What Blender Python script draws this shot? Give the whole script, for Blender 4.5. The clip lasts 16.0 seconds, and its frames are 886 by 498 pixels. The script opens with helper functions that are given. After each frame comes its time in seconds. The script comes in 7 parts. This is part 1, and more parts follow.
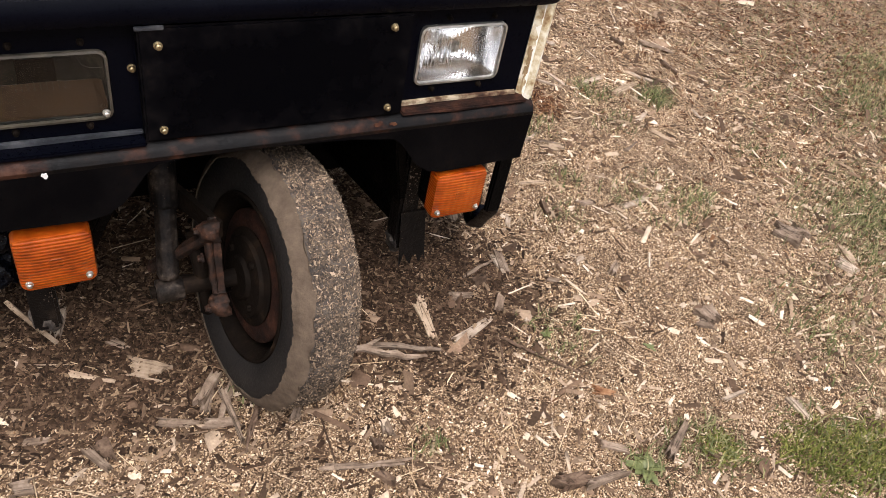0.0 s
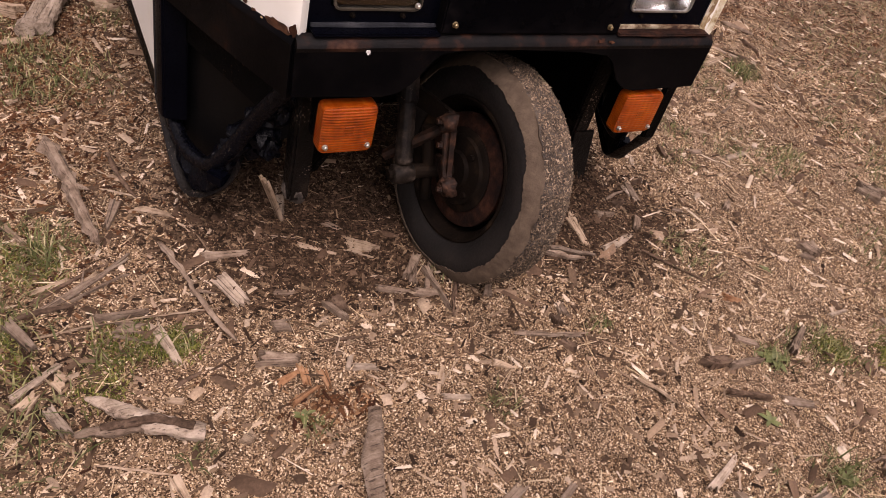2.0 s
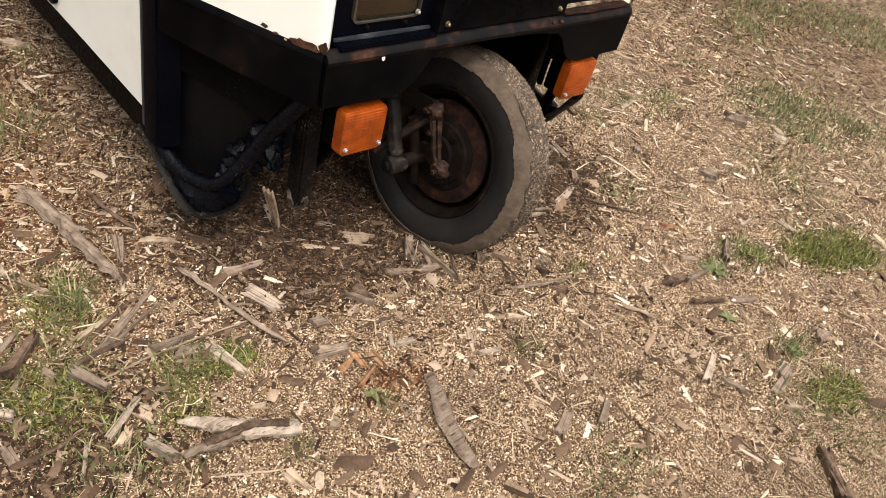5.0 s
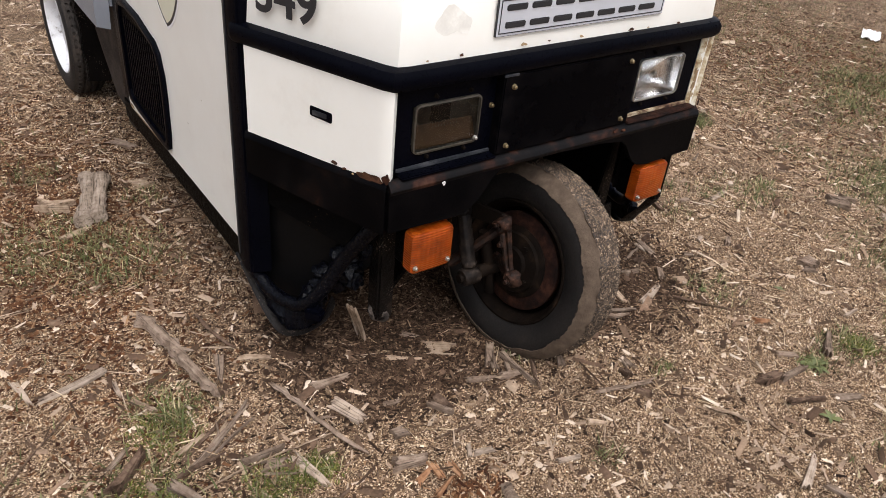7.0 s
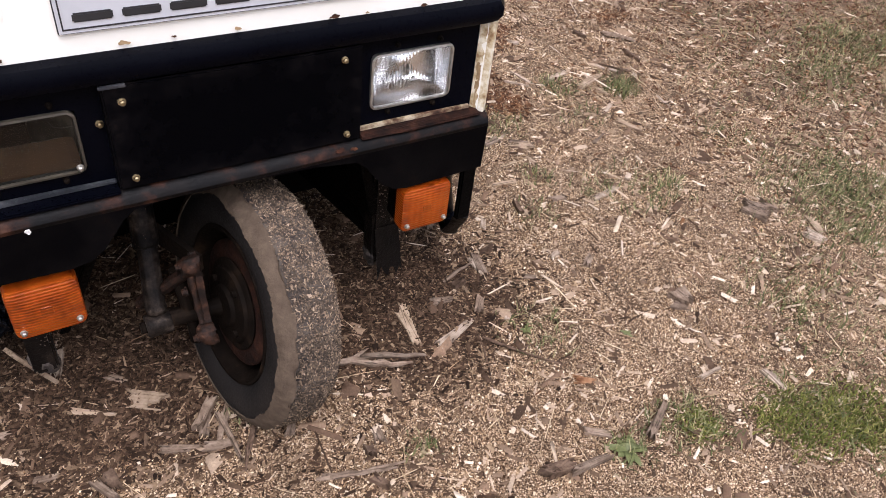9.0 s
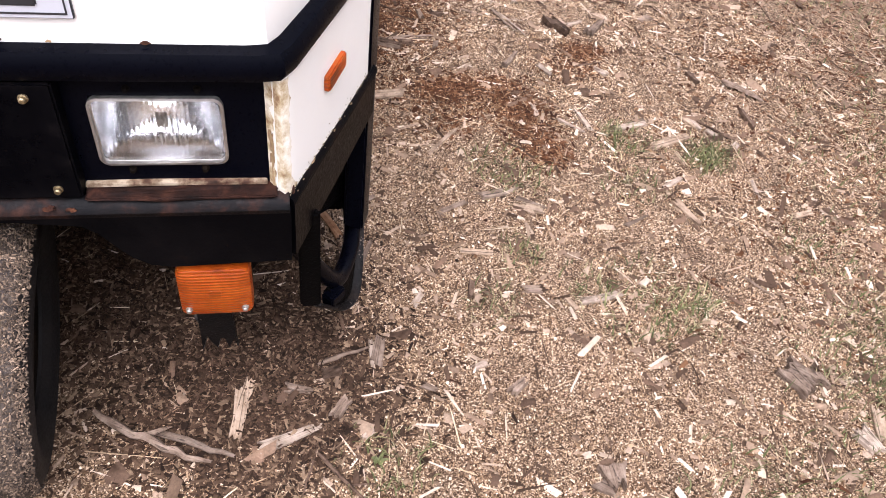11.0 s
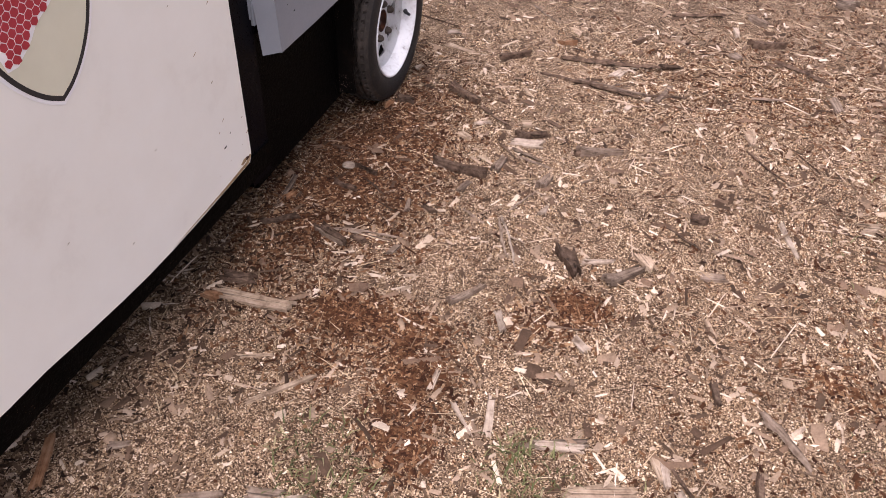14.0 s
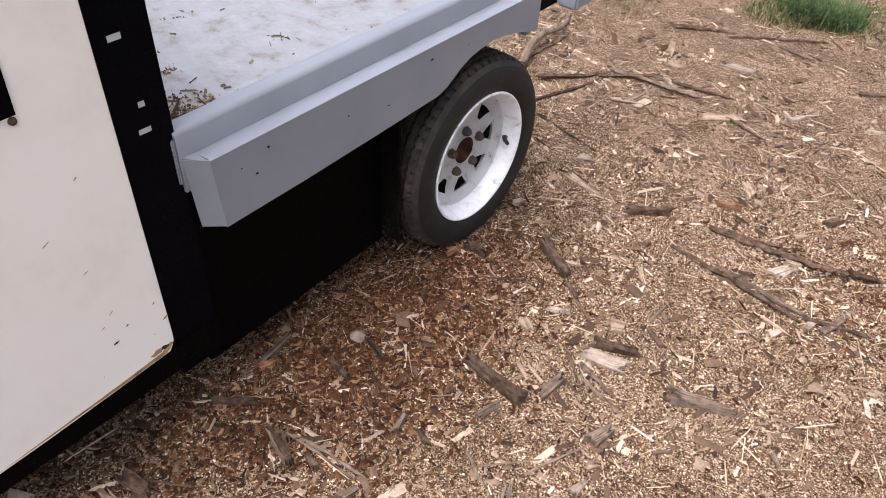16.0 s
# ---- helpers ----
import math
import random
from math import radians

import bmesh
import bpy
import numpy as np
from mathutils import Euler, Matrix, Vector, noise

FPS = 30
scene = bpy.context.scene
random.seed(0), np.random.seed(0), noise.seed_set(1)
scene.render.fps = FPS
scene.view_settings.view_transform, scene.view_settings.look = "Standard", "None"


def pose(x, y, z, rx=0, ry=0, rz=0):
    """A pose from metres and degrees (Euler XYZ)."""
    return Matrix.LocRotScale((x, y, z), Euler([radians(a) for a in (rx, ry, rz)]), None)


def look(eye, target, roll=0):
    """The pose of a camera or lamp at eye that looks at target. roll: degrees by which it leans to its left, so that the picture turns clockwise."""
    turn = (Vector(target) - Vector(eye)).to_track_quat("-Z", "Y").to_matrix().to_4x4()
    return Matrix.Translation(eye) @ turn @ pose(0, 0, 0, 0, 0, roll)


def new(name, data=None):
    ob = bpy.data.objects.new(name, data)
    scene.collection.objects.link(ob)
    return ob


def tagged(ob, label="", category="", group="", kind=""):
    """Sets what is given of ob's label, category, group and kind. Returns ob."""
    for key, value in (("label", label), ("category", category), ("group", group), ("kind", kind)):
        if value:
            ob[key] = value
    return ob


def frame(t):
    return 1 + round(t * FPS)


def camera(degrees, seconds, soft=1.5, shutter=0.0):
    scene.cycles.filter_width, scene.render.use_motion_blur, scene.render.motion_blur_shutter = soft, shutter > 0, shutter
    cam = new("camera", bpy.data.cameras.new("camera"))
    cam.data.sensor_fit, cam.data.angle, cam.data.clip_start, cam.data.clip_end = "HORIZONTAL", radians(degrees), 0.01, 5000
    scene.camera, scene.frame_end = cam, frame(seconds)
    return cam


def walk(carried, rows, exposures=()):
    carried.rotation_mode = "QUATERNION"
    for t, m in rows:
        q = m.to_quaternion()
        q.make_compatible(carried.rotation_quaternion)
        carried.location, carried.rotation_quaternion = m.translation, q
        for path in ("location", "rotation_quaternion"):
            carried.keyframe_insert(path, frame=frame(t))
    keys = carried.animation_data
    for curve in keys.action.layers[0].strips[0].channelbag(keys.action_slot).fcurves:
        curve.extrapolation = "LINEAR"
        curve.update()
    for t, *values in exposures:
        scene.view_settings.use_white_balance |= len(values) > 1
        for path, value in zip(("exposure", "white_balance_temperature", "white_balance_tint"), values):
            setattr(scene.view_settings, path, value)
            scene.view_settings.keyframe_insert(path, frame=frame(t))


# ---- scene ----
cam = camera(60.3, 16.0, soft=0.62)
PATH = [
    (0, (-0.368, -0.99, 1.288), (0.537, 0.233, -0.01), 12.8),
    (0.5, (-0.331, -1.13, 1.247), (0.413, 0.154, -0.093), 11.7),
    (1, (-0.463, -1.212, 1.259), (0.402, 0.025, -0.053), 12.8),
    (1.5, (-0.729, -1.242, 1.262), (0.191, -0.016, -0.022), 13.7),
    (2, (-0.907, -1.101, 1.22), (0.023, 0.103, -0.078), 17.2),
    (2.5, (-1.074, -1.017, 1.24), (-0.028, 0.09, -0.056), 19.7),
    (3, (-1.259, -1.009, 1.243), (-0.02, -0.071, -0.016), 19.5),
    (5.5, (-1.309, -0.994, 1.243), (-0.053, -0.06, -0.001), 16.0),
    (6, (-1.296, -1.003, 1.264), (-0.056, -0.039, 0.027), 13.7),
    (6.5, (-1.294, -1.041, 1.322), (-0.166, 0.16, 0.188), 7.3),
    (7, (-1.241, -1.086, 1.34), (-0.168, 0.188, 0.232), 6.2),
    (7.5, (-1.032, -1.103, 1.338), (0.058, 0.118, 0.189), 5.3),
    (8, (-0.849, -1.142, 1.339), (0.261, 0.004, 0.132), 3.7),
    (8.5, (-0.605, -1.114, 1.304), (0.569, 0.0, 0.129), 6.8),
    (9, (-0.347, -1.043, 1.365), (0.558, 0.171, 0.059), 7.7),
    (9.2, (-0.264, -1.035, 1.373), (0.599, 0.221, 0.077), 6.7),
    (11.3, (0.657, -0.781, 1.321), (0.878, 0.582, -0.127), 6.4),
    (11.5, (0.797, -0.743, 1.305), (0.878, 0.632, -0.146), 3.7),
    (12, (1.003, -0.66, 1.327), (1.021, 0.726, -0.114), 3.8),
    (12.5, (1.062, -0.484, 1.297), (1.091, 0.844, -0.198), 9.5),
    (13, (1.261, -0.341, 1.304), (0.971, 1.097, -0.050), 4.2),
    (13.5, (1.473, -0.238, 1.347), (0.98, 1.175, 0.021), 1.3),
    (14, (1.527, -0.062, 1.312), (1.124, 1.4, 0.008), 2.8),
    (14.5, (1.506, 0.222, 1.315), (1.059, 1.645, -0.018), 9.1),
    (15, (1.533, 0.433, 1.333), (0.921, 1.877, 0.092), 7.2),
    (15.5, (1.615, 0.689, 1.34), (0.779, 1.967, 0.049), 3.1),
    (16, (1.59, 0.819, 1.335), (0.711, 2.036, 0.014), 3.2),
]
EXPOSURES = [(0, 1.65, 6300, 13), (0.5, 1.91, 6150, 12), (1, 1.47, 6500, 16), (1.5, 1.3, 6750, 21), (2, 1.1, 7000, 30), (2.5, 1.3, 7000, 30), (3, 1.43, 6700, 16), (5.5, 1.68, 6400, 9), (6, 1.7, 6050, 15), (6.5, 1.52, 5950, 16), (7, 1.2, 6150, 13), (7.5, 1.28, 6300, 10), (8, 1.42, 6350, 8), (8.5, 1.5, 6150, 10), (9, 1.44, 5950, 18), (11.3, 1.9, 5900, 21), (12, 1.62, 6050, 20), (12.5, 1.5, 6080, 26), (13, 1.52, 6040, 29), (13.5, 1.51, 6080, 28), (14, 1.5, 6180, 26), (14.5, 1.65, 6080, 24), (15.5, 1.66, 5930, 21), (16, 1.63, 6030, 18)]
walk(cam, [(t, look(eye, target, roll)) for t, eye, target, roll in PATH], EXPOSURES)

# ---- world and light: bright overcast spring day ----
world = bpy.data.worlds.new("overcast_sky")
scene.world = world
world.use_nodes = True
wn, wl = world.node_tree.nodes, world.node_tree.links
wn.clear()
sky = wn.new("ShaderNodeTexSky")
sky.sky_type = "NISHITA"
sky.sun_disc = False
sky.sun_elevation, sky.sun_rotation = radians(62), radians(193)
sky.dust_density, sky.ozone_density, sky.air_density = 5.0, 0.6, 1.0
hs = wn.new("ShaderNodeHueSaturation")
hs.inputs["Saturation"].default_value = 0.25
bg = wn.new("ShaderNodeBackground")
bg.inputs["Strength"].default_value = 0.086
wo = wn.new("ShaderNodeOutputWorld")
wl.new(sky.outputs[0], hs.inputs["Color"])
wl.new(hs.outputs[0], bg.inputs[0])
wl.new(bg.outputs[0], wo.inputs[0])

sun_data = bpy.data.lights.new("sun", "SUN")
sun_data.energy, sun_data.angle, sun_data.color = 1.22, radians(65), (1.0, 0.95, 0.88)
sun = new("sun", sun_data)
sun.matrix_world = look((-0.48, -2.1, 5.6), (0, 0, 0))


# ---- materials ----
def material(name):
    m = bpy.data.materials.new(name)
    m.use_nodes = True
    return m, m.node_tree.nodes, m.node_tree.links, m.node_tree.nodes["Principled BSDF"]


def node(nodes, kind, **values):
    n = nodes.new(kind)
    for key, value in values.items():
        n.inputs[key].default_value = value
    return n


def ramp(nodes, stops, mode="LINEAR"):
    r = nodes.new("ShaderNodeValToRGB")
    r.color_ramp.interpolation = mode
    e = r.color_ramp.elements
    while len(e) < len(stops):
        e.new(0.5)
    for k, (pos, col) in enumerate(stops):
        e[k].position, e[k].color = pos, (*col, 1)
    return r


def surface(name, stops, scale=6.0, rough=(0.4, 0.6), metal=0.0, fine=140.0, bump=0.15, coat=0.0, stretch=(1, 1, 1), distance=0.002, gloss=0.5, specks=0.0, crumb=(0.085, 0.055, 0.034)):
    """A weathered surface: broad mottling through a colour ramp, fine grain in the relief and the gloss."""
    m, n, l, b = material(name)
    tc = n.new("ShaderNodeTexCoord")
    mp = n.new("ShaderNodeMapping")
    mp.inputs["Scale"].default_value = stretch
    l.new(tc.outputs["Object"], mp.inputs[0])
    big = node(n, "ShaderNodeTexNoise", Scale=scale, Detail=8.0, Roughness=0.65)
    l.new(mp.outputs[0], big.inputs["Vector"])
    r = ramp(n, stops)
    l.new(big.outputs["Fac"], r.inputs[0])
    if specks:
        v = node(n, "ShaderNodeTexVoronoi", Scale=150.0, Randomness=1.0)
        l.new(tc.outputs["Object"], v.inputs["Vector"])
        where = node(n, "ShaderNodeTexNoise", Scale=11.0, Detail=3.0)
        l.new(tc.outputs["Object"], where.inputs["Vector"])
        size = node(n, "ShaderNodeMapRange", **{"From Min": 0.5, "From Max": 0.75, "To Min": 0.0, "To Max": specks})
        l.new(where.outputs["Fac"], size.inputs[0])
        near = n.new("ShaderNodeMath")
        near.operation = "LESS_THAN"
        l.new(v.outputs["Distance"], near.inputs[0])
        l.new(size.outputs[0], near.inputs[1])
        mix = n.new("ShaderNodeMix")
        mix.data_type = "RGBA"
        mix.inputs["B"].default_value = (*crumb, 1)
        l.new(near.outputs[0], mix.inputs["Factor"])
        l.new(r.outputs[0], mix.inputs["A"])
        l.new(mix.outputs["Result"], b.inputs["Base Color"])
    else:
        l.new(r.outputs[0], b.inputs["Base Color"])
    small = node(n, "ShaderNodeTexNoise", Scale=fine, Detail=4.0, Roughness=0.7)
    l.new(mp.outputs[0], small.inputs["Vector"])
    mr = node(n, "ShaderNodeMapRange", **{"From Min": 0.3, "From Max": 0.7, "To Min": rough[0], "To Max": rough[1]})
    l.new(small.outputs["Fac"], mr.inputs[0])
    l.new(mr.outputs[0], b.inputs["Roughness"])
    bp = node(n, "ShaderNodeBump", Strength=bump, Distance=distance)
    l.new(small.outputs["Fac"], bp.inputs["Height"])
    l.new(bp.outputs[0], b.inputs["Normal"])
    b.inputs["Metallic"].default_value = metal
    b.inputs["Coat Weight"].default_value = coat
    b.inputs["Specular IOR Level"].default_value = gloss
    return m


WHITE = surface("cream_white_paint", [(0.26, (0.73, 0.695, 0.62)), (0.42, (0.80, 0.774, 0.702)), (0.6, (0.825, 0.803, 0.735))], 4.0, (0.30, 0.44), fine=260, bump=0.06, coat=0.15)
BLACK = surface("black_gloss_paint", [(0.35, (0.0008, 0.0010, 0.0024)), (0.62, (0.0014, 0.0016, 0.0034)), (0.84, (0.0035, 0.0034, 0.0042))], 9.0, (0.22, 0.42), fine=180, bump=0.10, gloss=0.045, specks=0.05)
BUMPER = surface("rust_bitten_black_paint", [(0.44, (0.0008, 0.0008, 0.0012)), (0.57, (0.0025, 0.0022, 0.0025)), (0.66, (0.0060, 0.0036, 0.0031)), (0.78, (0.030, 0.0125, 0.0075))], 8.0, (0.26, 0.55), fine=160, bump=0.25, gloss=0.045, specks=0.08)
STAINED = surface("rust_stained_cream_paint", [(0.36, (0.22, 0.125, 0.055)), (0.45, (0.46, 0.36, 0.21)), (0.56, (0.70, 0.635, 0.49)), (0.66, (0.79, 0.76, 0.68))], 34.0, (0.4, 0.6), fine=200, bump=0.15)
MOULD = surface("dark_olive_mould", [(0.3, (0.18, 0.15, 0.09)), (0.7, (0.36, 0.31, 0.20))], 60.0, (0.7, 0.9), fine=200, bump=0.2, gloss=0.15)
RUSTY = surface("brown_rusted_iron", [(0.30, (0.014, 0.0075, 0.005)), (0.46, (0.040, 0.017, 0.009)), (0.60, (0.085, 0.037, 0.019)), (0.8, (0.17, 0.095, 0.052))], 55.0, (0.7, 0.92), fine=240, bump=0.6, gloss=0.15)
TUBE = surface("black_tube_with_wet_grit", [(0.35, (0.0008, 0.0010, 0.0022)), (0.62, (0.0016, 0.0018, 0.0034)), (0.84, (0.006, 0.0055, 0.0065))], 12.0, (0.14, 0.45), fine=110, bump=0.55, distance=0.004, gloss=0.12, specks=0.20, crumb=(0.075, 0.065, 0.058))
DULL = surface("dull_black_coating", [(0.35, (0.0014, 0.0014, 0.0016)), (0.60, (0.0030, 0.0028, 0.0030)), (0.82, (0.0085, 0.0068, 0.0062))], 7.0, (0.32, 0.6), fine=130, bump=0.4, gloss=0.14, specks=0.12)
GREASY = surface("greasy_rusted_iron", [(0.34, (0.005, 0.0032, 0.0024)), (0.48, (0.011, 0.0056, 0.0036)), (0.60, (0.034, 0.0145, 0.0080)), (0.76, (0.105, 0.052, 0.028))], 48.0, (0.5, 0.85), fine=200, bump=0.7, gloss=0.15)
DRUM = surface("red_brown_drum_rust", [(0.36, (0.004, 0.0022, 0.0018)), (0.52, (0.018, 0.0072, 0.0046)), (0.74, (0.058, 0.023, 0.013))], 30.0, (0.6, 0.9), fine=220, bump=0.5, gloss=0.12)
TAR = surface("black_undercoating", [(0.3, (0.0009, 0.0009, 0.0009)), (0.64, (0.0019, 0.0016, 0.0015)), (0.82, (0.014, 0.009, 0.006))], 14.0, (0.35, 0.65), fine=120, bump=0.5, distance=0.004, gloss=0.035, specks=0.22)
SPLASHED = surface("black_coating_splashed_with_mud", [(0.35, (0.0025, 0.0022, 0.002)), (0.58, (0.0065, 0.005, 0.0042)), (0.78, (0.030, 0.021, 0.015))], 16.0, (0.25, 0.6), fine=120, bump=0.6, distance=0.004, gloss=0.10, specks=0.42, crumb=(0.15, 0.115, 0.09))
ROADDUST = surface("road_dust_on_coating", [(0.34, (0.018, 0.014, 0.012)), (0.50, (0.040, 0.031, 0.025)), (0.66, (0.075, 0.058, 0.046))], 9.0, (0.6, 0.85), fine=160, bump=0.3, gloss=0.12)
STAIN = surface("yellow_brown_stain", [(0.3, (0.16, 0.09, 0.04)), (0.6, (0.36, 0.25, 0.13)), (0.8, (0.5, 0.4, 0.25))], 30.0, (0.5, 0.7), fine=200, bump=0.2)
RUST = surface("rusty_steel", [(0.30, (0.008, 0.004, 0.003)), (0.5, (0.034, 0.0125, 0.007)), (0.74, (0.11, 0.042, 0.018))], 22.0, (0.7, 0.92), fine=240, bump=0.5, gloss=0.12)
RUSTBAND = surface("black_paint_rusting_through", [(0.42, (0.0016, 0.0015, 0.0018)), (0.53, (0.0045, 0.0032, 0.0030)), (0.62, (0.024, 0.0095, 0.0058)), (0.78, (0.066, 0.030, 0.018))], 17.0, (0.35, 0.7), fine=180, bump=0.35, gloss=0.10)
SHOCK = surface("grimy_grey_shock_paint", [(0.38, (0.0022, 0.0016, 0.0014)), (0.47, (0.007, 0.005, 0.0038)), (0.56, (0.017, 0.0122, 0.0092)), (0.68, (0.060, 0.046, 0.036))], 32.0, (0.40, 0.75), fine=160, bump=0.6, gloss=0.10, specks=0.3)
CAKED = surface("caked_grey_brown_mud", [(0.38, (0.026, 0.022, 0.020)), (0.48, (0.052, 0.043, 0.037)), (0.60, (0.092, 0.074, 0.060))], 40.0, (0.75, 0.95), fine=220, bump=0.8, distance=0.004, gloss=0.12)
GRIMY = surface("grimy_dark_iron", [(0.3, (0.003, 0.0024, 0.002)), (0.55, (0.008, 0.0055, 0.004)), (0.85, (0.040, 0.024, 0.014))], 18.0, (0.55, 0.85), fine=160, bump=0.5, gloss=0.03)
DUSTY = surface("dusty_tyre_rubber", [(0.3, (0.018, 0.015, 0.013)), (0.5, (0.032, 0.026, 0.0215)), (0.66, (0.056, 0.043, 0.034)), (0.82, (0.10, 0.074, 0.055))], 22.0, (0.6, 0.85), fine=200, bump=0.3, gloss=0.25)
SIDERUBBER = surface("dark_sidewall_rubber", [(0.35, (0.0085, 0.0080, 0.0080)), (0.6, (0.015, 0.0135, 0.0125)), (0.8, (0.036, 0.029, 0.024))], 16.0, (0.45, 0.7), fine=200, bump=0.25, gloss=0.3)
RUBBER = surface("worn_tyre_rubber", [(0.35, (0.0060, 0.0052, 0.0048)), (0.6, (0.0125, 0.0102, 0.0088)), (0.8, (0.030, 0.023, 0.018))], 12.0, (0.55, 0.8), fine=200, bump=0.25, gloss=0.25)
MUD = surface("dried_tan_mud", [(0.3, (0.054, 0.038, 0.026)), (0.55, (0.092, 0.067, 0.047)), (0.75, (0.132, 0.099, 0.072))], 26.0, (0.8, 0.95), fine=190, bump=0.8, gloss=0.12)
GREY = surface("blue_grey_bed_paint", [(0.3, (0.178, 0.190, 0.212)), (0.5, (0.205, 0.218, 0.242)), (0.75, (0.232, 0.246, 0.272))], 4.0, (0.34, 0.5), fine=230, bump=0.08)
BEDFLOOR = surface("scuffed_grey_bed_floor", [(0.30, (0.105, 0.085, 0.066)), (0.38, (0.170, 0.162, 0.152)), (0.47, (0.218, 0.222, 0.230)), (0.60, (0.245, 0.252, 0.266)), (0.75, (0.27, 0.278, 0.295))], 17.0, (0.35, 0.6), fine=120, bump=0.2)
RIMWHITE = surface("chipped_white_wheel_paint", [(0.31, (0.22, 0.19, 0.165)), (0.39, (0.66, 0.65, 0.64)), (0.5, (0.78, 0.78, 0.78)), (0.7, (0.82, 0.82, 0.82))], 34.0, (0.25, 0.42), fine=200, bump=0.06, coat=0.2)
STEEL = surface("dull_zinc_steel", [(0.3, (0.30, 0.28, 0.25)), (0.6, (0.52, 0.50, 0.46)), (0.8, (0.62, 0.58, 0.50))], 60.0, (0.3, 0.5), metal=0.9, bump=0.1)
BRASS = surface("yellow_zinc_bolt", [(0.3, (0.15, 0.11, 0.055)), (0.6, (0.32, 0.25, 0.14)), (0.8, (0.46, 0.39, 0.25))], 60.0, (0.3, 0.5), metal=0.85, bump=0.1)
NUTS = surface("dark_brown_lug_steel", [(0.3, (0.035, 0.026, 0.02)), (0.7, (0.10, 0.075, 0.055))], 60.0, (0.45, 0.7), metal=0.4, bump=0.2)
CHROME = surface("bright_reflector", [(0.3, (0.82, 0.82, 0.82)), (0.7, (0.92, 0.92, 0.92))], 40.0, (0.08, 0.20), metal=1.0, bump=0.3)
TRIM = surface("worn_aluminium_strip", [(0.3, (0.008, 0.009, 0.011)), (0.5, (0.022, 0.024, 0.030)), (0.7, (0.075, 0.075, 0.08))], 20.0, (0.4, 0.65), metal=0.3, bump=0.15)
SIGN = surface("silver_sign_face", [(0.3, (0.50, 0.51, 0.54)), (0.7, (0.58, 0.59, 0.62))], 8.0, (0.3, 0.45), metal=0.2, bump=0.05)
INK = surface("black_vinyl", [(0.3, (0.014, 0.014, 0.015)), (0.7, (0.022, 0.022, 0.024))], 20.0, (0.4, 0.55), bump=0.05)
# cream paint greyed a little, the tone of a reflection on the hood
REFLECTED = surface("cream_paint_with_reflection", [(0.36, (0.68, 0.65, 0.585)), (0.50, (0.735, 0.71, 0.64)), (0.60, (0.80, 0.777, 0.71))], 30.0, (0.4, 0.6), fine=200, bump=0.1)
SHIELD = surface("pale_olive_decal", [(0.3, (0.62, 0.595, 0.45)), (0.7, (0.69, 0.665, 0.515))], 7.0, (0.4, 0.55), bump=0.05)
RED = surface("red_decal", [(0.3, (0.32, 0.02, 0.03)), (0.7, (0.43, 0.035, 0.05))], 20.0, (0.4, 0.55), bump=0.05)
DIRT = surface("brown_sediment", [(0.3, (0.022, 0.0105, 0.0035)), (0.6, (0.048, 0.024, 0.0085)), (0.8, (0.080, 0.044, 0.018))], 14.0, (0.4, 0.7), bump=0.2, gloss=0.1)
MARGIN = surface("white_vinyl_margin", [(0.3, (0.80, 0.79, 0.78)), (0.7, (0.86, 0.85, 0.84))], 20.0, (0.4, 0.55), bump=0.05)
COVERRIM = surface("yellowed_cover_edge", [(0.3, (0.020, 0.017, 0.013)), (0.6, (0.055, 0.046, 0.034)), (0.8, (0.14, 0.12, 0.09))], 30.0, (0.3, 0.5), bump=0.1)
WORN = surface("rusty_strip_worn_pale", [(0.32, (0.020, 0.009, 0.006)), (0.42, (0.070, 0.034, 0.020)), (0.50, (0.19, 0.135, 0.085)), (0.58, (0.38, 0.31, 0.22))], 24.0, (0.45, 0.7), fine=200, bump=0.2, gloss=0.2)
HOUSING = surface("dusty_lamp_housing", [(0.3, (0.016, 0.015, 0.012)), (0.5, (0.036, 0.033, 0.027)), (0.7, (0.075, 0.068, 0.054))], 26.0, (0.35, 0.6), bump=0.2, gloss=0.1)
PAPER = surface("white_scrap", [(0.3, (0.6, 0.58, 0.56)), (0.7, (0.8, 0.78, 0.76))], 20.0, (0.6, 0.8), bump=0.2)


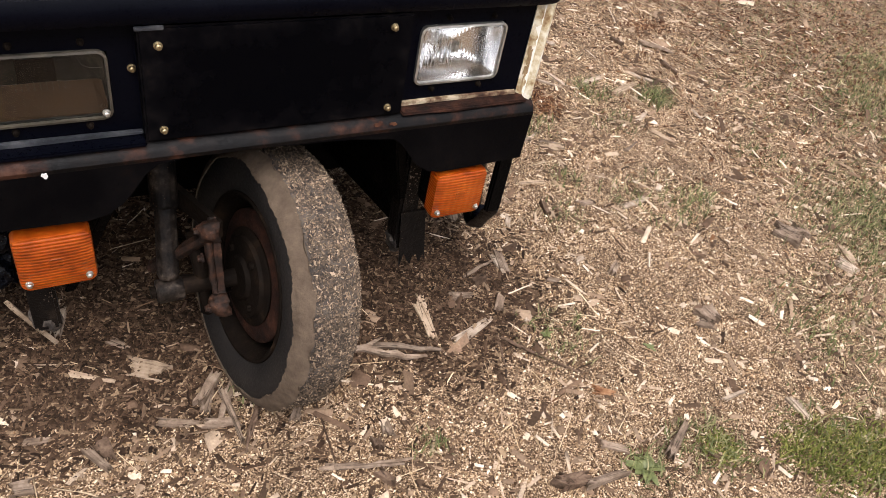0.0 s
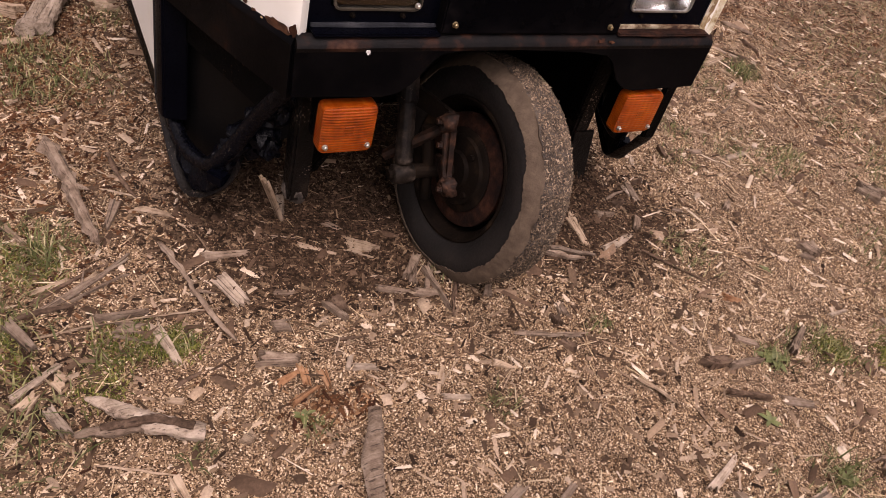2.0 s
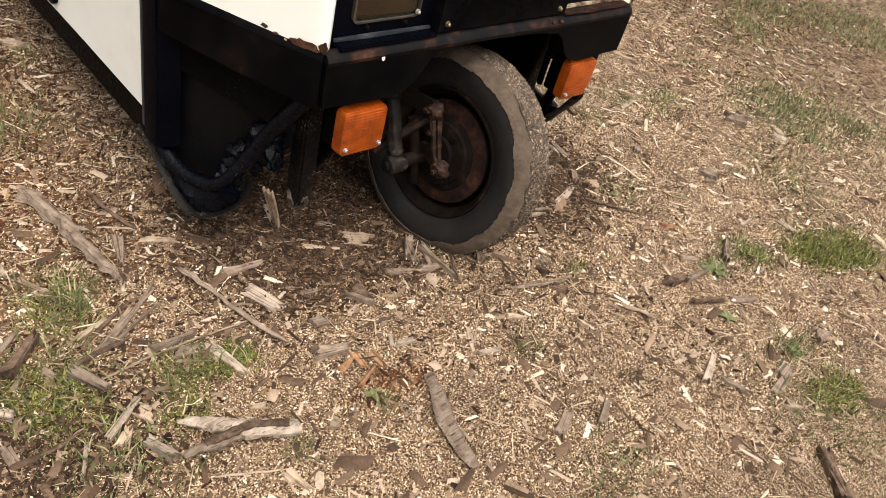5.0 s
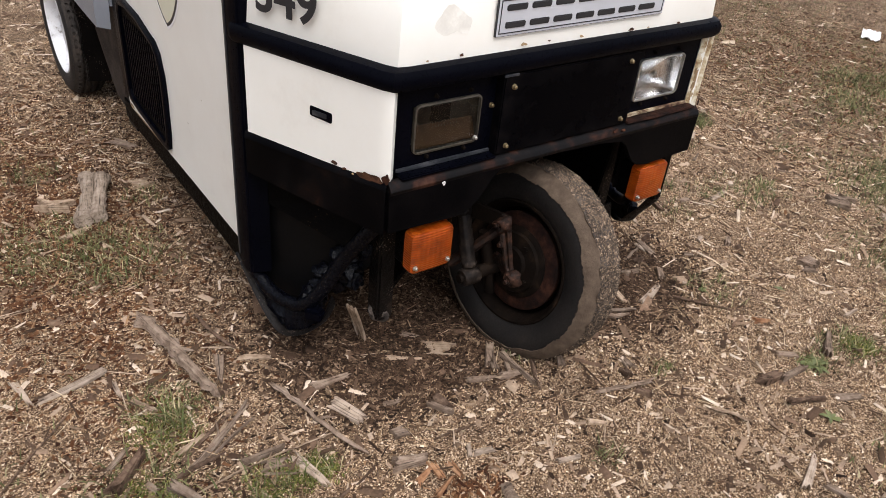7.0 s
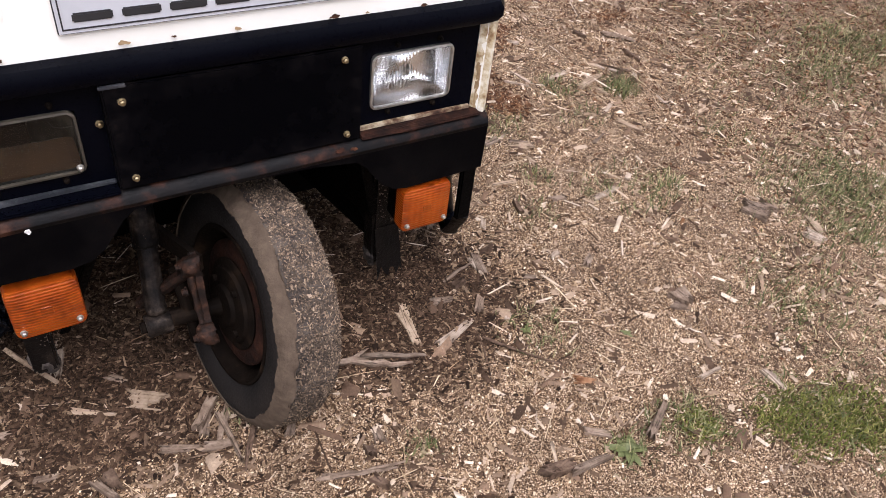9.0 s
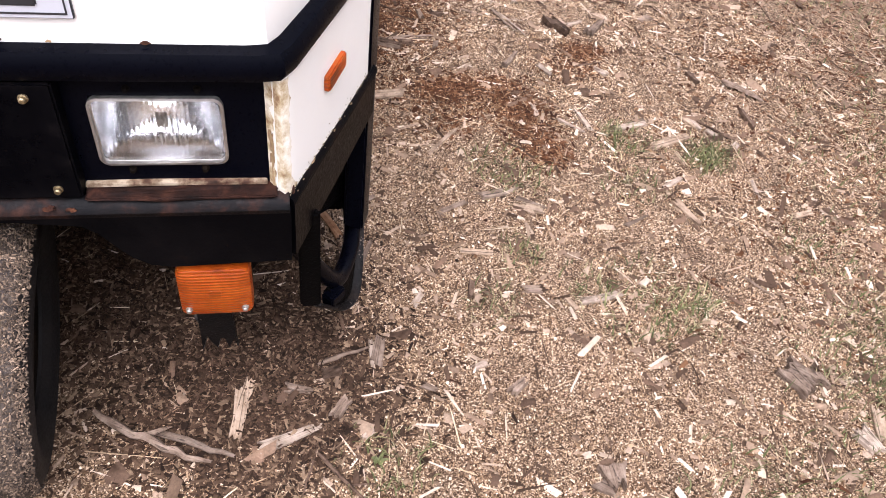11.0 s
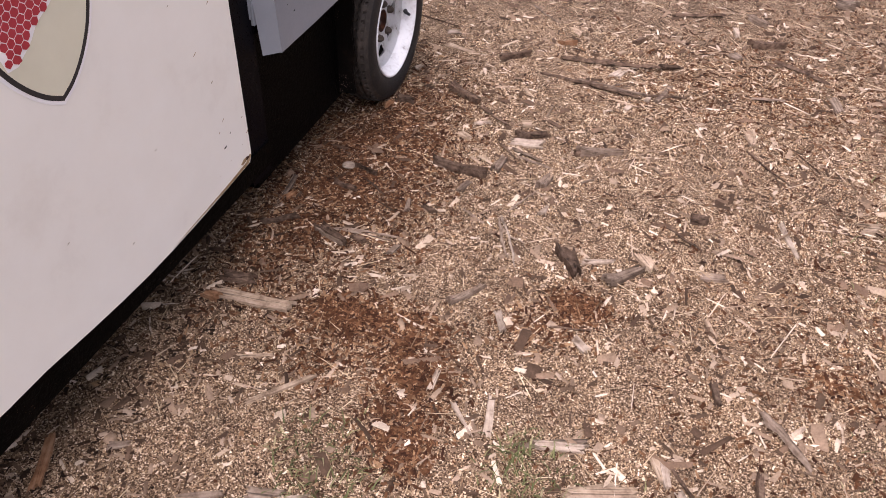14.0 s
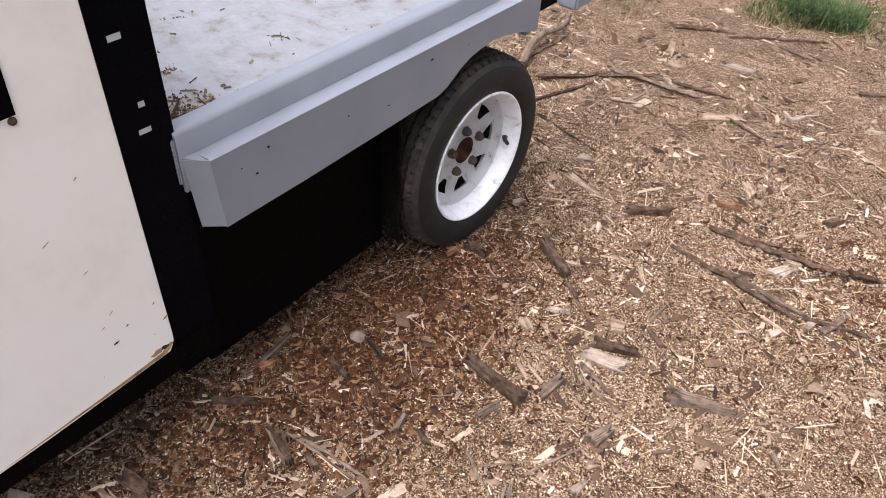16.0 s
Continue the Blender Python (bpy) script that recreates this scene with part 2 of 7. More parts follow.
def amber(name, gain):
    """Moulded amber plastic with fine horizontal flutes."""
    m, n, l, b = material(name)
    tc = n.new("ShaderNodeTexCoord")
    w = node(n, "ShaderNodeTexWave", Scale=52.0, Distortion=0.0)
    w.bands_direction = "Z"
    l.new(tc.outputs["Object"], w.inputs["Vector"])
    no = node(n, "ShaderNodeTexNoise", Scale=30.0, Detail=6.0)
    l.new(tc.outputs["Object"], no.inputs["Vector"])
    r = ramp(n, [(p, tuple(gain * c for c in col)) for p, col in ((0.25, (0.19, 0.028, 0.002)), (0.5, (0.40, 0.069, 0.004)), (0.75, (0.52, 0.105, 0.008)))])
    l.new(no.outputs["Fac"], r.inputs[0])
    l.new(r.outputs[0], b.inputs["Base Color"])
    across = node(n, "ShaderNodeTexWave", Scale=24.0, Distortion=0.0)
    across.bands_direction = "X"
    l.new(tc.outputs["Object"], across.inputs["Vector"])
    both = n.new("ShaderNodeMath")
    both.operation = "MULTIPLY_ADD"
    both.inputs[1].default_value = 0.35
    l.new(across.outputs["Fac"], both.inputs[0])
    l.new(w.outputs["Fac"], both.inputs[2])
    bp = node(n, "ShaderNodeBump", Strength=0.45, Distance=0.002)
    l.new(both.outputs[0], bp.inputs["Height"])
    l.new(bp.outputs[0], b.inputs["Normal"])
    b.inputs["Roughness"].default_value = 0.34
    b.inputs["Specular IOR Level"].default_value = 0.25
    b.inputs["Subsurface Weight"].default_value = 0.25
    b.inputs["Subsurface Radius"].default_value = (0.02, 0.006, 0.001)
    return m


def lens_glass(name, tint, rough, bands):
    m, n, l, b = material(name)
    b.inputs["Base Color"].default_value = (*tint, 1)
    b.inputs["Transmission Weight"].default_value = 1.0
    b.inputs["IOR"].default_value = 1.45
    b.inputs["Roughness"].default_value = rough
    if bands:
        tc = n.new("ShaderNodeTexCoord")
        w = node(n, "ShaderNodeTexWave", Scale=bands, Distortion=0.3)
        w.bands_direction = "X"
        l.new(tc.outputs["Object"], w.inputs["Vector"])
        bp = node(n, "ShaderNodeBump", Strength=0.35, Distance=0.002)
        l.new(w.outputs["Fac"], bp.inputs["Height"])
        l.new(bp.outputs[0], b.inputs["Normal"])
    return m


def plate_paint():
    """Black paint worn dull and brown towards the plate's edges in ragged patches."""
    m, n, l, b = material("black_plate_worn_at_edges")
    tc = n.new("ShaderNodeTexCoord")
    sx = n.new("ShaderNodeSeparateXYZ")
    l.new(tc.outputs["Object"], sx.inputs[0])
    def edge(socket, middle, half):
        d = node(n, "ShaderNodeMath")
        d.operation = "SUBTRACT"
        d.inputs[1].default_value = middle
        l.new(socket, d.inputs[0])
        a = node(n, "ShaderNodeMath")
        a.operation = "ABSOLUTE"
        l.new(d.outputs[0], a.inputs[0])
        r = node(n, "ShaderNodeMapRange", **{"From Min": half * 0.45, "From Max": half, "To Min": 0.0, "To Max": 0.24})
        l.new(a.outputs[0], r.inputs[0])
        return r.outputs[0]
    far = n.new("ShaderNodeMath")
    far.operation = "MAXIMUM"
    l.new(edge(sx.outputs["X"], -0.003, 0.21), far.inputs[0])
    l.new(edge(sx.outputs["Z"], 0.691, 0.091), far.inputs[1])
    no = node(n, "ShaderNodeTexNoise", Scale=19.0, Detail=10.0, Roughness=0.74)
    l.new(tc.outputs["Object"], no.inputs["Vector"])
    total = n.new("ShaderNodeMath")
    total.operation = "ADD"
    l.new(far.outputs[0], total.inputs[0])
    l.new(no.outputs["Fac"], total.inputs[1])
    r = ramp(n, [(0.58, (0.0005, 0.0006, 0.0012)), (0.70, (0.0012, 0.0012, 0.0018)), (0.80, (0.0034, 0.0029, 0.0033)), (0.90, (0.0100, 0.0064, 0.0056)), (1.0, (0.022, 0.0105, 0.0075))])
    l.new(total.outputs[0], r.inputs[0])
    l.new(r.outputs[0], b.inputs["Base Color"])
    rr = node(n, "ShaderNodeMapRange", **{"From Min": 0.5, "From Max": 0.9, "To Min": 0.18, "To Max": 0.6})
    l.new(total.outputs[0], rr.inputs[0])
    l.new(rr.outputs[0], b.inputs["Roughness"])
    b.inputs["Specular IOR Level"].default_value = 0.04
    return m


PLATE = plate_paint()
AMBER = amber("amber_lens_plastic", 0.64)
BRIGHTAMBER = amber("bright_amber_plastic", 0.9)
DARKAMBER = amber("dull_amber_plastic", 0.5)
LENS = lens_glass("fluted_headlamp_glass", (0.95, 0.96, 0.96), 0.04, 46.0)
COVER = lens_glass("cloudy_plastic_cover", (0.90, 0.88, 0.84), 0.10, 0)


def mulch(name, stops, fine=400.0):
    """Shredded wood: flecks of different tone, broad damp and dry drifts, rough relief."""
    m, n, l, b = material(name)
    tc = n.new("ShaderNodeTexCoord")
    v = node(n, "ShaderNodeTexVoronoi", Scale=fine, Randomness=1.0)
    l.new(tc.outputs["Object"], v.inputs["Vector"])
    sep = n.new("ShaderNodeSeparateColor")
    l.new(v.outputs["Color"], sep.inputs[0])
    r = ramp(n, stops)
    l.new(sep.outputs[0], r.inputs[0])
    big = node(n, "ShaderNodeTexNoise", Scale=5.0, Detail=7.0, Roughness=0.8)
    l.new(tc.outputs["Object"], big.inputs["Vector"])
    mr = node(n, "ShaderNodeMapRange", **{"From Min": 0.34, "From Max": 0.64, "To Min": 0.58, "To Max": 1.30})
    l.new(big.outputs["Fac"], mr.inputs[0])
    mx = n.new("ShaderNodeMix")
    mx.data_type, mx.blend_type = "RGBA", "MULTIPLY"
    mx.inputs["Factor"].default_value = 1.0
    l.new(r.outputs[0], mx.inputs["A"])
    l.new(mr.outputs[0], mx.inputs["B"])
    l.new(mx.outputs["Result"], b.inputs["Base Color"])
    b.inputs["Roughness"].default_value = 0.95
    b.inputs["Specular IOR Level"].default_value = 0.08
    bp = node(n, "ShaderNodeBump", Strength=0.9, Distance=0.006)
    l.new(sep.outputs[1], bp.inputs["Height"])
    l.new(bp.outputs[0], b.inputs["Normal"])
    return m


def flecks(name, stops, rough=0.85):
    """Loose pieces that differ from one another in tone, with grain along them."""
    m, n, l, b = material(name)
    g = n.new("ShaderNodeNewGeometry")
    r = ramp(n, stops)
    l.new(g.outputs["Random Per Island"], r.inputs[0])
    tc = n.new("ShaderNodeTexCoord")
    no = node(n, "ShaderNodeTexNoise", Scale=170.0, Detail=5.0, Roughness=0.7)
    l.new(tc.outputs["Object"], no.inputs["Vector"])
    mr = node(n, "ShaderNodeMapRange", **{"From Min": 0.25, "From Max": 0.75, "To Min": 0.7, "To Max": 1.2})
    l.new(no.outputs["Fac"], mr.inputs[0])
    mx = n.new("ShaderNodeMix")
    mx.data_type, mx.blend_type = "RGBA", "MULTIPLY"
    mx.inputs["Factor"].default_value = 1.0
    l.new(r.outputs[0], mx.inputs["A"])
    l.new(mr.outputs[0], mx.inputs["B"])
    drift = node(n, "ShaderNodeTexNoise", Scale=7.0, Detail=6.0, Roughness=0.85)
    l.new(tc.outputs["Object"], drift.inputs["Vector"])
    dr = node(n, "ShaderNodeMapRange", **{"From Min": 0.36, "From Max": 0.64, "To Min": 0.70, "To Max": 1.30})
    l.new(drift.outputs["Fac"], dr.inputs[0])
    mx2 = n.new("ShaderNodeMix")
    mx2.data_type, mx2.blend_type = "RGBA", "MULTIPLY"
    mx2.inputs["Factor"].default_value = 1.0
    l.new(mx.outputs["Result"], mx2.inputs["A"])
    l.new(dr.outputs[0], mx2.inputs["B"])
    l.new(mx2.outputs["Result"], b.inputs["Base Color"])
    b.inputs["Roughness"].default_value = rough
    b.inputs["Specular IOR Level"].default_value = 0.1
    bp = node(n, "ShaderNodeBump", Strength=0.4, Distance=0.002)
    l.new(no.outputs["Fac"], bp.inputs["Height"])
    l.new(bp.outputs[0], b.inputs["Normal"])
    return m


def wood(name, dark, mid, light, lengthwise=True):
    """Split or weathered wood with fibres along the piece's own x."""
    m, n, l, b = material(name)
    tc = n.new("ShaderNodeTexCoord")
    oi = n.new("ShaderNodeObjectInfo")
    mp = n.new("ShaderNodeMapping")
    mp.inputs["Scale"].default_value = (7, 150, 150) if lengthwise else (60, 60, 60)
    add = n.new("ShaderNodeVectorMath")
    add.operation = "ADD"
    l.new(tc.outputs["Object"], add.inputs[0])
    l.new(oi.outputs["Random"], add.inputs[1])
    l.new(add.outputs[0], mp.inputs[0])
    no = node(n, "ShaderNodeTexNoise", Scale=1.0, Detail=7.0, Roughness=0.7, Distortion=0.4)
    l.new(mp.outputs[0], no.inputs["Vector"])
    blot = node(n, "ShaderNodeTexNoise", Scale=34.0, Detail=5.0, Roughness=0.7)
    l.new(add.outputs[0], blot.inputs["Vector"])
    both = n.new("ShaderNodeMix")
    both.inputs["Factor"].default_value = 0.55
    l.new(no.outputs["Fac"], both.inputs["A"])
    l.new(blot.outputs["Fac"], both.inputs["B"])
    r = ramp(n, [(0.38, dark), (0.50, mid), (0.68, light)])
    l.new(both.outputs["Result"], r.inputs[0])
    thin = n.new("ShaderNodeMapping")
    thin.inputs["Scale"].default_value = (4, 210, 210) if lengthwise else (30, 90, 90)
    l.new(add.outputs[0], thin.inputs[0])
    split = node(n, "ShaderNodeTexNoise", Scale=1.0, Detail=3.0, Roughness=0.6)
    l.new(thin.outputs[0], split.inputs["Vector"])
    depth = node(n, "ShaderNodeMapRange", **{"From Min": 0.34, "From Max": 0.43, "To Min": 0.36, "To Max": 1.0})
    l.new(split.outputs["Fac"], depth.inputs[0])
    cracked = n.new("ShaderNodeMix")
    cracked.data_type, cracked.blend_type = "RGBA", "MULTIPLY"
    cracked.inputs["Factor"].default_value = 1.0
    l.new(r.outputs[0], cracked.inputs["A"])
    l.new(depth.outputs[0], cracked.inputs["B"])
    hue = n.new("ShaderNodeHueSaturation")
    mr = node(n, "ShaderNodeMapRange", **{"To Min": 0.75, "To Max": 1.2})
    l.new(oi.outputs["Random"], mr.inputs[0])
    l.new(mr.outputs[0], hue.inputs["Value"])
    l.new(cracked.outputs["Result"], hue.inputs["Color"])
    l.new(hue.outputs[0], b.inputs["Base Color"])
    b.inputs["Roughness"].default_value = 0.88
    b.inputs["Specular IOR Level"].default_value = 0.12
    bp = node(n, "ShaderNodeBump", Strength=0.45, Distance=0.002)
    l.new(no.outputs["Fac"], bp.inputs["Height"])
    l.new(bp.outputs[0], b.inputs["Normal"])
    return m


TONES = [(0.0, (0.038, 0.020, 0.010)), (0.15, (0.082, 0.046, 0.025)), (0.36, (0.150, 0.094, 0.052)), (0.60, (0.262, 0.174, 0.102)), (0.82, (0.42, 0.302, 0.190)), (0.95, (0.60, 0.47, 0.33)), (1.0, (0.76, 0.64, 0.49))]
GREYED = [(0.0, (0.040, 0.024, 0.015)), (0.25, (0.085, 0.053, 0.033)), (0.48, (0.160, 0.107, 0.070)), (0.70, (0.280, 0.200, 0.138)), (0.88, (0.43, 0.33, 0.24)), (1.0, (0.60, 0.495, 0.39))]
SOIL = [(0.0, (0.022, 0.012, 0.007)), (0.22, (0.062, 0.037, 0.021)), (0.5, (0.138, 0.088, 0.053)), (0.75, (0.24, 0.163, 0.101)), (0.90, (0.38, 0.275, 0.182)), (1.0, (0.58, 0.46, 0.335))]
MULCH = mulch("shredded_wood_ground", SOIL)
GREYCHIPS = flecks("weathered_chip_mix", GREYED)
CHIPS = flecks("wood_chip_mix", TONES)
BROWNBITS = flecks("brown_bark_bits", [(0.0, (0.058, 0.035, 0.022)), (0.4, (0.105, 0.065, 0.042)), (0.7, (0.165, 0.105, 0.068)), (0.9, (0.30, 0.21, 0.14)), (1.0, (0.50, 0.40, 0.30))])
TREADBITS = flecks("muddy_tread_bits", [(0.0, (0.034, 0.026, 0.020)), (0.38, (0.072, 0.054, 0.040)), (0.68, (0.130, 0.094, 0.065)), (0.90, (0.22, 0.158, 0.108)), (1.0, (0.36, 0.275, 0.195))])
DAMP = flecks("damp_brown_shreds", [(0.0, (0.024, 0.009, 0.005)), (0.5, (0.072, 0.030, 0.013)), (0.85, (0.130, 0.064, 0.030)), (1.0, (0.27, 0.165, 0.090))])
GRASS = flecks("grass_blades", [(0.0, (0.052, 0.058, 0.020)), (0.5, (0.098, 0.106, 0.040)), (0.8, (0.165, 0.158, 0.070)), (1.0, (0.33, 0.275, 0.16))], 0.6)
TALLGRASS = flecks("tall_grass_blades", [(0.0, (0.030, 0.058, 0.018)), (0.5, (0.058, 0.098, 0.032)), (0.85, (0.10, 0.145, 0.055)), (1.0, (0.26, 0.25, 0.13))], 0.55)
MOSSGREEN = flecks("moss_shoots", [(0.0, (0.050, 0.058, 0.012)), (0.5, (0.095, 0.104, 0.022)), (0.85, (0.155, 0.150, 0.040)), (1.0, (0.28, 0.24, 0.10))], 0.8)
# dark soil shreds; their tone also carries the shade under the truck
SHADEDSOIL = flecks("soil_shreds_with_shade", [(0.0, (0.014, 0.008, 0.005)), (0.5, (0.044, 0.025, 0.015)), (0.85, (0.090, 0.056, 0.034)), (1.0, (0.23, 0.16, 0.10))])
LEAF = surface("weed_leaf", [(0.3, (0.058, 0.070, 0.018)), (0.55, (0.105, 0.116, 0.034)), (0.75, (0.165, 0.165, 0.060))], 60.0, (0.4, 0.6), fine=300, bump=0.2)
STRAW = flecks("dry_needles_and_straw", [(0.0, (0.16, 0.10, 0.06)), (0.5, (0.36, 0.26, 0.16)), (1.0, (0.55, 0.44, 0.30))])
FRESH = wood("fresh_split_wood", (0.12, 0.078, 0.05), (0.29, 0.21, 0.143), (0.44, 0.34, 0.25))
PALE = wood("pale_bleached_wood", (0.11, 0.078, 0.056), (0.29, 0.224, 0.168), (0.45, 0.366, 0.292))
WEATHERED = wood("weathered_grey_brown_wood", (0.075, 0.051, 0.035), (0.165, 0.118, 0.085), (0.29, 0.225, 0.172))
BARK = wood("dark_bark", (0.030, 0.018, 0.011), (0.085, 0.054, 0.036), (0.175, 0.120, 0.084), False)
ORANGE = wood("orange_heartwood", (0.11, 0.047, 0.021), (0.235, 0.122, 0.062), (0.35, 0.21, 0.125))


# ---- mesh helpers ----
def finish(name, bm, mat, smooth=False):
    me = bpy.data.meshes.new(name)
    bmesh.ops.recalc_face_normals(bm, faces=bm.faces)
    bm.to_mesh(me)
    bm.free()
    if smooth:
        for p in me.polygons:
            p.use_smooth = True
        me.set_sharp_from_angle(angle=radians(38))
    me.materials.append(mat)
    return new(name, me)


def part(name, bm, mat, parent, label="", smooth=False):
    ob = finish(name, bm, mat, smooth)
    ob.parent = parent
    return tagged(ob, label)


def merge(*pieces):
    out = bmesh.new()
    for bm in pieces:
        me = bpy.data.meshes.new("tmp")
        bm.to_mesh(me)
        bm.free()
        out.from_mesh(me)
        bpy.data.meshes.remove(me)
    return out


def box(x0, x1, y0, y1, z0, z1, bevel=0.0, segments=2):
    bm = bmesh.new()
    bmesh.ops.create_cube(bm, size=1.0)
    for v in bm.verts:
        v.co = Vector((x0 if v.co.x < 0 else x1, y0 if v.co.y < 0 else y1, z0 if v.co.z < 0 else z1))
    if bevel:
        bmesh.ops.bevel(bm, geom=bm.edges[:], offset=bevel, segments=segments, affect="EDGES")
    return bm


def prism(points, push, bevel=0.0, segments=2):
    """A flat outline pushed along a vector."""
    bm = bmesh.new()
    f = bm.faces.new([bm.verts.new(p) for p in points])
    got = bmesh.ops.extrude_face_region(bm, geom=[f])
    bmesh.ops.translate(bm, vec=Vector(push), verts=[v for v in got["geom"] if isinstance(v, bmesh.types.BMVert)])
    if bevel:
        bmesh.ops.bevel(bm, geom=bm.edges[:], offset=bevel, segments=segments, affect="EDGES")
    return bm


def loft(rings, cap=True, closed=True):
    bm = bmesh.new()
    rows = [[bm.verts.new(p) for p in ring] for ring in rings]
    count = len(rows[0])
    for a, b in zip(rows, rows[1:]):
        for k in range(count if closed else count - 1):
            j = (k + 1) % count
            bm.faces.new((a[k], a[j], b[j], b[k]))
    if cap and closed:
        bm.faces.new(rows[0][::-1])
        bm.faces.new(rows[-1])
    return bm


def sweep(path, radius, sides=12, flat=1.0):
    """A bent bar along a path; flat below 1 squeezes its height."""
    pts = [Vector(p) for p in path]
    rings = []
    for k, p in enumerate(pts):
        d = (pts[min(k + 1, len(pts) - 1)] - pts[max(k - 1, 0)]).normalized()
        u = d.cross(Vector((0, 0, 1)))
        u = u.normalized() if u.length > 1e-4 else Vector((1, 0, 0))
        v = u.cross(d).normalized()
        r = radius[k] if isinstance(radius, (list, tuple)) else radius
        rings.append([p + r * (math.cos(a) * u + flat * math.sin(a) * v) for a in (2 * math.pi * i / sides for i in range(sides))])
    return loft(rings)


def smooth_path(points, steps=6):
    pts = [Vector(p) for p in points]
    out = []
    for k in range(len(pts) - 1):
        a, b, c, d = pts[max(k - 1, 0)], pts[k], pts[k + 1], pts[min(k + 2, len(pts) - 1)]
        for i in range(steps):
            s = i / steps
            out.append(0.5 * (2 * b + (c - a) * s + (2 * a - 5 * b + 4 * c - d) * s * s + (3 * b - a - 3 * c + d) * s ** 3))
    return out + [pts[-1]]


def lathe(profile, sides=64, wobble=0.0, seed=1):
    """Turns (x, radius) pairs round the x axis; the profile closes on itself if its ends meet."""
    rng = random.Random(seed)
    shift = [1 + wobble * rng.uniform(0, 1) for _ in range(sides)]
    rings = []
    for x, r in profile:
        rings.append([Vector((x, r * shift[i] * math.cos(2 * math.pi * i / sides), r * shift[i] * math.sin(2 * math.pi * i / sides))) for i in range(sides)])
    return loft(rings, cap=profile[0][1] < 0.03 or profile[-1][1] < 0.03)


def rounded(w, h, r, n=6):
    pts = []
    for cx, cz, a0 in ((w / 2 - r, h / 2 - r, 0), (-w / 2 + r, h / 2 - r, 90), (-w / 2 + r, -h / 2 + r, 180), (w / 2 - r, -h / 2 + r, 270)):
        for k in range(n + 1):
            a = radians(a0 + 90 * k / n)
            pts.append((cx + r * math.cos(a), cz + r * math.sin(a)))
    return pts


def moved(bm, m):
    bmesh.ops.transform(bm, matrix=m, verts=bm.verts)
    return bm


def rough(bm, amount, scale, cuts=2, seed=0.0):
    """Lumps of rust and dirt: finer faces pushed in and out."""
    bmesh.ops.subdivide_edges(bm, edges=bm.edges[:], cuts=cuts, use_grid_fill=True)
    bm.normal_update()
    for v in bm.verts:
        n = noise.noise(v.co * scale + Vector((seed, 0, 0))) + 0.5 * noise.noise(v.co * scale * 2.3 + Vector((0, seed, 0)))
        v.co += v.normal * amount * n
    return bm


def blotch(center, u, v, size, seed, thick=0.0012, stretch=1.0):
    """An irregular flat flake, such as flaking paint or a rust patch, on a surface with axes u and v."""
    rng = random.Random(seed)
    c, u, v = Vector(center), Vector(u).normalized(), Vector(v).normalized()
    pts = []
    waves = [(j, rng.uniform(0.10, 0.34) / j ** 0.6, rng.uniform(0, 6.28)) for j in (1, 2, 3, 5, 7)]
    for k in range(26):
        a = 2 * math.pi * k / 26
        r = size * max(0.25, 0.72 + sum(h * math.sin(j * a + p) for j, h, p in waves))
        pts.append(c + u * (r * stretch * math.cos(a)) + v * (r * math.sin(a)))
    n = u.cross(v).normalized()
    return prism(pts, n * thick)


# ---- ground ----
WAVES = [(math.cos(2.4 * k), math.sin(2.4 * k), 2 * math.pi / (0.07 * 1.28 ** k), 1.7 * k, 0.0007 * 1.18 ** k) for k in range(10)]


def lie(x, y):
    """Height of the ground: low trampled bumps of many sizes."""
    z = 0.006 * np.sin(2.1 * x + 0.7) * np.cos(1.7 * y)
    for cx, cy, f, phase, high in WAVES:
        z = z + high * np.sin(f * (cx * x + cy * y) + phase + 0.9 * np.sin(f * 0.6 * (cy * x - cx * y)))
    return z


def ground_sheet():
    near_x = np.r_[np.arange(-4, -1.61, 0.12), np.arange(-1.6, 2.6, 0.024), np.arange(2.6, 8.01, 0.10)]
    near_y = np.r_[np.arange(-3, -1.01, 0.12), np.arange(-1.0, 3.2, 0.024), np.arange(3.2, 10.01, 0.10)]
    far = np.array([12, 20, 40, 90, 250, 900.0])
    xs, ys = np.r_[-far[::-1] + 4 - 8, near_x, 8 + far], np.r_[-far[::-1] - 3, near_y, 10 + far]
    gx, gy = np.meshgrid(xs, ys)
    bm = bmesh.new()
    inside = (gx > -4) & (gx < 8) & (gy > -3) & (gy < 10)
    gz = np.where(inside, lie(gx, gy), 0.0)
    rows = [[bm.verts.new((gx[j, i], gy[j, i], gz[j, i])) for i in range(len(xs))] for j in range(len(ys))]
    for a, b in zip(rows, rows[1:]):
        for k in range(len(xs) - 1):
            bm.faces.new((a[k], a[k + 1], b[k + 1], b[k]))
    return finish("ground", bm, MULCH, True)


tagged(ground_sheet(), "tan shredded wood and sawdust covering bare soil", "ground", kind="structure")

# ---- the three-wheeled utility truck: its own axes, nose at the origin, y towards the tail ----
truck = new("utility_truck")
truck.matrix_world = pose(0, 0, 0, 0, 0, -1.6)
tagged(truck, "old three-wheeled utility truck, cream white and black, rusty nose, grey flatbed", "vehicle")

NOSE_X, SIDE_X, SIDE_Y = 0.474, 0.634, 0.362      # nose half width; where the side facet meets the pillar
FACET = Vector((SIDE_X - NOSE_X, SIDE_Y, 0)).normalized()


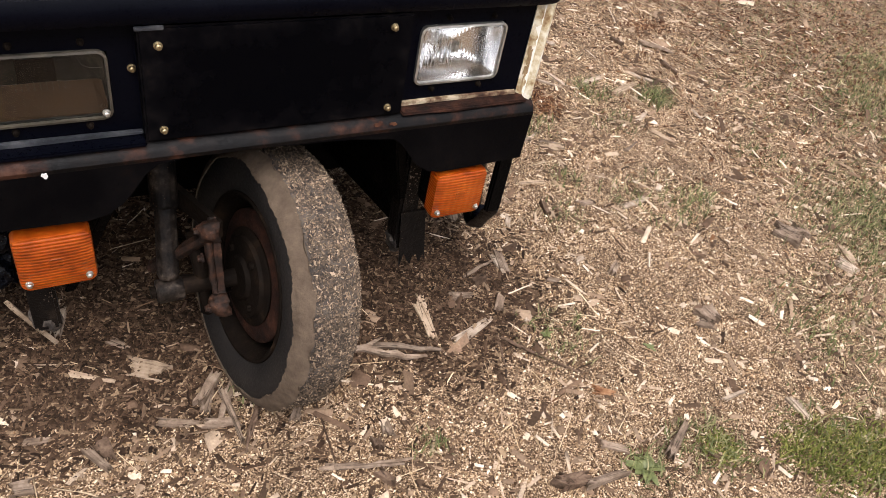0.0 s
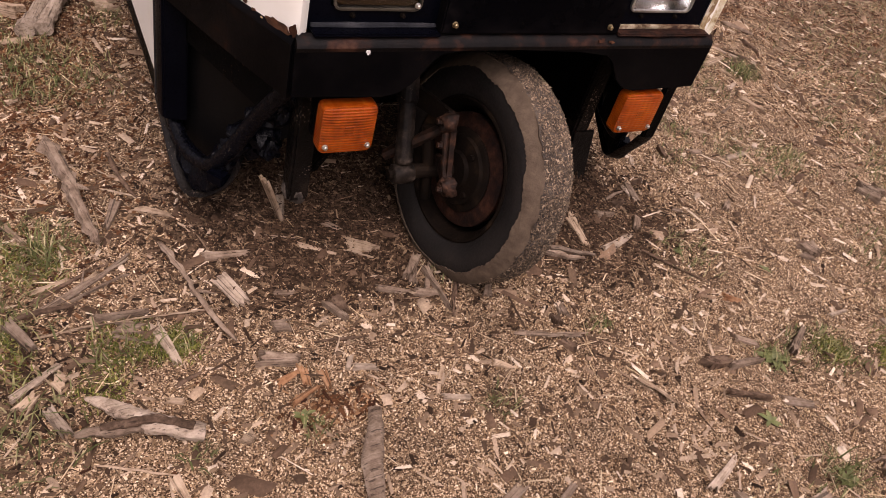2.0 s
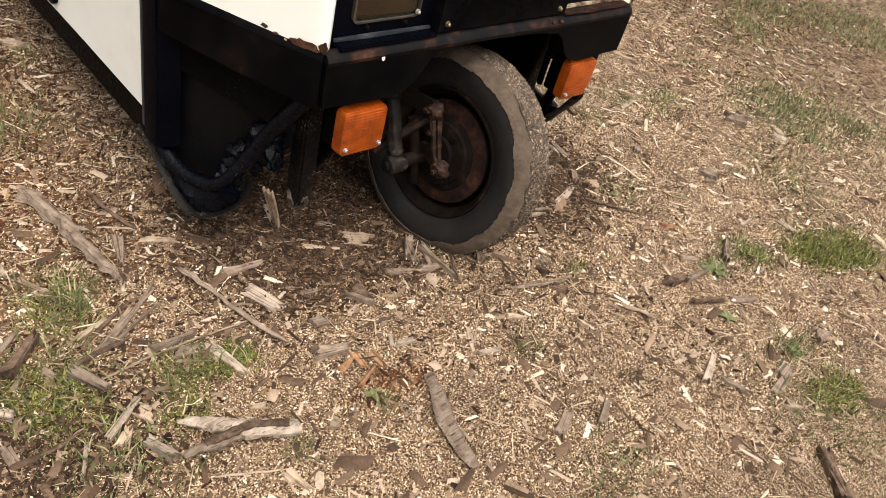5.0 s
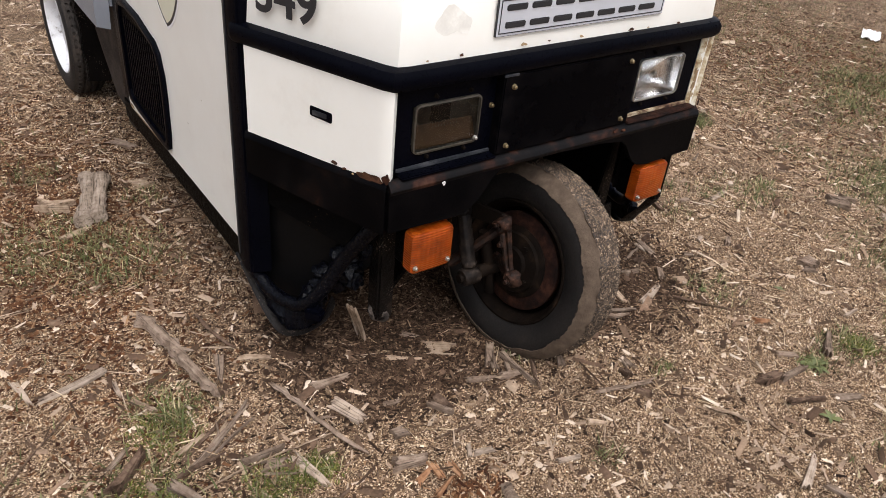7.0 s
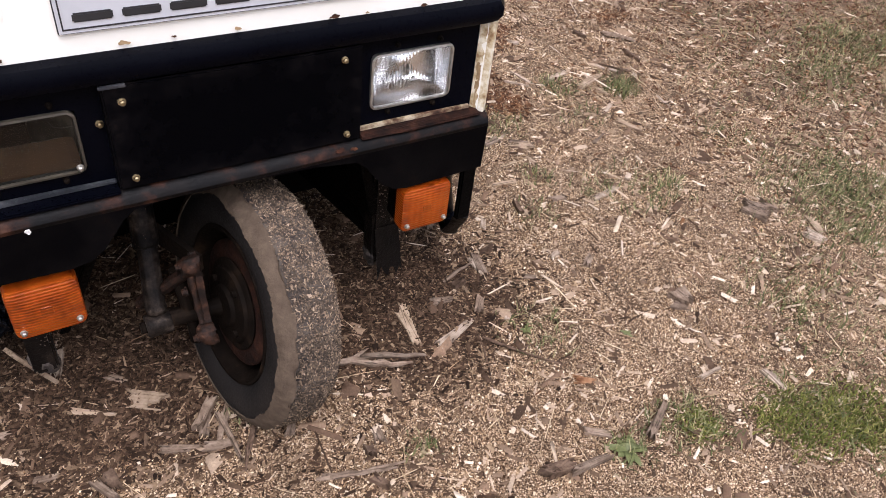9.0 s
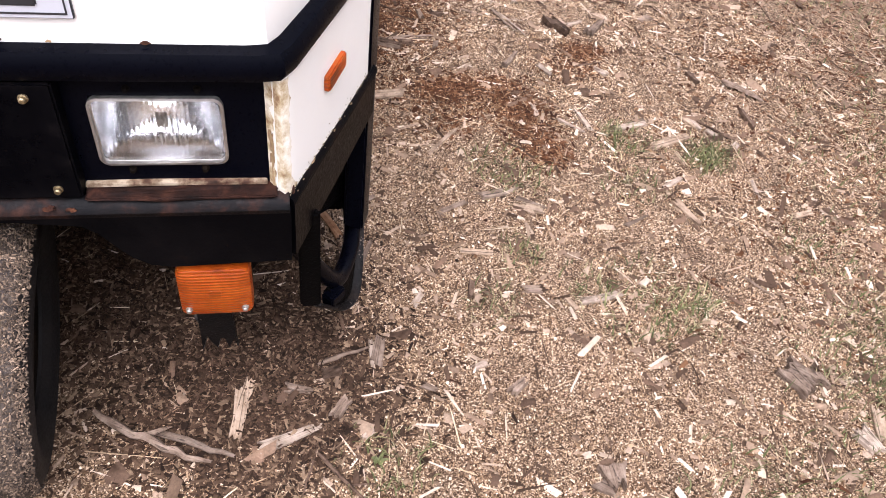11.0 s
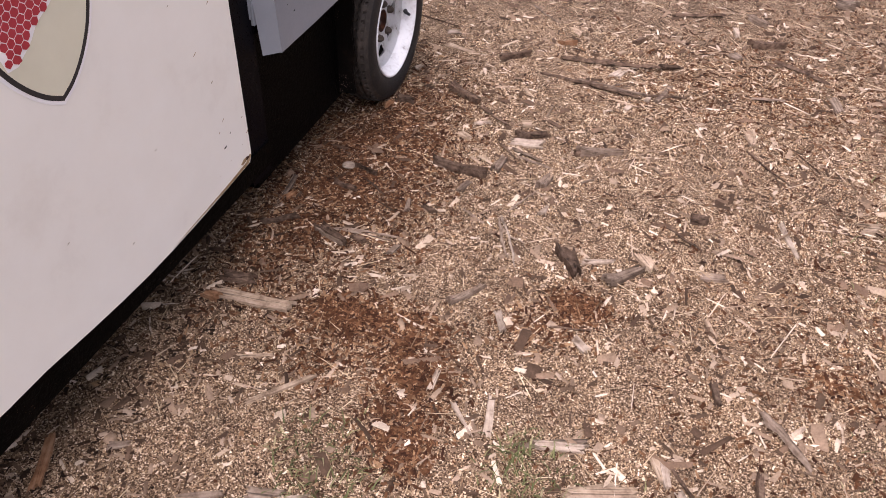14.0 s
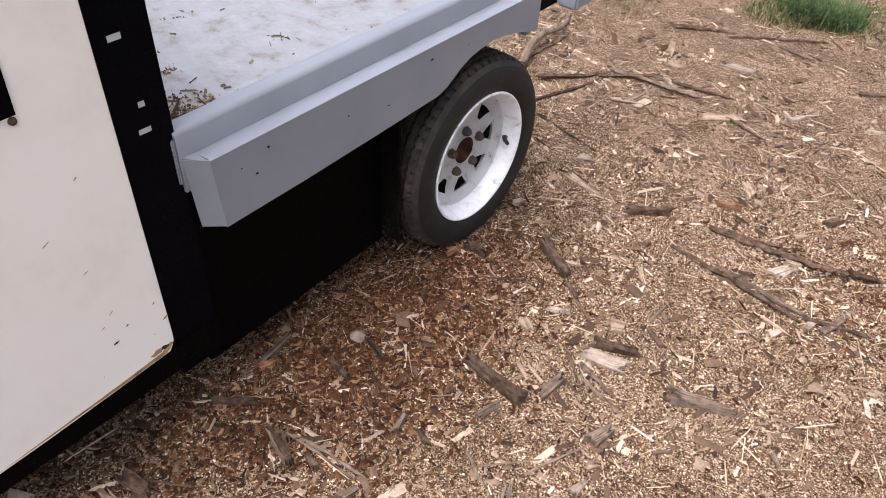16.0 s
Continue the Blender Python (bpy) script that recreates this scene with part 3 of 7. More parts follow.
def facet(s, z, side, out=0.0):
    """A point on a nose facet: s metres back from the nose corner, out metres proud of it."""
    p = Vector((NOSE_X, 0.0, z)) + FACET * s + Vector((FACET.y, -FACET.x, 0)) * out
    return Vector((p.x * side, p.y, p.z))


LONG = math.hypot(SIDE_X - NOSE_X, SIDE_Y)


def plan(inset, z, back=0.374):
    """The nose outline in plan at a height, corners softened."""
    a = NOSE_X - inset
    b = SIDE_X - inset
    pts = [(-b, back), (-b, SIDE_Y + inset * 0.3), (-a - 0.010, 0.024 + inset), (-a + 0.004, 0.004 + inset), (-a + 0.03, inset)]
    return [Vector((x, y, z)) for x, y in pts] + [Vector((-x, y, z)) for x, y in reversed(pts)]


# hood: cream shell over the nose, front nearly upright, then sloping back
hood = part("hood", loft([plan(0.012, 0.812), plan(0.010, 0.83), plan(0.014, 0.90), plan(0.020, 0.975), plan(0.04, 1.02), plan(0.075, 1.05), plan(0.13, 1.062)]), WHITE, truck, "cream white hood with flaking paint", True)
part("band", loft([plan(0.008, 0.783), plan(-0.004, 0.786), plan(-0.010, 0.797), plan(-0.010, 0.812), plan(-0.004, 0.824), plan(0.010, 0.829)]), BLACK, truck, "black rounded trim band under the hood", True)

for k in range(8):
    part("rust_patch", blotch((-0.40 + 0.105 * k + 0.03 * math.sin(4.1 * k), 0.0062, 0.836 + 0.003 * math.sin(7 * k)), (1, 0, 0), (0, 0.05, 1), 0.002 + 0.0012 * (k % 3), 620 + k, 0.0012, 2.2), RUSTY if k % 2 else STAIN, hood)

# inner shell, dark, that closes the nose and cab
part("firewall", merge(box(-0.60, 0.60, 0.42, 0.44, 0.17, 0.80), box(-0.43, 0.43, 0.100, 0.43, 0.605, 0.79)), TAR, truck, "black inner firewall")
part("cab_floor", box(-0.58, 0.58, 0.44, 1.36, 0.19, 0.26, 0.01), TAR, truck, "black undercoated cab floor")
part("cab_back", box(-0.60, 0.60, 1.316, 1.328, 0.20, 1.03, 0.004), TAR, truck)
part("cab_top", box(-0.60, 0.60, 0.36, 1.34, 1.00, 1.03, 0.01), WHITE, truck)

# headlamp panel with its bolted centre plate
panel = bmesh.new()
px, pz = (-0.452, -0.414, -0.244, 0.236, 0.396, 0.452), (0.596, 0.638, 0.643, 0.738, 0.748, 0.786)
grid = [[panel.verts.new((x, 0.022, z)) for x in px] for z in pz]
for j in range(5):
    for i in range(5):
        if not ((i == 1 and j in (1, 2)) or (i == 3 and j in (2, 3))):
            panel.faces.new((grid[j][i], grid[j][i + 1], grid[j + 1][i + 1], grid[j + 1][i]))
swell = bmesh.ops.extrude_face_region(panel, geom=panel.faces[:])
bmesh.ops.translate(panel, vec=(0, 0.010, 0), verts=[v for v in swell["geom"] if isinstance(v, bmesh.types.BMVert)])
part("headlamp_panel", panel, BLACK, truck, "black headlamp panel with scuffed paint")
plate = part("centre_plate", box(-0.207, 0.206, -0.004, 0.026, 0.600, 0.782, 0.003), PLATE, truck, "black bolted centre plate with rusty edge")


def bolt(x, z, y, parent, mat, r=0.0047, name="bolt"):
    turned = moved(lathe([(0.0, 0.001), (0.0, r * 1.35), (-0.002, r * 1.3), (-0.0025, r), (-0.007, r * 0.95), (-0.0085, r * 0.6), (-0.0085, 0.001)], 12), Matrix.Rotation(radians(90), 4, "Z"))
    return part(name, moved(turned, Matrix.Translation((x, y, z))), mat, parent, smooth=True)


for x, z in ((-0.181, 0.755), (0.172, 0.762), (-0.182, 0.620), (0.178, 0.617)):
    bolt(x, z, -0.004, plate, BRASS)
bolt(-0.2145, 0.710, 0.022, plate, BRASS, 0.0047)
part("clip", box(-0.21, -0.172, -0.0065, -0.002, 0.778, 0.784, 0.001), TRIM, plate)
for x0, x1, name in ((-0.448, -0.208, "strip"), (0.207, 0.448, "strip")):
    part(name, rough(box(x0, x1 if x0 < 0 else 0.462, -0.010, 0.024, 0.5965, 0.603, 0.002), 0.0 if x0 < 0 else 0.0035, 45, 4), BLACK if x0 < 0 else DRUM, truck, "dark ledge under a headlamp")
    part("lip", rough(box(x0, x1, 0.0135, 0.0215, 0.6032, 0.6105, 0.001), 0.002, 60, 2), TRIM if x0 < 0 else WORN, truck, "worn metal lip under a headlamp")


def headlamp(cx, cz, clear):
    w, h, face_y = 0.166, 0.108, 0.018
    ring_out, ring_in = rounded(w, h, 0.014), rounded(w - 0.007, h - 0.007, 0.011)
    bezel = loft([[Vector((cx + x, face_y + 0.006, cz + z)) for x, z in ring_out], [Vector((cx + x, face_y - 0.002, cz + z)) for x, z in ring_out],
                  [Vector((cx + x, face_y - 0.003, cz + z)) for x, z in ring_in], [Vector((cx + x, face_y + 0.006, cz + z)) for x, z in ring_in]], cap=False)
    lamp = part("headlamp", bezel, STEEL if clear else COVERRIM, truck, "rectangular headlamp with clear fluted glass" if clear else "rectangular headlamp with clouded cover and brown dirt inside", True)
    glass = loft([[Vector((cx + x * k, face_y + 0.0035 - 0.007 * (1 - k * k), cz + z * k)) for x, z in ring_in] for k in (1.0, 0.9, 0.7, 0.45, 0.2, 0.05)], cap=False)
    back = loft([[Vector((cx + x * k, face_y + 0.004, cz + z * k)) for x, z in ring_in] for k in (1.0, 0.98)] + [[Vector((cx + x * k, face_y + 0.004 + d, cz + z * k)) for x, z in ring_in] for k, d in ((0.9, 0.03), (0.7, 0.05), (0.4, 0.062), (0.1, 0.066), (0.01, 0.0662))], cap=False)
    if clear:
        part("lens", glass, LENS, lamp, "fluted clear glass", True)
        part("reflector", back, CHROME, lamp, "bright reflector", True)
        part("bulb_cap", moved(lathe([(-0.010, 0.001), (-0.009, 0.006), (-0.004, 0.010), (0.004, 0.010), (0.006, 0.001)], 16), Matrix.Translation((cx, face_y + 0.040, cz)) @ Matrix.Rotation(radians(90), 4, "Z")), STEEL, lamp, smooth=True)
    else:
        part("cover", glass, COVER, lamp, "clouded plastic cover", True)
        part("housing", back, HOUSING, lamp, "dull grey lamp housing", True)
        part("sediment", loft([[Vector((cx + x * 0.985, face_y + 0.0065 + 0.30 * max(0.0, z + 0.03), cz - 0.0225 + 0.5 * z)) for x, z in rounded(w - 0.010, h - 0.014, 0.016)], [Vector((cx + x * 0.9, face_y + 0.046, cz - 0.024 + 0.44 * z)) for x, z in rounded(w - 0.03, h - 0.02, 0.012)]]), DIRT, lamp, "brown dirt settled in the lamp")
        for k in range(9):
            for j in range(2):
                part("flute", box(cx - 0.034 + 0.0075 * k, cx - 0.0330 + 0.0075 * k, face_y + 0.010, face_y + 0.0115, cz - 0.004 + 0.008 * j, cz + 0.001 + 0.008 * j, 0.0003), HOUSING, lamp)
        part("crack", sweep([(cx + 0.046, face_y - 0.0042, cz + 0.046), (cx + 0.050, face_y - 0.0048, cz + 0.036), (cx + 0.060, face_y - 0.0046, cz + 0.031), (cx + 0.076, face_y - 0.0030, cz + 0.030)], 0.00030, 5), HOUSING, lamp, "pale crack in the cover's corner")
        bolt(cx + 0.073, cz - 0.042, face_y - 0.003, lamp, STEEL, 0.0042, "screw")
        part("contact_plate", box(cx - 0.030, cx + 0.018, face_y + 0.030, face_y + 0.034, cz - 0.005, cz + 0.036, 0.002), GRIMY, lamp)
    for dx in (-0.045, 0.05):
        bolt(cx + dx, cz - h / 2 - 0.010, 0.022, lamp, GRIMY, 0.0040, "screw")
        bolt(cx + dx * 0.9 + 0.008, cz + h / 2 + 0.012, 0.022, lamp, GRIMY, 0.0038, "screw")
    return lamp


headlamp(0.316, 0.6935, True)
headlamp(-0.328, 0.688, False)

# bumper: folded sheet with a scooped middle, returns along the facets
low = [(0.478, 0.474), (0.305, 0.468), (0.275, 0.474), (0.25, 0.492), (0.232, 0.515), (0.215, 0.540), (0.195, 0.556), (0.12, 0.566)]
face = [Vector((-0.480, -0.014, 0.576))] + [Vector((-x, -0.014, z + 0.010)) for x, z in low] + [Vector((x, -0.014, z)) for x, z in reversed(low)] + [Vector((0.480, -0.014, 0.576))]
bumper = part("bumper", prism(face, (0, 0.012, 0)), BUMPER, truck, "dented black sheet bumper with rust", True)
lip = [[Vector((x, y, z)) for y, z in ((-0.014, 0.572), (-0.016, 0.580), (-0.012, 0.588), (-0.002, 0.596), (0.006, 0.598), (0.006, 0.590), (-0.004, 0.574))] for x in np.linspace(-0.478, 0.478, 25)]
part("ledge", loft(lip), RUSTBAND, bumper, "rusty folded upper edge", True)
for side in (-1, 1):
    ret = [facet(0.0, 0.580, side, 0.012), facet(LONG - 0.02, 0.590, side, 0.008), facet(LONG - 0.02, 0.492, side, 0.008), facet(0.20, 0.482, side, 0.010), facet(0.0, 0.476, side, 0.012)]
    part("return", prism(ret, (-0.012 * side, 0.006, 0)), BUMPER, bumper)
    part("fold", loft([[facet(s, z, side, o) for o, z in ((0.012, 0.578), (0.010, 0.587), (0.002, 0.594), (-0.004, 0.590), (0.004, 0.578))] for s in np.linspace(0.0, LONG - 0.02, 9)]), BUMPER, bumper, smooth=True)
part("paint_chip", blotch((-0.349, -0.0165, 0.574), (1, 0, 0.5), (-0.3, -0.1, 1), 0.006, 3, 0.0015), PAPER, bumper, "white paint chip")
for k, (x, z, s) in enumerate(((0.165, 0.592, 0.005), (0.19, 0.588, 0.004))):
    part("rust_scab", blotch((x, -0.0135, z), (1, 0, 0.05), (0, 0.6, 1), s, 20 + k, 0.002, 2.2), RUST, bumper)

# side panels of the nose, cream with rust along the foot
for side in (-1, 1):
    reach = 0.370 if side < 0 else 0.343
    run = [Vector((side * 0.4525, 0.0205, 0)), Vector((side * 0.4635, 0.0075, 0)), Vector((side * 0.4715, 0.0005, 0)), facet(0.009, 0, side, 0.0030), facet(0.030, 0, side, 0.004), facet(0.18, 0, side, 0.0055), facet(reach, 0, side, 0.004),
           facet(reach, 0, side, -0.010), facet(0.030, 0, side, -0.010), Vector((side * 0.466, 0.024, 0)), Vector((side * 0.4555, 0.0235, 0))]
    wing = part("side_panel", loft([[p + Vector((0, 0, z)) for p in run] for z in (0.592, 0.60, 0.70, 0.786)]), WHITE, truck, "cream side panel of the nose, chipped and rusty at its foot", True)
    if side > 0:
        g = random.Random(5)
        def lip_at(k, z):
            return Vector((0.4525 + 0.0110 * k, 0.0205 - 0.0130 * k, z)) + Vector((-0.0005, -0.0005, 0))
        ragged = [lip_at(0.0, z) for z in np.linspace(0.598, 0.784, 24)] + [lip_at(0.72 + g.uniform(-0.35, 0.25), z) for z in np.linspace(0.784, 0.598, 24)]
        part("stained_edge", prism(ragged, (-0.0004, -0.0005, 0)), STAINED, wing, "flange edge stained by rust")
        specks = bmesh.new()
        for k in range(170):
            s, z, r = g.uniform(0, 0.34), 0.5925 + g.expovariate(1 / 0.0032), g.uniform(0.0004, 0.0011)
            ring = [facet(s + r * 1.6 * math.cos(a) * g.uniform(0.6, 1.1), z + r * math.sin(a), side, 0.0059 if s > 0.06 else 0.0048) for a in (0, 1.05, 2.1, 3.14, 4.2, 5.2)]
            specks = merge(specks, prism(ring, Vector((FACET.y, -FACET.x, 0)) * 0.0005))
        tagged(part("mould_specks", specks, MOULD, wing), "dark mould specks along the foot", kind="stuff")
    mk = 0.170
    frame_pts = [facet(mk + x - 0.002, (0.703 if side > 0 else 0.694) + z + 0.06 * x, side, 0.004) for x, z in rounded(*((0.072, 0.026) if side > 0 else (0.056, 0.022)), 0.004, 3)]
    out = Vector((FACET.y * side, -FACET.x, 0))
    if side > 0:
        marker = part("marker_lamp", prism(frame_pts, out * 0.010, 0.002), BRIGHTAMBER, truck, "amber side marker lamp with two halves", True)
        part("half", prism([facet(mk + x - 0.0185, 0.703 + z + 0.06 * (x - 0.0165), side, 0.0136) for x, z in rounded(0.031, 0.021, 0.003, 3)], out * 0.0012), DARKAMBER, marker, "dull brown half")
    else:
        marker = part("marker_socket", prism(frame_pts, out * 0.003, 0.001), BLACK, truck, "empty black side marker socket", True)
        part("slot", prism([facet(mk + x, 0.694 + z, side, 0.0075) for x, z in rounded(0.036, 0.010, 0.002, 3)], out * 0.0015), TRIM, marker)
    for k in range(3 if side < 0 else 9):
        s = (0.085 + 0.022 * k) if side < 0 else (0.02 + 0.034 * k + 0.013 * math.sin(5.1 * k))
        grade = 0.55 if side < 0 else 0.22 + 0.14 * math.sin(3.7 * k)
        part("rust_patch", blotch(facet(s, 0.590 + 0.004 * (k % 3), side, 0.0085), (FACET.x * side, FACET.y, 0), (0, 0, 1), (0.004 + 0.003 * ((k * 7) % 3)) * grade, 40 + k + 20 * side, 0.0012, 1.7), (RUSTY if k % 3 else STAIN) if side < 0 else STAIN, wing)
    if side < 0:
        part("rust_patch", blotch(facet(0.046, 0.598, side, 0.0085), (FACET.x * side, FACET.y, 0), (0, 0, 1), 0.0145, 61, 0.0012, 2.3), RUSTY, wing, "brown ragged rust patch")
    part("rust_edge", blotch(facet(0.004, 0.602, side, 0.0085), (FACET.x * side, FACET.y, 0), (0, 0, 1), 0.016 if side < 0 else 0.008, 77 + side, 0.0012, 0.7), RUST, wing)
    if side > 0:
        out = Vector((0.62, -0.78, 0))
        rows = []
        for k in range(40):
            z = 0.5935 + 0.0049 * k
            far = 0.010 + 0.005 * g.random() + 0.008 * max(0.0, noise.noise(Vector((0, 0, 30 * z)))) + 0.020 * max(0.0, 0.62 - z) / 0.03
            base = [Vector((0.4590, 0.0130, z)), Vector((0.4635, 0.0075, z)), Vector((0.4715, 0.0005, z)), facet(0.009, z, side, 0.0030), facet(far, z, side, 0.0034)]
            rows.append([p + out * 0.0007 for p in base] + [p - out * 0.0005 for p in reversed(base)])
        part("stained_corner", loft(rows), STAINED, wing, "corner stained yellow-brown by rust", True)
    for k in range(3 if side > 0 else 0):
        part("rust_streak", blotch((side * 0.4575, 0.0128, 0.615 + 0.036 * k), (0.65, -0.76, 0), (0, 0, 1), 0.022, 90 + k, 0.0012, 0.16 + 0.07 * (k % 3)), STAIN, wing)
    # pillar between nose and door
    pil = [(SIDE_X - (0.002 if side < 0 else 0.013), 0.350 if side < 0 else 0.318), (SIDE_X + 0.004, 0.365), (SIDE_X + 0.004, 0.404), (SIDE_X - 0.05, 0.42), (SIDE_X - 0.05, 0.335)]
    part("pillar", prism([Vector((x * side, y, 0.20)) for x, y in pil], (0, 0, 0.84), 0.004), BLACK, truck, "black door pillar", True)
    part("weather_strip", box(*sorted((side * 0.622, side * 0.640)), 0.398, 0.412, 0.23, 1.02, 0.003), INK, truck)


# turn signals
def turn_signal(cx, cz):
    w, h = 0.112, 0.104
    body = loft([[Vector((cx + x, y, cz + z)) for x, z in rounded(w - 0.004, h - 0.004, 0.012)] for y in (0.055, 0.018)])
    lamp = part("turn_signal", body, TAR, truck, "amber turn signal hanging under the bumper", True)
    rings = []
    for k, y in ((1.0, 0.018), (1.0, -0.004), (0.97, -0.010), (0.8, -0.013), (0.5, -0.015), (0.2, -0.0155)):
        rings.append([Vector((cx + x * k, y, cz + z * k - (0.004 * (1 - (2 * x / w) ** 2) if z < 0 else 0))) for x, z in rounded(w, h, 0.012)])
    part("lens", loft(rings), AMBER, lamp, "orange ribbed plastic lens", True)
    eye = loft([[Vector((cx + x * k, y, cz + z * k)) for x, z in rounded(0.020, 0.020, 0.003)] for k, y in ((1.0, -0.015), (0.9, -0.0162), (0.6, -0.0160))])
    part("bullseye", eye, DARKAMBER, lamp, smooth=True)
    for sx in (-1, 1):
        bolt(cx + sx * 0.043, cz - 0.036, -0.0115, lamp, STEEL, 0.0046, "screw")
    part("bracket", box(cx - 0.03, cx + 0.03, 0.03, 0.05, cz + 0.04, cz + 0.10, 0.003), TAR, lamp)
    return lamp


turn_signal(0.358, 0.402)
turn_signal(-0.358, 0.405)

# hanging posts, bent frame tubes and skid straps at both front corners
for side in (-1, 1):
    part("hanger_post", box(*((-0.418, -0.372) if side < 0 else (0.300, 0.345)), 0.105, 0.155, 0.135 if side < 0 else 0.165, 0.60, 0.006), SPLASHED, truck, "muddy black hanger post")
    clod = bmesh.new()
    bmesh.ops.create_icosphere(clod, subdivisions=3, radius=1.0)
    for v in clod.verts:
        v.co *= 1 + 0.35 * noise.noise(v.co * 2.3 + Vector((side, 0, 0)))
        v.co = Vector(((-0.395 if side < 0 else 0.322) + 0.027 * v.co.x, 0.130 + 0.027 * v.co.y, (0.150 if side < 0 else 0.178) + 0.032 * v.co.z))
    part("mud_clod", clod, CAKED, truck, "mud caked on a hanger post", True)
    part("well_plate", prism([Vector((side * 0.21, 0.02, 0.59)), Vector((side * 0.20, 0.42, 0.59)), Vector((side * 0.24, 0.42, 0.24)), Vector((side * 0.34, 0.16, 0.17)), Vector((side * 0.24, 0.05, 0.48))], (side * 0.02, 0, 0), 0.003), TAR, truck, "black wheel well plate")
    route = [(0.445, 0.07, 0.46), (0.472, 0.10, 0.40), (0.494, 0.135, 0.335), (0.532, 0.172, 0.235), (0.560, 0.205, 0.178), (0.582, 0.262, 0.158), (0.600, 0.325, 0.162), (0.606, 0.385, 0.185), (0.610, 0.47, 0.205)]
    part("frame_tube", sweep(smooth_path([(x * side, y, z) for x, y, z in route]), 0.0175), TUBE if side < 0 else BLACK, truck, "bent black frame tube", True)
    under = [(0.616, 0.45, 0.205), (0.612, 0.37, 0.150), (0.604, 0.29, 0.098), (0.592, 0.24, 0.082), (0.566, 0.19, 0.110), (0.542, 0.150, 0.160)] + ([(0.522, 0.10, 0.225), (0.509, 0.072, 0.268)] if side > 0 else [(0.52, 0.14, 0.22)])
    part("skid_strap", sweep(smooth_path([(x * side, y, z) for x, y, z in under]), 0.019, 8, 0.22), SPLASHED, truck, "flat black skid strap", True)
    inner_line = smooth_path([(x * side, y, z) for x, y, z in ((0.612, 0.44, 0.200), (0.600, 0.325, 0.158), (0.582, 0.262, 0.152), (0.560, 0.205, 0.172), (0.545, 0.175, 0.200))], 5)
    outer_line = smooth_path([(x * side, y, z) for x, y, z in ((0.616, 0.44, 0.198), (0.606, 0.31, 0.108), (0.594, 0.245, 0.086), (0.566, 0.192, 0.112), (0.540, 0.158, 0.165))], 5)
    part("skid_plate", rough(loft([[a, (a + b) / 2 + Vector((side * 0.006, -0.004, 0)), b, (a + b) / 2 + Vector((-side * 0.008, 0.006, 0))] for a, b in zip(inner_line, outer_line)]), 0.010 if side < 0 else 0.003, 45, 1), TUBE if side < 0 else TAR, truck, "black plate caked between tube and strap", True)
    if side > 0:
        part("strap_leg", box(0.488, 0.524, 0.058, 0.074, 0.272, 0.50, 0.004), TAR, truck, "black flat leg under the bumper corner")
    part("tube_clamp", moved(box(-0.022, 0.022, -0.014, 0.014, -0.014, 0.014, 0.004), pose(side * 0.553, 0.168, 0.172, 0, 0, side * 50)), BLACK, truck)
    part("footwell_plate", prism([Vector((side * 0.405, 0.13, 0.58)), Vector((side * 0.605, 0.40, 0.58)), Vector((side * 0.605, 0.40, 0.125 if side < 0 else 0.25)), Vector((side * 0.545, 0.31, 0.115 if side < 0 else 0.27)), Vector((side * 0.47, 0.215, 0.20 if side < 0 else 0.30)), Vector((side * 0.405, 0.13, 0.30))], (-side * 0.01, 0.008, 0)), DULL if side < 0 else TAR, truck, "black footwell side plate")
    part("gusset", prism([Vector((side * 0.44, 0.10, 0.47)), Vector((side * 0.60, 0.36, 0.48)), Vector((side * 0.60, 0.36, 0.40)), Vector((side * 0.49, 0.14, 0.36))], (-side * 0.05, 0.02, 0), 0.003), TAR, truck)
    part("sill", box(*sorted((side * 0.585, side * 0.628)), 0.40, 1.40, 0.185, 0.262, 0.006), TAR, truck, "black rocker sill")

# tarry mud hanging in lumps inside the nearside corner
for k, (x, y, z, r) in enumerate(((-0.425, 0.150, 0.390, 0.028), (-0.440, 0.165, 0.340, 0.036), (-0.462, 0.185, 0.285, 0.040), (-0.490, 0.215, 0.225, 0.038), (-0.520, 0.235, 0.170, 0.034), (-0.545, 0.235, 0.125, 0.026), (-0.448, 0.170, 0.240, 0.024))):
    lump = bmesh.new()
    bmesh.ops.create_icosphere(lump, subdivisions=3, radius=r)
    for v in lump.verts:
        v.co = v.co * (1 + 0.55 * noise.noise(v.co * 55 + Vector((3 * k, 0, 0))) + 0.3 * noise.noise(v.co * 140)) + Vector((x, y, z))
    part("tar_lump", lump, TUBE, truck, "tarry lump of mud", True)

# torn rubber flap, coated with mud, hanging at the offside post
g = random.Random(31)
torn = [(0.302, 0.275), (0.360, 0.275)] + [(0.372 - 0.008 * k + g.uniform(-0.003, 0.003), 0.150 + g.uniform(-0.016, 0.020)) for k in range(9)]
part("torn_flap", prism([Vector((x, 0.098 - 0.15 * (0.255 - z), z)) for x, z in torn], (0.002, 0.006, 0)), SPLASHED, truck, "torn mud-coated rubber flap")

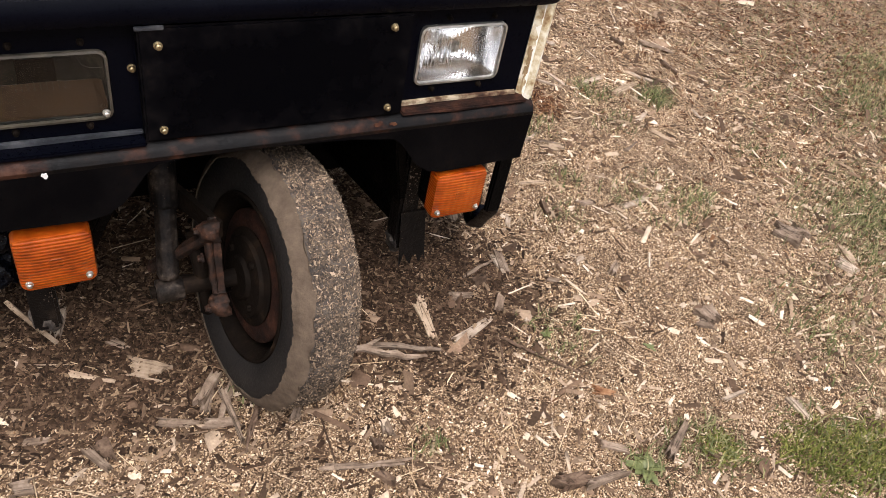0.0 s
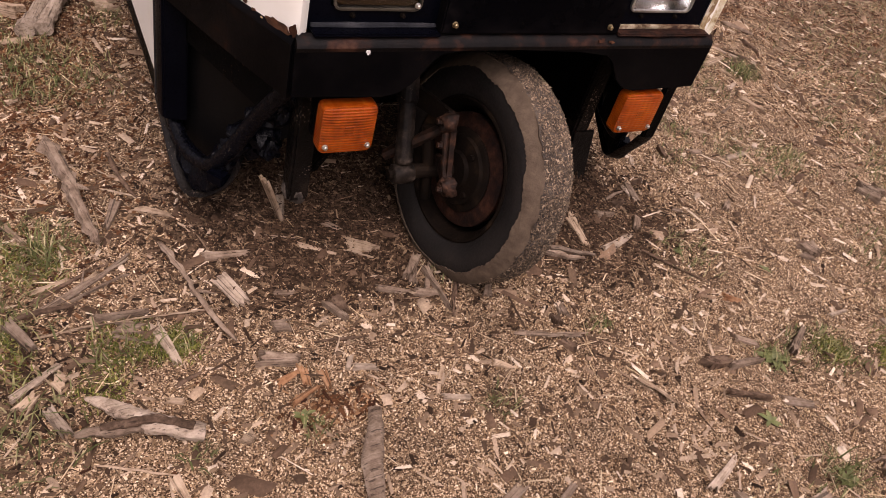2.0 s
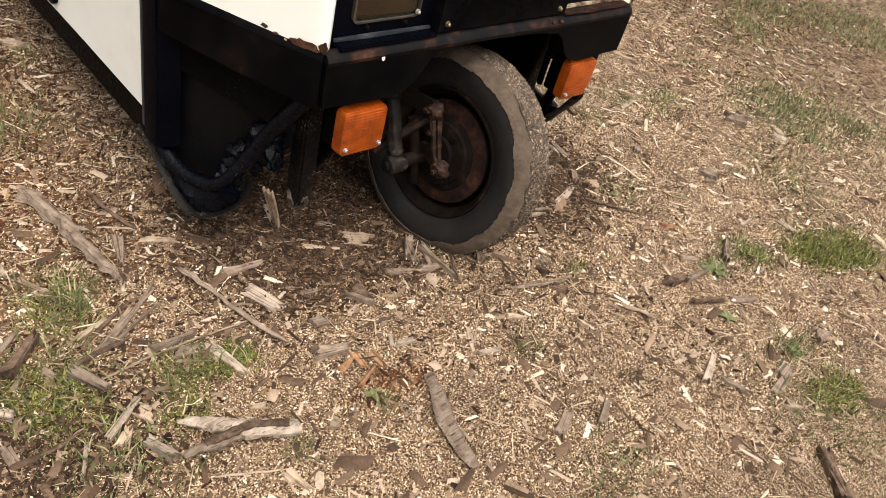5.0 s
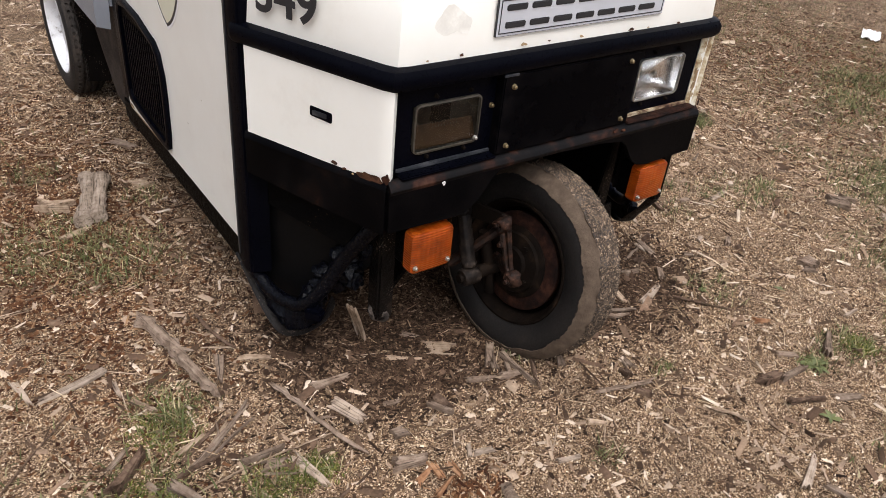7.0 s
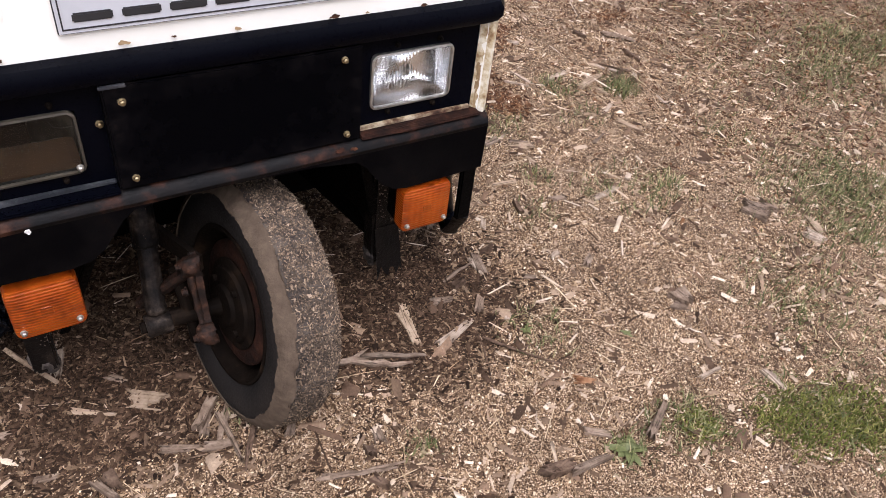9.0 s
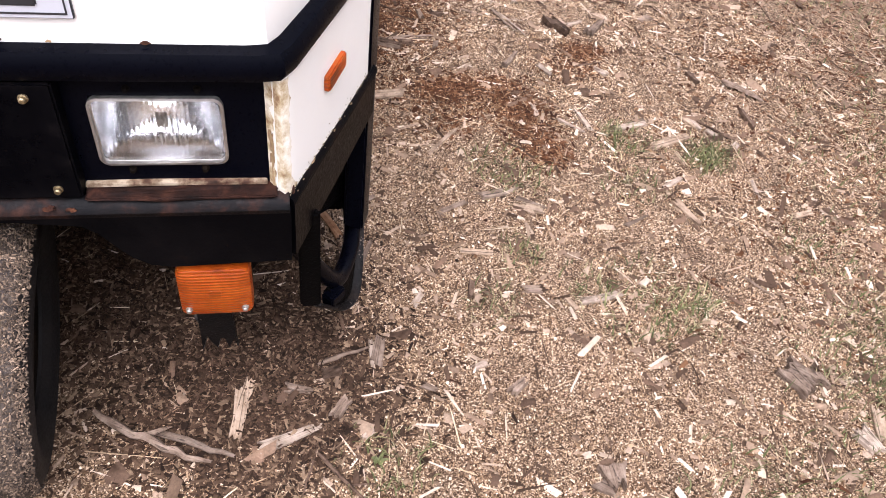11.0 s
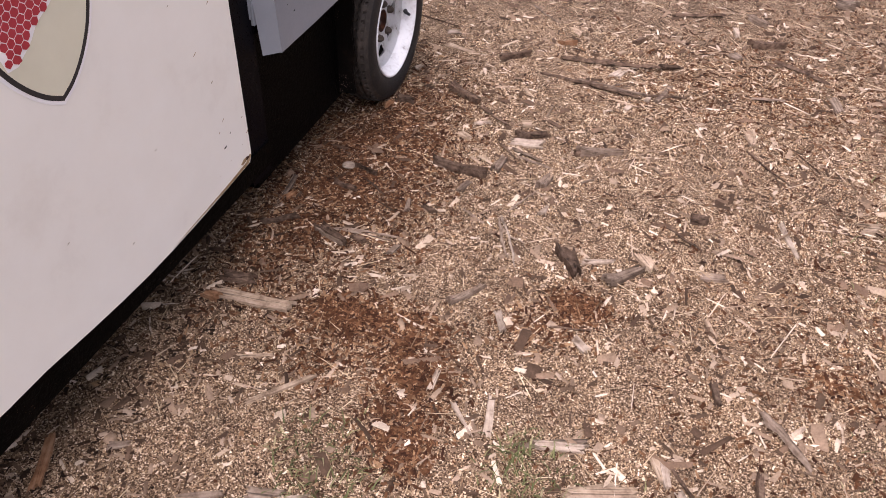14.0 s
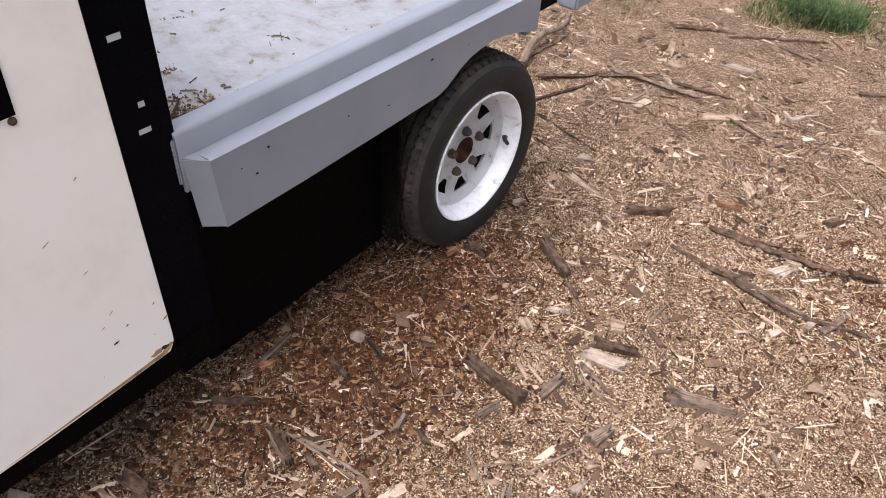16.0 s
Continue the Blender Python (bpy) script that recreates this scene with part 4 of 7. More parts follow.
# front suspension
part("axle_beam", rough(sweep([(-0.19, 0.056, 0.240), (-0.10, 0.045, 0.242), (-0.02, 0.045, 0.235)], 0.017), 0.005, 40), GRIMY, truck, "rusty stub axle", True)
shock = part("shock_absorber", rough(sweep([(-0.154, 0.245, 0.60), (-0.171, 0.126, 0.378), (-0.1715, 0.1235, 0.372), (-0.172, 0.121, 0.368)], [0.0245, 0.0245, 0.0235, 0.020]), 0.0016, 40), SHOCK, truck, "grimy grey shock absorber", True)
part("lower_tube", rough(sweep([(-0.172, 0.121, 0.372), (-0.1835, 0.066, 0.272), (-0.184, 0.063, 0.266), (-0.185, 0.058, 0.256)], [0.0190, 0.0190, 0.0200, 0.016]), 0.003, 55), SHOCK, shock, smooth=True)
part("eye", moved(lathe([(-0.024, 0.008), (-0.024, 0.020), (-0.020, 0.023), (0.020, 0.023), (0.024, 0.020), (0.024, 0.008)], 20), Matrix.Translation((-0.186, 0.050, 0.236))), SHOCK, shock, smooth=True)
part("pin", moved(lathe([(-0.034, 0.001), (-0.034, 0.011), (-0.026, 0.012), (0.036, 0.011), (0.036, 0.001)], 12), Matrix.Translation((-0.186, 0.050, 0.236))), GRIMY, shock)
part("upper_arm", rough(prism([Vector((x, y, z)) for x, y, z in ((-0.100, 0.030, 0.392), (-0.146, 0.133, 0.400), (-0.205, 0.265, 0.412), (-0.205, 0.265, 0.372), (-0.146, 0.133, 0.356), (-0.100, 0.034, 0.354))], (0.010, 0.005, 0)), 0.003, 40, 1), GRIMY, truck, "rusty upper arm plate", True)
part("lower_arm", rough(sweep([(-0.205, 0.110, 0.245), (-0.160, 0.076, 0.300), (-0.108, 0.044, 0.360)], 0.0155, 8, 0.8), 0.005, 50), GREASY, truck, "greasy rusty brace", True)
lever = [(0.062, 0.384), (0.046, 0.395), (0.028, 0.386), (0.017, 0.360), (0.003, 0.316), (-0.006, 0.286), (-0.014, 0.268), (-0.034, 0.254), (-0.036, 0.234), (-0.020, 0.226), (0.004, 0.238), (0.034, 0.252), (0.058, 0.262), (0.056, 0.278), (0.014, 0.284), (0.018, 0.312), (0.036, 0.350), (0.060, 0.362)]
knuckle = part("knuckle", rough(prism([Vector((-0.112, y, z)) for y, z in lever], (0.012, 0, 0)), 0.0022, 60, 1), GREASY, truck, "greasy rusted steering knuckle lever", True)
part("rib", rough(sweep([(-0.116, 0.048, 0.372), (-0.117, 0.028, 0.352), (-0.117, 0.012, 0.312), (-0.117, 0.002, 0.280), (-0.116, -0.016, 0.258)], [0.008, 0.0075, 0.007, 0.0065, 0.007], 8), 0.003, 60), GREASY, knuckle, smooth=True)
for y, z in ((0.034, 0.374), (-0.028, 0.252)):
    part("boss", rough(moved(lathe([(-0.020, 0.001), (-0.020, 0.014), (-0.012, 0.020), (0.012, 0.020), (0.012, 0.001)], 14), Matrix.Translation((-0.112, y, z))), 0.006, 60), GREASY, knuckle, smooth=True)
for y, z in ((0.036, 0.378), (-0.030, 0.250), (0.012, 0.335)):
    part("arm_bolt", moved(lathe([(-0.010, 0.001), (-0.010, 0.006), (-0.004, 0.0065), (-0.004, 0.009), (0.0, 0.009), (0.0, 0.001)], 6), Matrix.Translation((-0.131, y, z))), GREASY, truck)
part("kingpin", rough(sweep([(-0.135, 0.075, 0.34), (-0.125, 0.05, 0.24), (-0.12, 0.04, 0.17)], 0.014), 0.004, 40), GRIMY, truck, "grimy kingpin", True)

# ---- wheels ----
SIDEWALL = [(-0.045, 0.160), (-0.052, 0.166), (-0.058, 0.178), (-0.063, 0.195), (-0.065, 0.212), (-0.063, 0.228), (-0.057, 0.242), (-0.047, 0.2515)]


def tyre(sides, tread):
    prof = SIDEWALL + tread + [(-x, r) for x, r in reversed(SIDEWALL)] + [(0.040, 0.152), (-0.040, 0.152), SIDEWALL[0]]
    return prof


def side_x(r):
    for (x0, r0), (x1, r1) in zip(SIDEWALL, SIDEWALL[1:]):
        if r0 <= r <= r1:
            return x0 + (x1 - x0) * (r - r0) / (r1 - r0) - 0.002
    return SIDEWALL[-1][0] - 0.002


def mud_band(sides, seed):
    """Dried mud from the sidewall over the shoulder, ragged at both borders."""
    g = random.Random(seed)
    rows = [[] for _ in range(9)]
    for i in range(sides):
        a = 2 * math.pi * i / sides
        c, sn = math.cos(a), math.sin(a)
        wave = noise.noise(Vector((5 * c, 5 * sn, 1.3)))
        inner = 0.2275 + 0.006 * wave + 0.004 * g.random()
        over = 0.0385 + 0.007 * noise.noise(Vector((9 * c, 9 * sn, 4.1))) + 0.003 * g.random()
        spots = [(side_x(inner) + 0.003, inner)] + [(side_x(inner * (1 - k) + 0.2505 * k) - 0.0012, inner * (1 - k) + 0.2505 * k) for k in (0.03, 0.35, 0.7, 1.0)]
        spots += [(-0.0468, 0.2548), (-0.0420, 0.2588), (-over - 0.001, 0.2608), (-over, 0.2540)]
        for row, (x, r) in zip(rows, spots):
            lump = 0.0013 * noise.noise(Vector((x * 60, 26 * c * r * 4, 26 * sn * r * 4)))
            row.append(Vector((x - lump, (r + lump) * c, (r + lump) * sn)))
    return loft(rows, cap=False)


front_wheel = new("front_wheel")
front_wheel.parent = truck
front_wheel.matrix_basis = pose(-0.003, 0.046, 0.232, 0, 9.5, 6.5)
tagged(front_wheel, "single front wheel, tread caked with mud and wood chips")
part("tyre", lathe(tyre(72, [(-0.035, 0.2555), (-0.026, 0.257), (-0.024, 0.252), (-0.020, 0.252), (-0.018, 0.258), (-0.004, 0.2585), (-0.003, 0.253), (0.003, 0.253), (0.004, 0.2585), (0.018, 0.258), (0.020, 0.252), (0.024, 0.252), (0.026, 0.257), (0.035, 0.2555)]), 72), RUBBER, front_wheel, "worn black tyre", True)
part("mud_coat", lathe([(-0.0475, 0.2505), (-0.045, 0.2535), (-0.040, 0.2570), (-0.026, 0.2605), (0.0, 0.2615), (0.026, 0.2605), (0.040, 0.2575), (0.047, 0.2525)], 110, 0.006, 9), CAKED, front_wheel, "grey-brown mud caked over the tread", True)
part("mud_band", mud_band(300, 8), MUD, front_wheel, "band of dried tan mud round the sidewall and shoulder", True)
part("rim", lathe([(-0.050, 0.168), (-0.056, 0.165), (-0.056, 0.160), (-0.048, 0.155), (-0.040, 0.147), (-0.020, 0.142), (0.020, 0.140), (0.026, 0.130), (0.028, 0.050), (0.034, 0.050), (0.034, 0.150), (-0.040, 0.152)], 56), GRIMY, front_wheel, "dark rusty wheel rim", True)
part("brake_drum", lathe([(0.027, 0.02), (0.027, 0.118), (-0.018, 0.122), (-0.022, 0.131), (-0.033, 0.131), (-0.036, 0.126), (-0.038, 0.104), (-0.036, 0.02)], 48, 0.002), DRUM, front_wheel, "rust-brown brake drum", True)
part("backing_plate", lathe([(-0.034, 0.001), (-0.036, 0.094), (-0.042, 0.097), (-0.045, 0.092), (-0.047, 0.082), (-0.054, 0.078), (-0.056, 0.045), (-0.064, 0.040), (-0.066, 0.001)], 40), GRIMY, front_wheel, "grimy brake backing plate", True)
for k in range(4):
    a = radians(30 + 90 * k)
    part("stud", moved(lathe([(-0.004, 0.001), (-0.004, 0.007), (0.006, 0.007), (0.006, 0.001)], 8), Matrix.Translation((-0.058, 0.062 * math.cos(a), 0.062 * math.sin(a)))), GRIMY, front_wheel)


def rear_tread():
    """Zigzag ribbed tread with notched shoulders."""
    pitch, steps = 60, ((0.0, 0), (0.05, 1), (0.33, 1), (0.38, 0), (0.69, 0))
    xs = [(-0.0470, 0.2490), (-0.0465, 0.2520), (-0.038, 0.2560), (-0.0375, 0.2562), (-0.030, 0.2575), (-0.0285, 0.2475), (-0.0205, 0.2475), (-0.019, 0.2585), (-0.0065, 0.2590), (-0.005, 0.2480), (0.005, 0.2480), (0.0065, 0.2590), (0.019, 0.2585), (0.0205, 0.2475), (0.0285, 0.2475), (0.030, 0.2575), (0.0375, 0.2562), (0.038, 0.2560), (0.0465, 0.2520), (0.0470, 0.2490)]
    wall = [(-0.050, 0.1685), (-0.0535, 0.172)] + SIDEWALL[2:-1]
    prof = wall + xs + [(-x, r) for x, r in reversed(wall)] + [(0.040, 0.166), (-0.040, 0.166), wall[0]]
    rings = []
    for x, r in prof:
        ring = []
        for p in range(pitch):
            for f, low in steps:
                a = 2 * math.pi * (p + f) / pitch
                zig = 0.0034 * (abs(2 * f - 1) * 2 - 1) if abs(x) < 0.031 and r > 0.245 else 0.0
                notch = -0.007 if low and 0.0379 < abs(x) < 0.0468 and r > 0.250 else 0.0
                ring.append(Vector((x + zig, (r + notch) * math.cos(a), (r + notch) * math.sin(a))))
        rings.append(ring)
    return loft(rings, cap=False)


def rear_disc():
    """Dished disc with eight wedge-shaped windows, wider outwards."""
    bands = [(0.034, 0.004, 9), (0.050, 0.004, 9), (0.078, -0.001, 7), (0.087, -0.002, 5), (0.105, -0.002, 9.5), (0.123, 0.001, 13), (0.136, 0.007, 13), (0.1515, 0.018, 13)]
    bm = bmesh.new()
    rows = []
    for r, x, half in bands:
        row = []
        for k in range(8):
            for a in (-22.5 + 0.5 * (22.5 - half), -half, 0, half, half + 0.5 * (22.5 - half), 22.5):
                t = radians(45 * k + a)
                row.append(bm.verts.new((x, r * math.cos(t), r * math.sin(t))))
        rows.append(row)
    for k in range(len(bands) - 1):
        for i in range(48):
            if k in (3, 4) and i % 6 in (1, 2):
                continue
            j = (i + 1) % 48
            bm.faces.new((rows[k][i], rows[k][j], rows[k + 1][j], rows[k + 1][i]))
    bmesh.ops.solidify(bm, geom=bm.faces[:], thickness=0.004)
    return bm


def rear_wheel(side):
    hub = new("rear_wheel")
    hub.parent = truck
    hub.matrix_basis = pose(side * 0.606, 2.175, 0.246, 0, 0, 0 if side > 0 else 180)
    tagged(hub, "rear wheel with white spoked steel rim")
    part("tyre", rear_tread(), DUSTY, hub, "black block-tread tyre, dusty", True)
    part("sidewall", lathe([(0.0542, 0.1735), (0.0590, 0.178), (0.0640, 0.195), (0.0660, 0.212), (0.0640, 0.228), (0.0590, 0.2395), (0.0560, 0.2400)], 72), SIDERUBBER, hub, "smooth darker sidewall", True)
    part("rim", lathe([(0.050, 0.170), (0.0575, 0.1745), (0.0605, 0.1735), (0.0610, 0.170), (0.0585, 0.166), (0.053, 0.1625), (0.047, 0.1595), (0.041, 0.1565), (0.034, 0.152), (0.012, 0.148), (-0.030, 0.147), (-0.030, 0.152), (0.036, 0.160), (0.050, 0.170)], 64), RIMWHITE, hub, "white painted rim barrel", True)
    disc = part("disc", moved(rear_disc(), Matrix.Translation((0.001, 0, 0))), RIMWHITE, hub, "white disc with eight flared windows", True)
    part("drum", lathe([(-0.03, 0.001), (-0.03, 0.135), (-0.012, 0.135), (-0.010, 0.125), (-0.010, 0.001)], 32), TAR, hub)
    part("hub_bore", lathe([(-0.008, 0.001), (-0.004, 0.030), (0.004, 0.034), (0.0065, 0.036), (0.0065, 0.033), (0.0, 0.028), (-0.002, 0.001)], 28), RUST, hub, "rusty hub bore", True)
    for k in range(5):
        a = radians(18 + 72 * k)
        part("lug_nut", moved(lathe([(0.0, 0.001), (0.0, 0.0125), (0.003, 0.0125), (0.014, 0.0105), (0.019, 0.006), (0.019, 0.001)], 6), Matrix.Translation((0.004, 0.057 * math.cos(a), 0.057 * math.sin(a)))), NUTS, hub)
    part("valve_stem", sweep([(0.030, 0.146, -0.02), (0.036, 0.138, -0.022), (0.052, 0.130, -0.024)], [0.008, 0.006, 0.0045], 10), INK, hub, smooth=True)
    return hub


rear_wheel(1)
rear_wheel(-1)
part("rear_axle", sweep([(-0.56, 2.175, 0.25), (0.56, 2.175, 0.25)], 0.035), TAR, truck)

# ---- doors ----
DOOR_Y0, DOOR_Y1, DOOR_Z0, DOOR_Z1 = 0.412, 1.297, 0.266, 1.045


def door_shape(side):
    foot = [(DOOR_Y0, DOOR_Z0 + 0.004), (DOOR_Y0 + 0.30, DOOR_Z0 + 0.004), (DOOR_Y1 - 0.012, DOOR_Z0)]
    if side > 0:    # this door's lower edge sags
        foot = [(DOOR_Y0 + 0.006, 0.270), (0.50, 0.264), (0.59, 0.262), (0.70, 0.251), (0.79, 0.244), (0.87, 0.240), (0.96, 0.240), (1.05, 0.243), (1.17, 0.250), (DOOR_Y1 - 0.012, 0.258)]
    pts = foot + [ (DOOR_Y1 - 0.003, DOOR_Z0 + 0.006), (DOOR_Y1, DOOR_Z0 + 0.018), (DOOR_Y1, DOOR_Z1), (DOOR_Y0 - 0.045, DOOR_Z1)]
    return prism([Vector((side * 0.610, y, z)) for y, z in pts], (side * 0.026, 0, 0), 0.003)


def on_door(y, z, side, out=0.0):
    return Vector((side * (0.636 + out), y, z))


for side in (-1, 1):
    door = part("door", door_shape(side), WHITE, truck, "cream white door with a shield decal, scuffed along its lower edge", True)
    # shield decal
    half = [(0.0, 0.688), (0.030, 0.705), (0.062, 0.735), (0.090, 0.775), (0.110, 0.825), (0.122, 0.88), (0.127, 0.95), (0.127, 1.02)]
    half = [(p.x, p.y) for p in smooth_path([(w, z, 0) for w, z in half], 4)]
    cy = 0.806 if side > 0 else 0.800
    edge = [(cy + w, z) for w, z in half] + [(cy - w, z) for w, z in reversed(half[1:])]
    grown = [(cy + (y - cy) * 1.05, 0.688 + (z - 0.688) * 1.0 - 0.008 * (1 - min(1, (z - 0.688) / 0.33))) for y, z in edge]
    rim_line = [(cy + (y - cy) * 1.09, z - 0.015 * (1 - min(1, (z - 0.688) / 0.33))) for y, z in edge]
    part("shield_margin", prism([on_door(y, z, side, 0.0002) for y, z in rim_line], (side * 0.0006, 0, 0)), MARGIN, door, "white margin round the shield")
    shield = part("shield", prism([on_door(y, z, side, 0.0004) for y, z in grown], (side * 0.0010, 0, 0)), INK, door, "black shield outline")
    part("field", prism([on_door(cy + (y - cy) * 0.985, z + 0.001, side, 0.0012) for y, z in edge], (side * 0.0008, 0, 0)), SHIELD, shield, "pale olive shield field")
    rng = random.Random(11)
    # a red wing: feathers like scales, thin pale lines between them
    def wing_ends(z):
        return 0.724 - 0.25 * min(0.06, z - 0.775), float(np.interp(z, [0.770, 0.789, 0.813, 0.832, 0.86, 0.95], [0.742, 0.774, 0.798, 0.838, 0.862, 0.876]))

    def wing_point(y, z, out):
        return on_door(y if side > 0 else 2 * cy - y + 0.006, z, side, out)

    levels = [float(v) for v in np.linspace(0.768, 0.965, 24)]
    back = [wing_point(wing_ends(z)[0] - 0.002, z, 0.0021) for z in levels] + [wing_point(wing_ends(z)[1] + 0.003, z, 0.0021) for z in reversed(levels)]
    part("wing", prism(back, (side * 0.0005, 0, 0)), MARGIN, shield, "pale backing of the red wing")

    def knot(y, z):
        shift = noise.noise_vector(Vector((y * 70, z * 70, 3.0)))
        return Vector((y + 0.0035 * shift.x, z + 0.0030 * shift.y))

    step, tall = 0.0150, 0.0125
    for row in range(15):
        z0 = 0.779 + row * tall
        near, end = wing_ends(z0)
        for c in range(-2, 14):
            y0 = 0.700 + (c + 0.5 * (row % 2)) * step
            if not near + 0.004 < y0 < end - 0.004:
                continue
            ring = [knot(y0 + dy * step, z0 + dz * tall) for dy, dz in ((0.5, -0.30), (0.5, 0.30), (0.0, 0.68), (-0.5, 0.30), (-0.5, -0.30), (0.0, -0.68))]
            middle = sum(ring, Vector((0, 0))) / 6
            ring = [middle + (p - middle) * 0.90 for p in ring]
            part("red_feather", prism([wing_point(p.x, p.y, 0.0027) for p in ring], (side * 0.0006, 0, 0)), RED, shield)
    part("edge_grime", prism([on_door(y, z, side, 0.0002) for y, z in ((DOOR_Y0 + 0.55, DOOR_Z0 + 0.0045 - 0.024 * (side > 0)), (1.17, DOOR_Z0 + 0.003 - 0.014 * (side > 0)), (DOOR_Y1 - 0.02, DOOR_Z0 + 0.003 - 0.007 * (side > 0)), (DOOR_Y1 - 0.004, DOOR_Z0 + 0.012), (DOOR_Y1 - 0.010, DOOR_Z0 + 0.017), (DOOR_Y1 - 0.03, DOOR_Z0 + 0.004), (1.17, DOOR_Z0 + 0.009 - 0.014 * (side > 0)), (DOOR_Y0 + 0.6, DOOR_Z0 + 0.0085 - 0.024 * (side > 0)))], (side * 0.0006, 0, 0)), STAIN, door)
    # scuffs near the lower rear corner
    for k in range(8):
        y, z = 1.16 + 0.013 * ((k * 5) % 11), 0.30 + 0.011 * ((k * 7) % 10)
        part("scuff", blotch(on_door(y, z, side, 0.0003), (0, 1, 0.4), (0, -0.3, 1), 0.0009 + 0.0005 * (k % 3), 130 + k, 0.0006, 1.0 + 1.4 * (k % 3)), GRIMY if k % 4 == 1 else STAIN, door)
    for k in range(3):
        part("rust_patch", blotch(on_door(DOOR_Y1 - 0.02 - 0.012 * k, DOOR_Z0 + 0.012, side, 0.0003), (0, 1, 0), (0, 0, 1), 0.006, 150 + k, 0.0006, 1.6), (RUSTY, STAIN, STAIN)[k], door)

right_door = [o for o in truck.children if o.name.startswith("door")][-1]
left_door = [o for o in truck.children if o.name.startswith("door")][0]

# fine scratches on both doors
for side, door in ((1, right_door), (-1, left_door)):
    for k, (y, z, size) in enumerate(((1.15, 0.60, 0.008), (1.19, 0.52, 0.006), (0.98, 0.48, 0.004), (1.22, 0.68, 0.005), (0.72, 0.45, 0.004), (1.10, 0.72, 0.005), (1.205, 0.42, 0.006), (0.86, 0.34, 0.004), (0.60, 0.56, 0.003))):
        part("scratch", blotch(on_door(y, z, side, 0.0003), (0, 1, 0.7 - 0.3 * (k % 3)), (0, -0.7, 1), 0.0009, 400 + k, 0.0005, size / 0.0009), MOULD if k % 3 else STAIN, door)

# lock recess in the offside door
lock = part("latch_plate", prism([on_door(y, z, 1, 0.0006) for y, z in ((1.060, 0.803), (1.176, 0.805), (1.179, 0.886), (1.062, 0.884))], (0.0022, 0, 0)), BLACK, right_door, "black recessed latch plate with key lock")
part("paddle", prism([on_door(y, z, 1, 0.003) for y, z in ((1.110, 0.808), (1.168, 0.809), (1.170, 0.880), (1.108, 0.880))], (0.003, 0, 0), 0.002), BLACK, lock, "dark latch paddle")
part("key_lock", moved(lathe([(0.0, 0.001), (0.0, 0.0125), (0.007, 0.0125), (0.010, 0.010), (0.010, 0.001)], 20), Matrix.Translation((0.6385, 1.078, 0.853))), STEEL, lock, "round steel key lock", True)
for y, z in ((1.166, 0.893), (1.070, 0.796), (1.170, 0.797), (1.052, 0.892)):
    part("screw", moved(lathe([(0.0, 0.001), (0.0, 0.0060), (0.003, 0.0052), (0.004, 0.001)], 14), Matrix.Translation((0.636, y, z))), NUTS, lock)

# black louvred inset in the nearside door
vent_outline = [(1.250, 0.630), (1.180, 0.640), (1.060, 0.632), (0.98, 0.612), (0.925, 0.602), (0.892, 0.578), (0.872, 0.52), (0.869, 0.46), (0.876, 0.34), (0.885, 0.300), (0.905, 0.287), (1.0, 0.293), (1.16, 0.302), (1.235, 0.312), (1.255, 0.335), (1.258, 0.60)]
def vent_ring(share, out):
    return [on_door(1.065 + (y - 1.065) * share, 0.462 + (z - 0.462) * share, -1, out) for y, z in vent_outline]


vent = part("vent", loft([vent_ring(1.0, 0.0003), vent_ring(1.0, 0.009), vent_ring(0.97, 0.013), vent_ring(0.92, 0.013), vent_ring(0.89, 0.010), vent_ring(0.89, 0.0003)], cap=False), BLACK, left_door, "black louvred inset with rounded frame", True)
part("recess", prism(vent_ring(0.893, 0.0006), (-0.0008, 0, 0)), TAR, vent)
for k in range(16):
    y = 0.912 + 0.0195 * k
    part("louvre", box(-0.6412, -0.6372, y, y + 0.006, 0.336, 0.565 if k < 3 else 0.585, 0.001), BLACK, vent)

